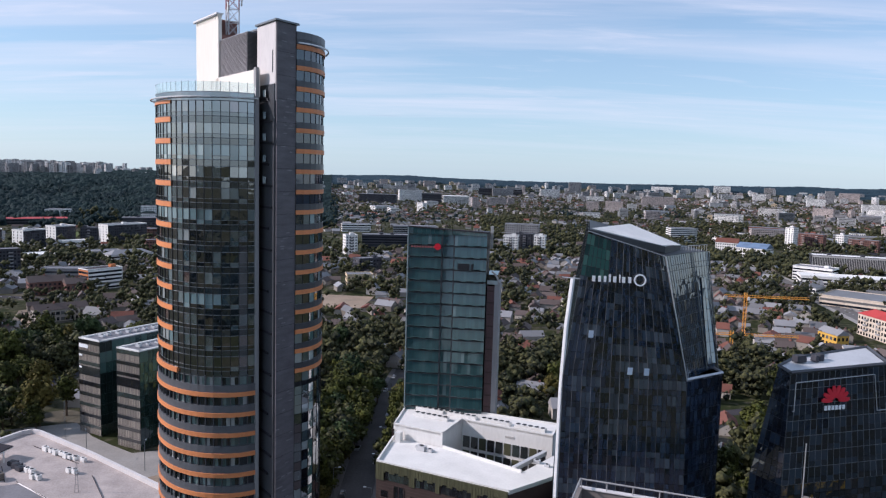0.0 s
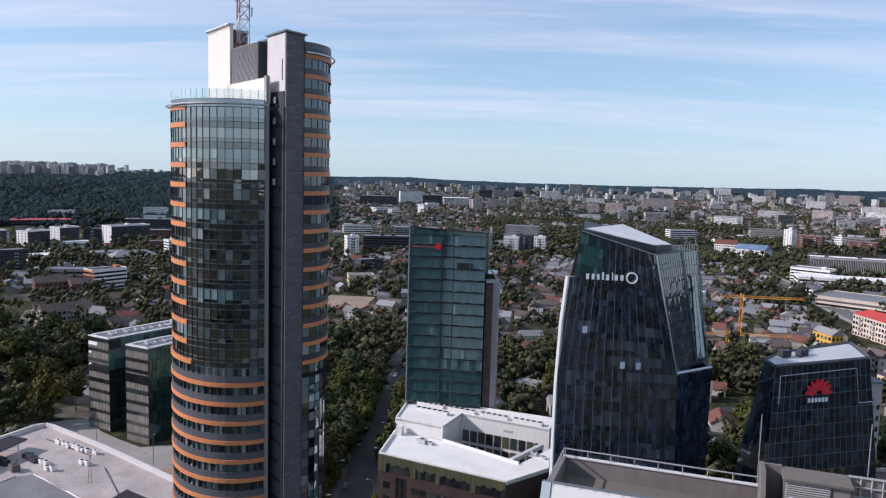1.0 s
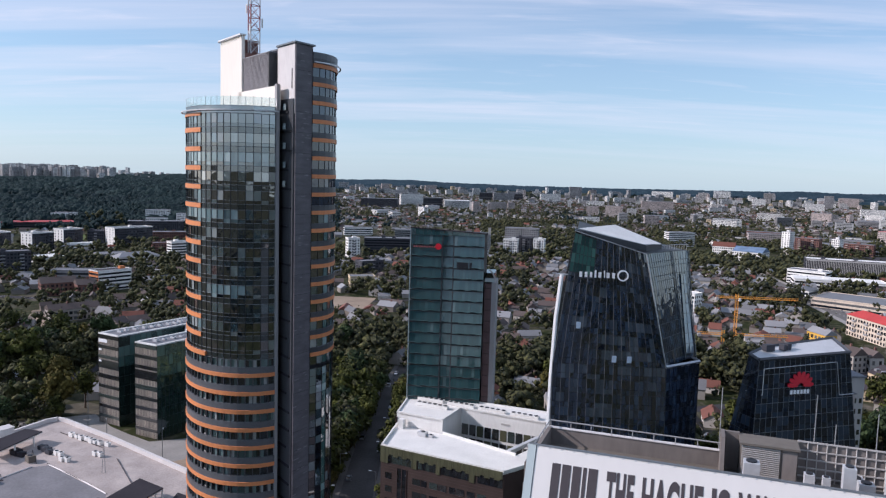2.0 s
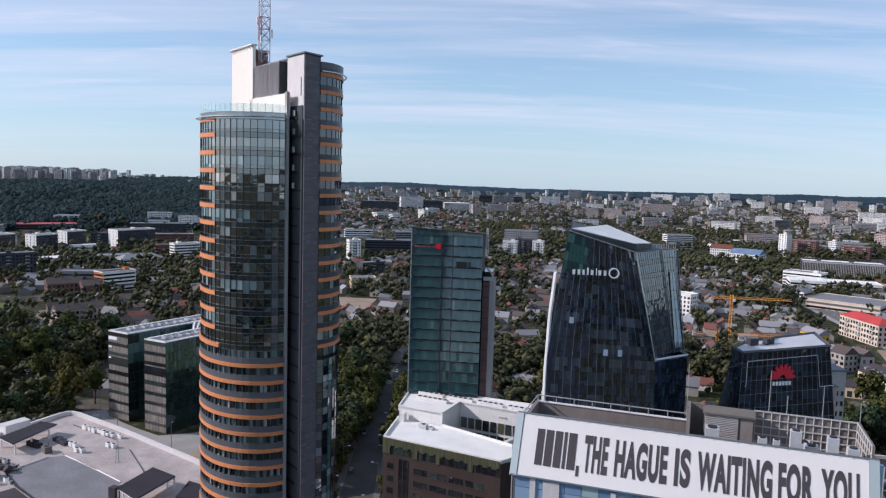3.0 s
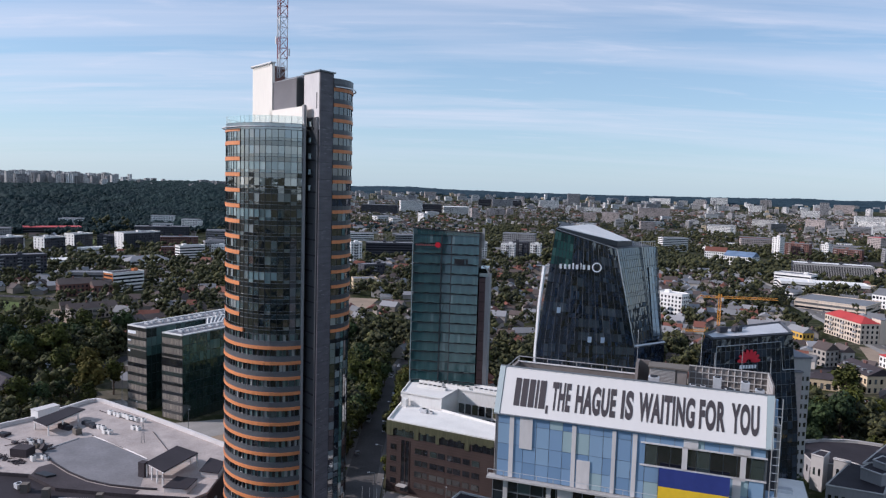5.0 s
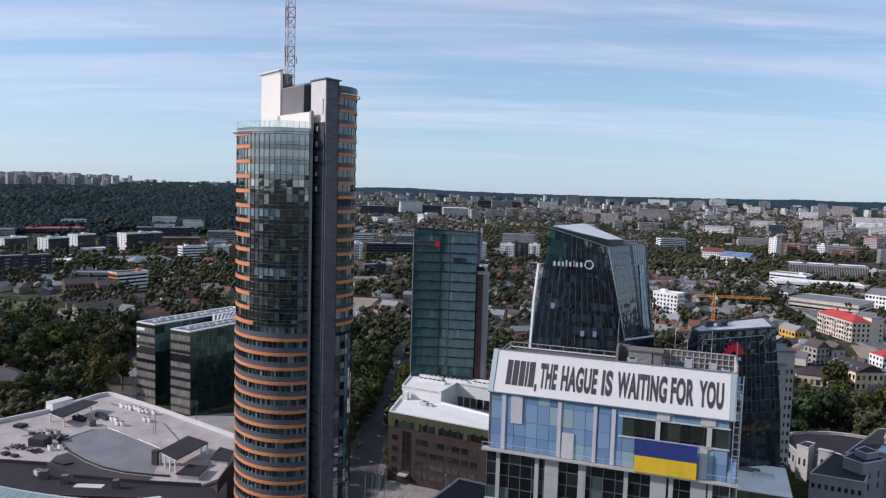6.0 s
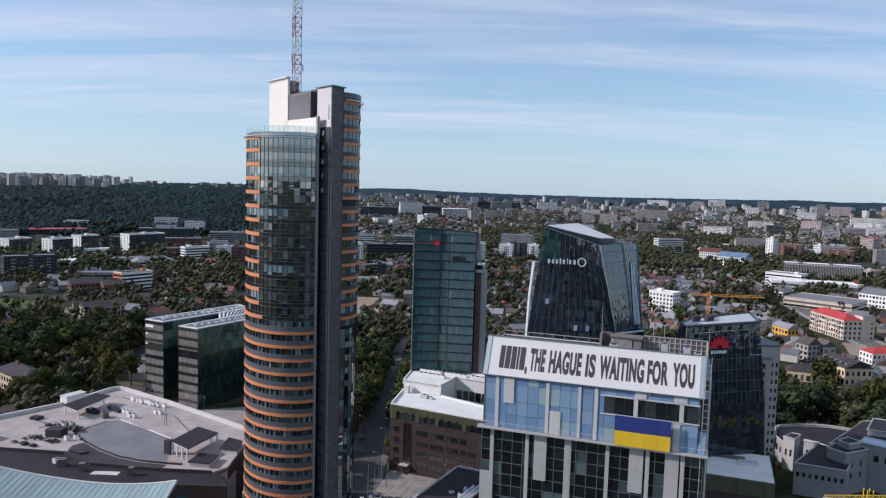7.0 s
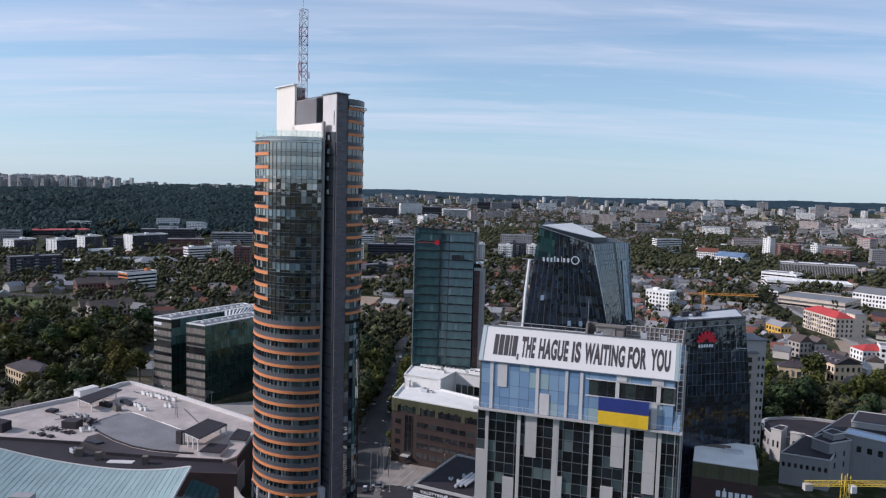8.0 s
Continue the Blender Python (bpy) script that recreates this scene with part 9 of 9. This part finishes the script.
    while tries < 20000 and count < 290:
        tries += 1
        r = 215 + 230 * rng.random() ** 0.8
        az = rng.uniform(-36, 34)
        x, y = r * math.sin(radians(az)), r * math.cos(radians(az)) - 30
        big = 1.35 if x > 110 else 1.05
        if rng.random() > 0.75 + 0.8 * noise.noise((x / 110, y / 110, 7)) or not clear(x, y, 1.5):
            continue
        put(x, y, big)
        TAKEN.append((x, y, 2.0 * big))
    for limit, low, high, close in ((1300, 215, 470, 2.8), (5400, 430, 1050, 2.6), (13500, 1000, 3300, 4.0)):
        tries = 0
        while tries < 70000 and len(far) < limit:
            tries += 1
            r = low + (high - low) * rng.random() ** 0.6
            az = rng.uniform(-36, 34.5)
            if az < -12 and r > 1420:
                continue
            x, y = r * math.sin(radians(az)), r * math.cos(radians(az)) - 30
            wood = 1.2 * noise.noise((x / 90, y / 90, 7)) + 0.6 * noise.noise((x / 260, y / 260, 3)) + 0.06
            if az > 12 and 950 < r < 1500:
                wood += 0.4
            if az < -13 and r < 600:
                wood += 0.25
            if az > -2 and r < 900:              # gardens with more houses and yards than trees
                wood -= 0.22
            if rng.random() > 0.5 + 1.2 * wood or not clear(x, y, close * 0.8):
                continue
            far.append((x, y, rng.choice((rng.uniform(0.5, 0.8), rng.uniform(0.8, 1.2), rng.uniform(1.1, 1.6))) * (1.0 if r < 1050 else 0.85)))
    # the park belt in the north-east
    tries = 0
    while tries < 20000 and len(far) < 16500:
        tries += 1
        r, az = rng.uniform(860, 1750), rng.uniform(2, 34.5)
        x, y = r * math.sin(radians(az)), r * math.cos(radians(az)) - 30
        if noise.noise((x / 160, y / 160, 12)) < -0.02 or not clear(x, y, 2.5):
            continue
        far.append((x, y, rng.uniform(0.8, 1.5)))
    woods = Mesh()
    for x, y, s in far:
        z = land(x, y)
        h = 10.5 * s
        dist = math.hypot(x, y)
        n = 9 if dist < 480 else (6 if dist < 800 else (4 if dist < 1100 else 3))
        for _ in range(n):
            p = Vector((x + rng.gauss(0, 1.7 * s), y + rng.gauss(0, 1.7 * s), z + h * rng.uniform(0.25, 0.9)))
            blob(woods, p, rng.uniform(1.2, 2.1) * s * (1.0 if dist < 800 else 1.3), rng)
            if dist < 800:
                for _ in range(5 if dist < 480 else 3):
                    v = Vector((rng.gauss(0, 1.3), rng.gauss(0, 1.3), rng.gauss(0.4, 1.1)))
                    spray(woods, p + v * s, rng.uniform(0.5, 1.0) * s, rng, v)
    T = thing("town_trees", 0, 800, 0, 0, "leafy green trees between the houses further off", "trees", kind="stuff")
    woods.v = [(x, y - 800, z) for x, y, z in woods.v]
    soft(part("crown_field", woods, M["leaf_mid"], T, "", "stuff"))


plant_trees()


def canopy_sheet(parent, az0, az1, r0, r1, step, crown, mat, shift, holes, swell=1.0):
    """A closed treetop surface over the land: domed crowns, hollows and clearings."""
    rows = int((r1 - r0) / step)
    cols = int(radians(az1 - az0) * r1 / step)
    me = Mesh()
    for i in range(rows + 1):
        r = r0 + (r1 - r0) * i / rows
        for k in range(cols + 1):
            a = radians(az0 + (az1 - az0) * k / cols)
            x, y = r * math.sin(a), r * math.cos(a) - 40
            if holes(x, y, r) and 0 < i < rows:
                near = noise.voronoi((x / crown, y / crown, 0))[0][0]
                h = 3 + crown * (1.05 - 1.15 * near) + swell * (4 * noise.noise((x / 45, y / 45, 11)) + 7 * noise.noise((x / 150, y / 90, 12)))
            else:
                h = -5
            me.v.append((x - shift[0], y - shift[1], land(x, y) + h))
    for i in range(rows):
        for k in range(cols):
            a = i * (cols + 1) + k
            me.f.append((a, a + 1, a + cols + 2, a + cols + 1))
    soft(part("canopy", me, M[mat], parent, "", "stuff"))


def forests():
    """The wooded ridge, the far rim, and unseen trees added in the south."""
    rng = random.Random(91)
    T = thing("ridge_forest", -900, 2200, 0, 0, "dense dark green forest on the ridge", "forest", kind="stuff")

    def ridge(x, y, r):
        if r < 1560 and noise.noise((x / 120, y / 120, 1)) < 0.35 * (1560 - r) / 160 - 0.1:
            return False
        return noise.noise((x / 500, y / 260, 4)) < 0.66
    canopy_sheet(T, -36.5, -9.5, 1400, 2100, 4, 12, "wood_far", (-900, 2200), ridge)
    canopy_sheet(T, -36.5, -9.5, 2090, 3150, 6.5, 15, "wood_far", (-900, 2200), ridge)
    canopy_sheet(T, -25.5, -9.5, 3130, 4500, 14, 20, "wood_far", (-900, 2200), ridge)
    me = Mesh()
    for _ in range(9000):
        az = rng.uniform(-36, -9)
        r = 1340 + 1300 * rng.random() ** 1.5
        x, y = r * math.sin(radians(az)), r * math.cos(radians(az)) - 40
        if not ridge(x, y, r) and noise.noise((x / 60, y / 60, 1)) < 0.1:
            continue
        s = rng.uniform(2.6, 5.0)
        for _ in range(2):
            blob(me, (x + rng.gauss(0, s * 0.4), y + rng.gauss(0, s * 0.4), land(x, y) + s * rng.uniform(1.0, 2.4)), s * 0.9, rng, 1.1)
    me.v = [(x + 900, y - 2200, z) for x, y, z in me.v]
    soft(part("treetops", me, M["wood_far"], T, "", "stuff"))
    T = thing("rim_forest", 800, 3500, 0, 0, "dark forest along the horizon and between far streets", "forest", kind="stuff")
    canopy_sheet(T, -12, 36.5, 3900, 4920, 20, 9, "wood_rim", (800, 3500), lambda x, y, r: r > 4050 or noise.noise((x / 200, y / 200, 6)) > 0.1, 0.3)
    me = Mesh()
    for _ in range(9000):
        az = rng.uniform(-12, 36)
        r = rng.uniform(3650, 4300) if rng.random() < 0.4 else 1500 + 2200 * rng.random()
        x, y = r * math.sin(radians(az)), r * math.cos(radians(az)) - 40
        if noise.noise((x / 260, y / 260, 6)) < 0.02 or not clear(x, y, 4):
            continue
        s = rng.uniform(3.5, 6.5)
        blob(me, (x, y, land(x, y) + s * rng.uniform(0.1, 0.6)), s, rng)
    # unseen trees behind the camera, added to darken the reflections in the glass
    for _ in range(5200):
        az = rng.uniform(95, 265)
        r = 170 + 1500 * rng.random()
        x, y = r * math.sin(radians(az)), r * math.cos(radians(az)) - 40
        if noise.noise((x / 130, y / 130, 8)) < -0.1:
            continue
        s = rng.uniform(3.5, 6.5)
        blob(me, (x, y, s * rng.uniform(0.6, 1.2)), s, rng)
    me.v = [(x - 800, y - 3500, z) for x, y, z in me.v]
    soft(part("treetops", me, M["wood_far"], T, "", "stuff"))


forests()


# ---- cars ----
def car_proto():
    T = thing("car", 0, -850, 0.1, 0, "parked car in plain paint", "car", "cars")
    body = Mesh().hexa([(-2.1, -0.85, 0.3), (2.1, -0.85, 0.3), (2.1, 0.85, 0.3), (-2.1, 0.85, 0.3)], [(-2.05, -0.8, 0.85), (2.0, -0.8, 0.8), (2.0, 0.8, 0.8), (-2.05, 0.8, 0.85)])
    part("body", body, M["car"], T)
    part("cabin", Mesh().hexa([(-1.5, -0.76, 0.85), (1.0, -0.76, 0.83), (1.0, 0.76, 0.83), (-1.5, 0.76, 0.85)], [(-1.1, -0.62, 1.42), (0.3, -0.62, 1.44), (0.3, 0.62, 1.44), (-1.1, 0.62, 1.42)]), M["g_smoke"], T)
    part("roof", Mesh().box(-1.05, 0.28, -0.6, 0.6, 1.43, 1.48), M["car"], T)
    for x in (-1.3, 1.3):
        for y in (-0.8, 0.8):
            w = part("wheel", Mesh().bar((x, y - 0.1, 0.32), (x, y + 0.1, 0.32), 0.32, 10), M["dark"], T)
            if y < 0:
                part("rim", Mesh().bar((x, y - 0.11, 0.32), (x, y - 0.1, 0.32), 0.19, 8), M["steel"], w)
    return T


def park_cars():
    proto = car_proto()
    rng = random.Random(15)
    spots = []
    for name, pts, w in STREETS:
        for (x0, y0), (x1, y1) in zip(pts, pts[1:]):
            L = math.dist((x0, y0), (x1, y1))
            k = 6.0
            while k < L and y0 < 900:
                if rng.random() < (0.5 if name in ("main_street", "east_street", "plaza_street") else 0.2):
                    d = Vector((x1 - x0, y1 - y0)).normalized()
                    side = rng.choice((-1, 1)) * (w / 2 - 1.4 if rng.random() < 0.6 else w / 4 - 0.5)
                    spots.append((x0 + d.x * k + d.y * side, y0 + d.y * k - d.x * side, 0.06, math.degrees(math.atan2(d.y, d.x)) + rng.choice((0, 180))))
                k += rng.uniform(7, 16)
    for i in range(16):
        for j in range(2):
            if rng.random() < 0.7:
                spots.append((354 + i * 3.0, 572 + j * 16, 0.14, 90))
    for x, y in ((-121.0, 251), (-92, 228), (-135, 262), (40, 226), (46, 221), (52, 216), (34, 231)):
        spots.append((x, y, 0.14, rng.uniform(0, 90)))
    proto.matrix_basis = pose(*spots[0][:3], 0, 0, spots[0][3])
    for x, y, z, deg in spots[1:40]:
        copy_thing(proto, pose(x, y, z, 0, 0, deg))


park_cars()


# ---- street lamps, poles and small things on the ground ----
def lamp_proto(x, y, h, deg):
    T = thing("street_lamp", x, y, 0.1, deg, "tall grey street lamp with a bent arm", "street lamp", "street lamps")
    part("pole", Mesh().bar((0, 0, 0), (0, 0, h), 0.11, 6), M["mullion_grey"], T)
    arm = part("arm", Mesh().bar((0, 0, h), (1.8, 0, h + 0.3), 0.07, 6), M["mullion_grey"], T)
    part("head", Mesh().box(1.5, 2.4, -0.18, 0.18, h + 0.22, h + 0.4), M["steel"], arm)
    return T


lamp = lamp_proto(-23.4, 185, 10, 200)
for x, y, deg in ((-23.4, 210, 180), (-23.8, 236, 180), (-24, 262, 180), (-37, 198, 0), (-37, 224, 0), (-20, 178, 90), (0, 173, 90), (-62, 176, 60), (-104, 240, 100), (-128, 248, 120), (304, 500, 180), (318, 600, 180), (330, 700, 180), (292, 380, 180)):
    copy_thing(lamp, pose(x, y, 0.1, 0, 0, deg))


def flagpole(x, y):
    T = thing("flagpole", x, y, 0.1, 0, "slim white flagpole on the square", "flagpole", "flagpoles")
    part("pole", Mesh().bar((0, 0, 0), (0, 0, 13), 0.05, 6), M["ac"], T)
    part("base", Mesh().box(-0.4, 0.4, -0.4, 0.4, 0, 0.3), M["concrete"], T)


for k in range(4):
    flagpole(-25.0 + k * 2.2, 166.5 - k * 0.3)


def pylon(x, y, z, h):
    T = thing("roof_mast", x, y, z, 0, "thin lattice aerial standing beside the roof edge", "mast", "roof masts")
    for a, b in ((-0.5, -0.4), (0.5, -0.4), (0, 0.5)):
        part("leg", Mesh().bar((a, b, 0), (a * 0.2, b * 0.2, h), 0.06), M["mullion_grey"], T)
    for k in range(7):
        f = 1 - 0.8 * k / 7
        part("cross_bar", Mesh().bar((-0.5 * f, -0.4 * f, h * k / 7), (0.5 * f, -0.4 * f, h * k / 7), 0.04), M["mullion_grey"], T)


pylon(-127.0, 232.5, 0.1, 26)
pylon(-99, 186, 17.0, 8)


def cabin(x, y, deg):
    T = thing("site_cabin", x, y, 0.15, deg, "white flat-roofed site cabin on bare ground", "cabin", "site cabins")
    box = part("box", Mesh().box(-3, 3, -1.3, 1.3, 0, 2.7), M["white"], T)
    part("roof", Mesh().box(-3.1, 3.1, -1.4, 1.4, 2.7, 2.85), M["roof_grey"], T)
    part("window", Mesh().box(-1.8, -0.6, -1.36, -1.3, 1.0, 2.0), M["far_window"], box)
    part("door", Mesh().box(0.8, 1.7, -1.36, -1.3, 0.1, 2.1), M["wall_grey"], box)


for x, y, deg in ((-75, 205, -35), (-68, 200, -35), (-86, 214, -35), (98, 258, -25)):
    cabin(x, y, deg)
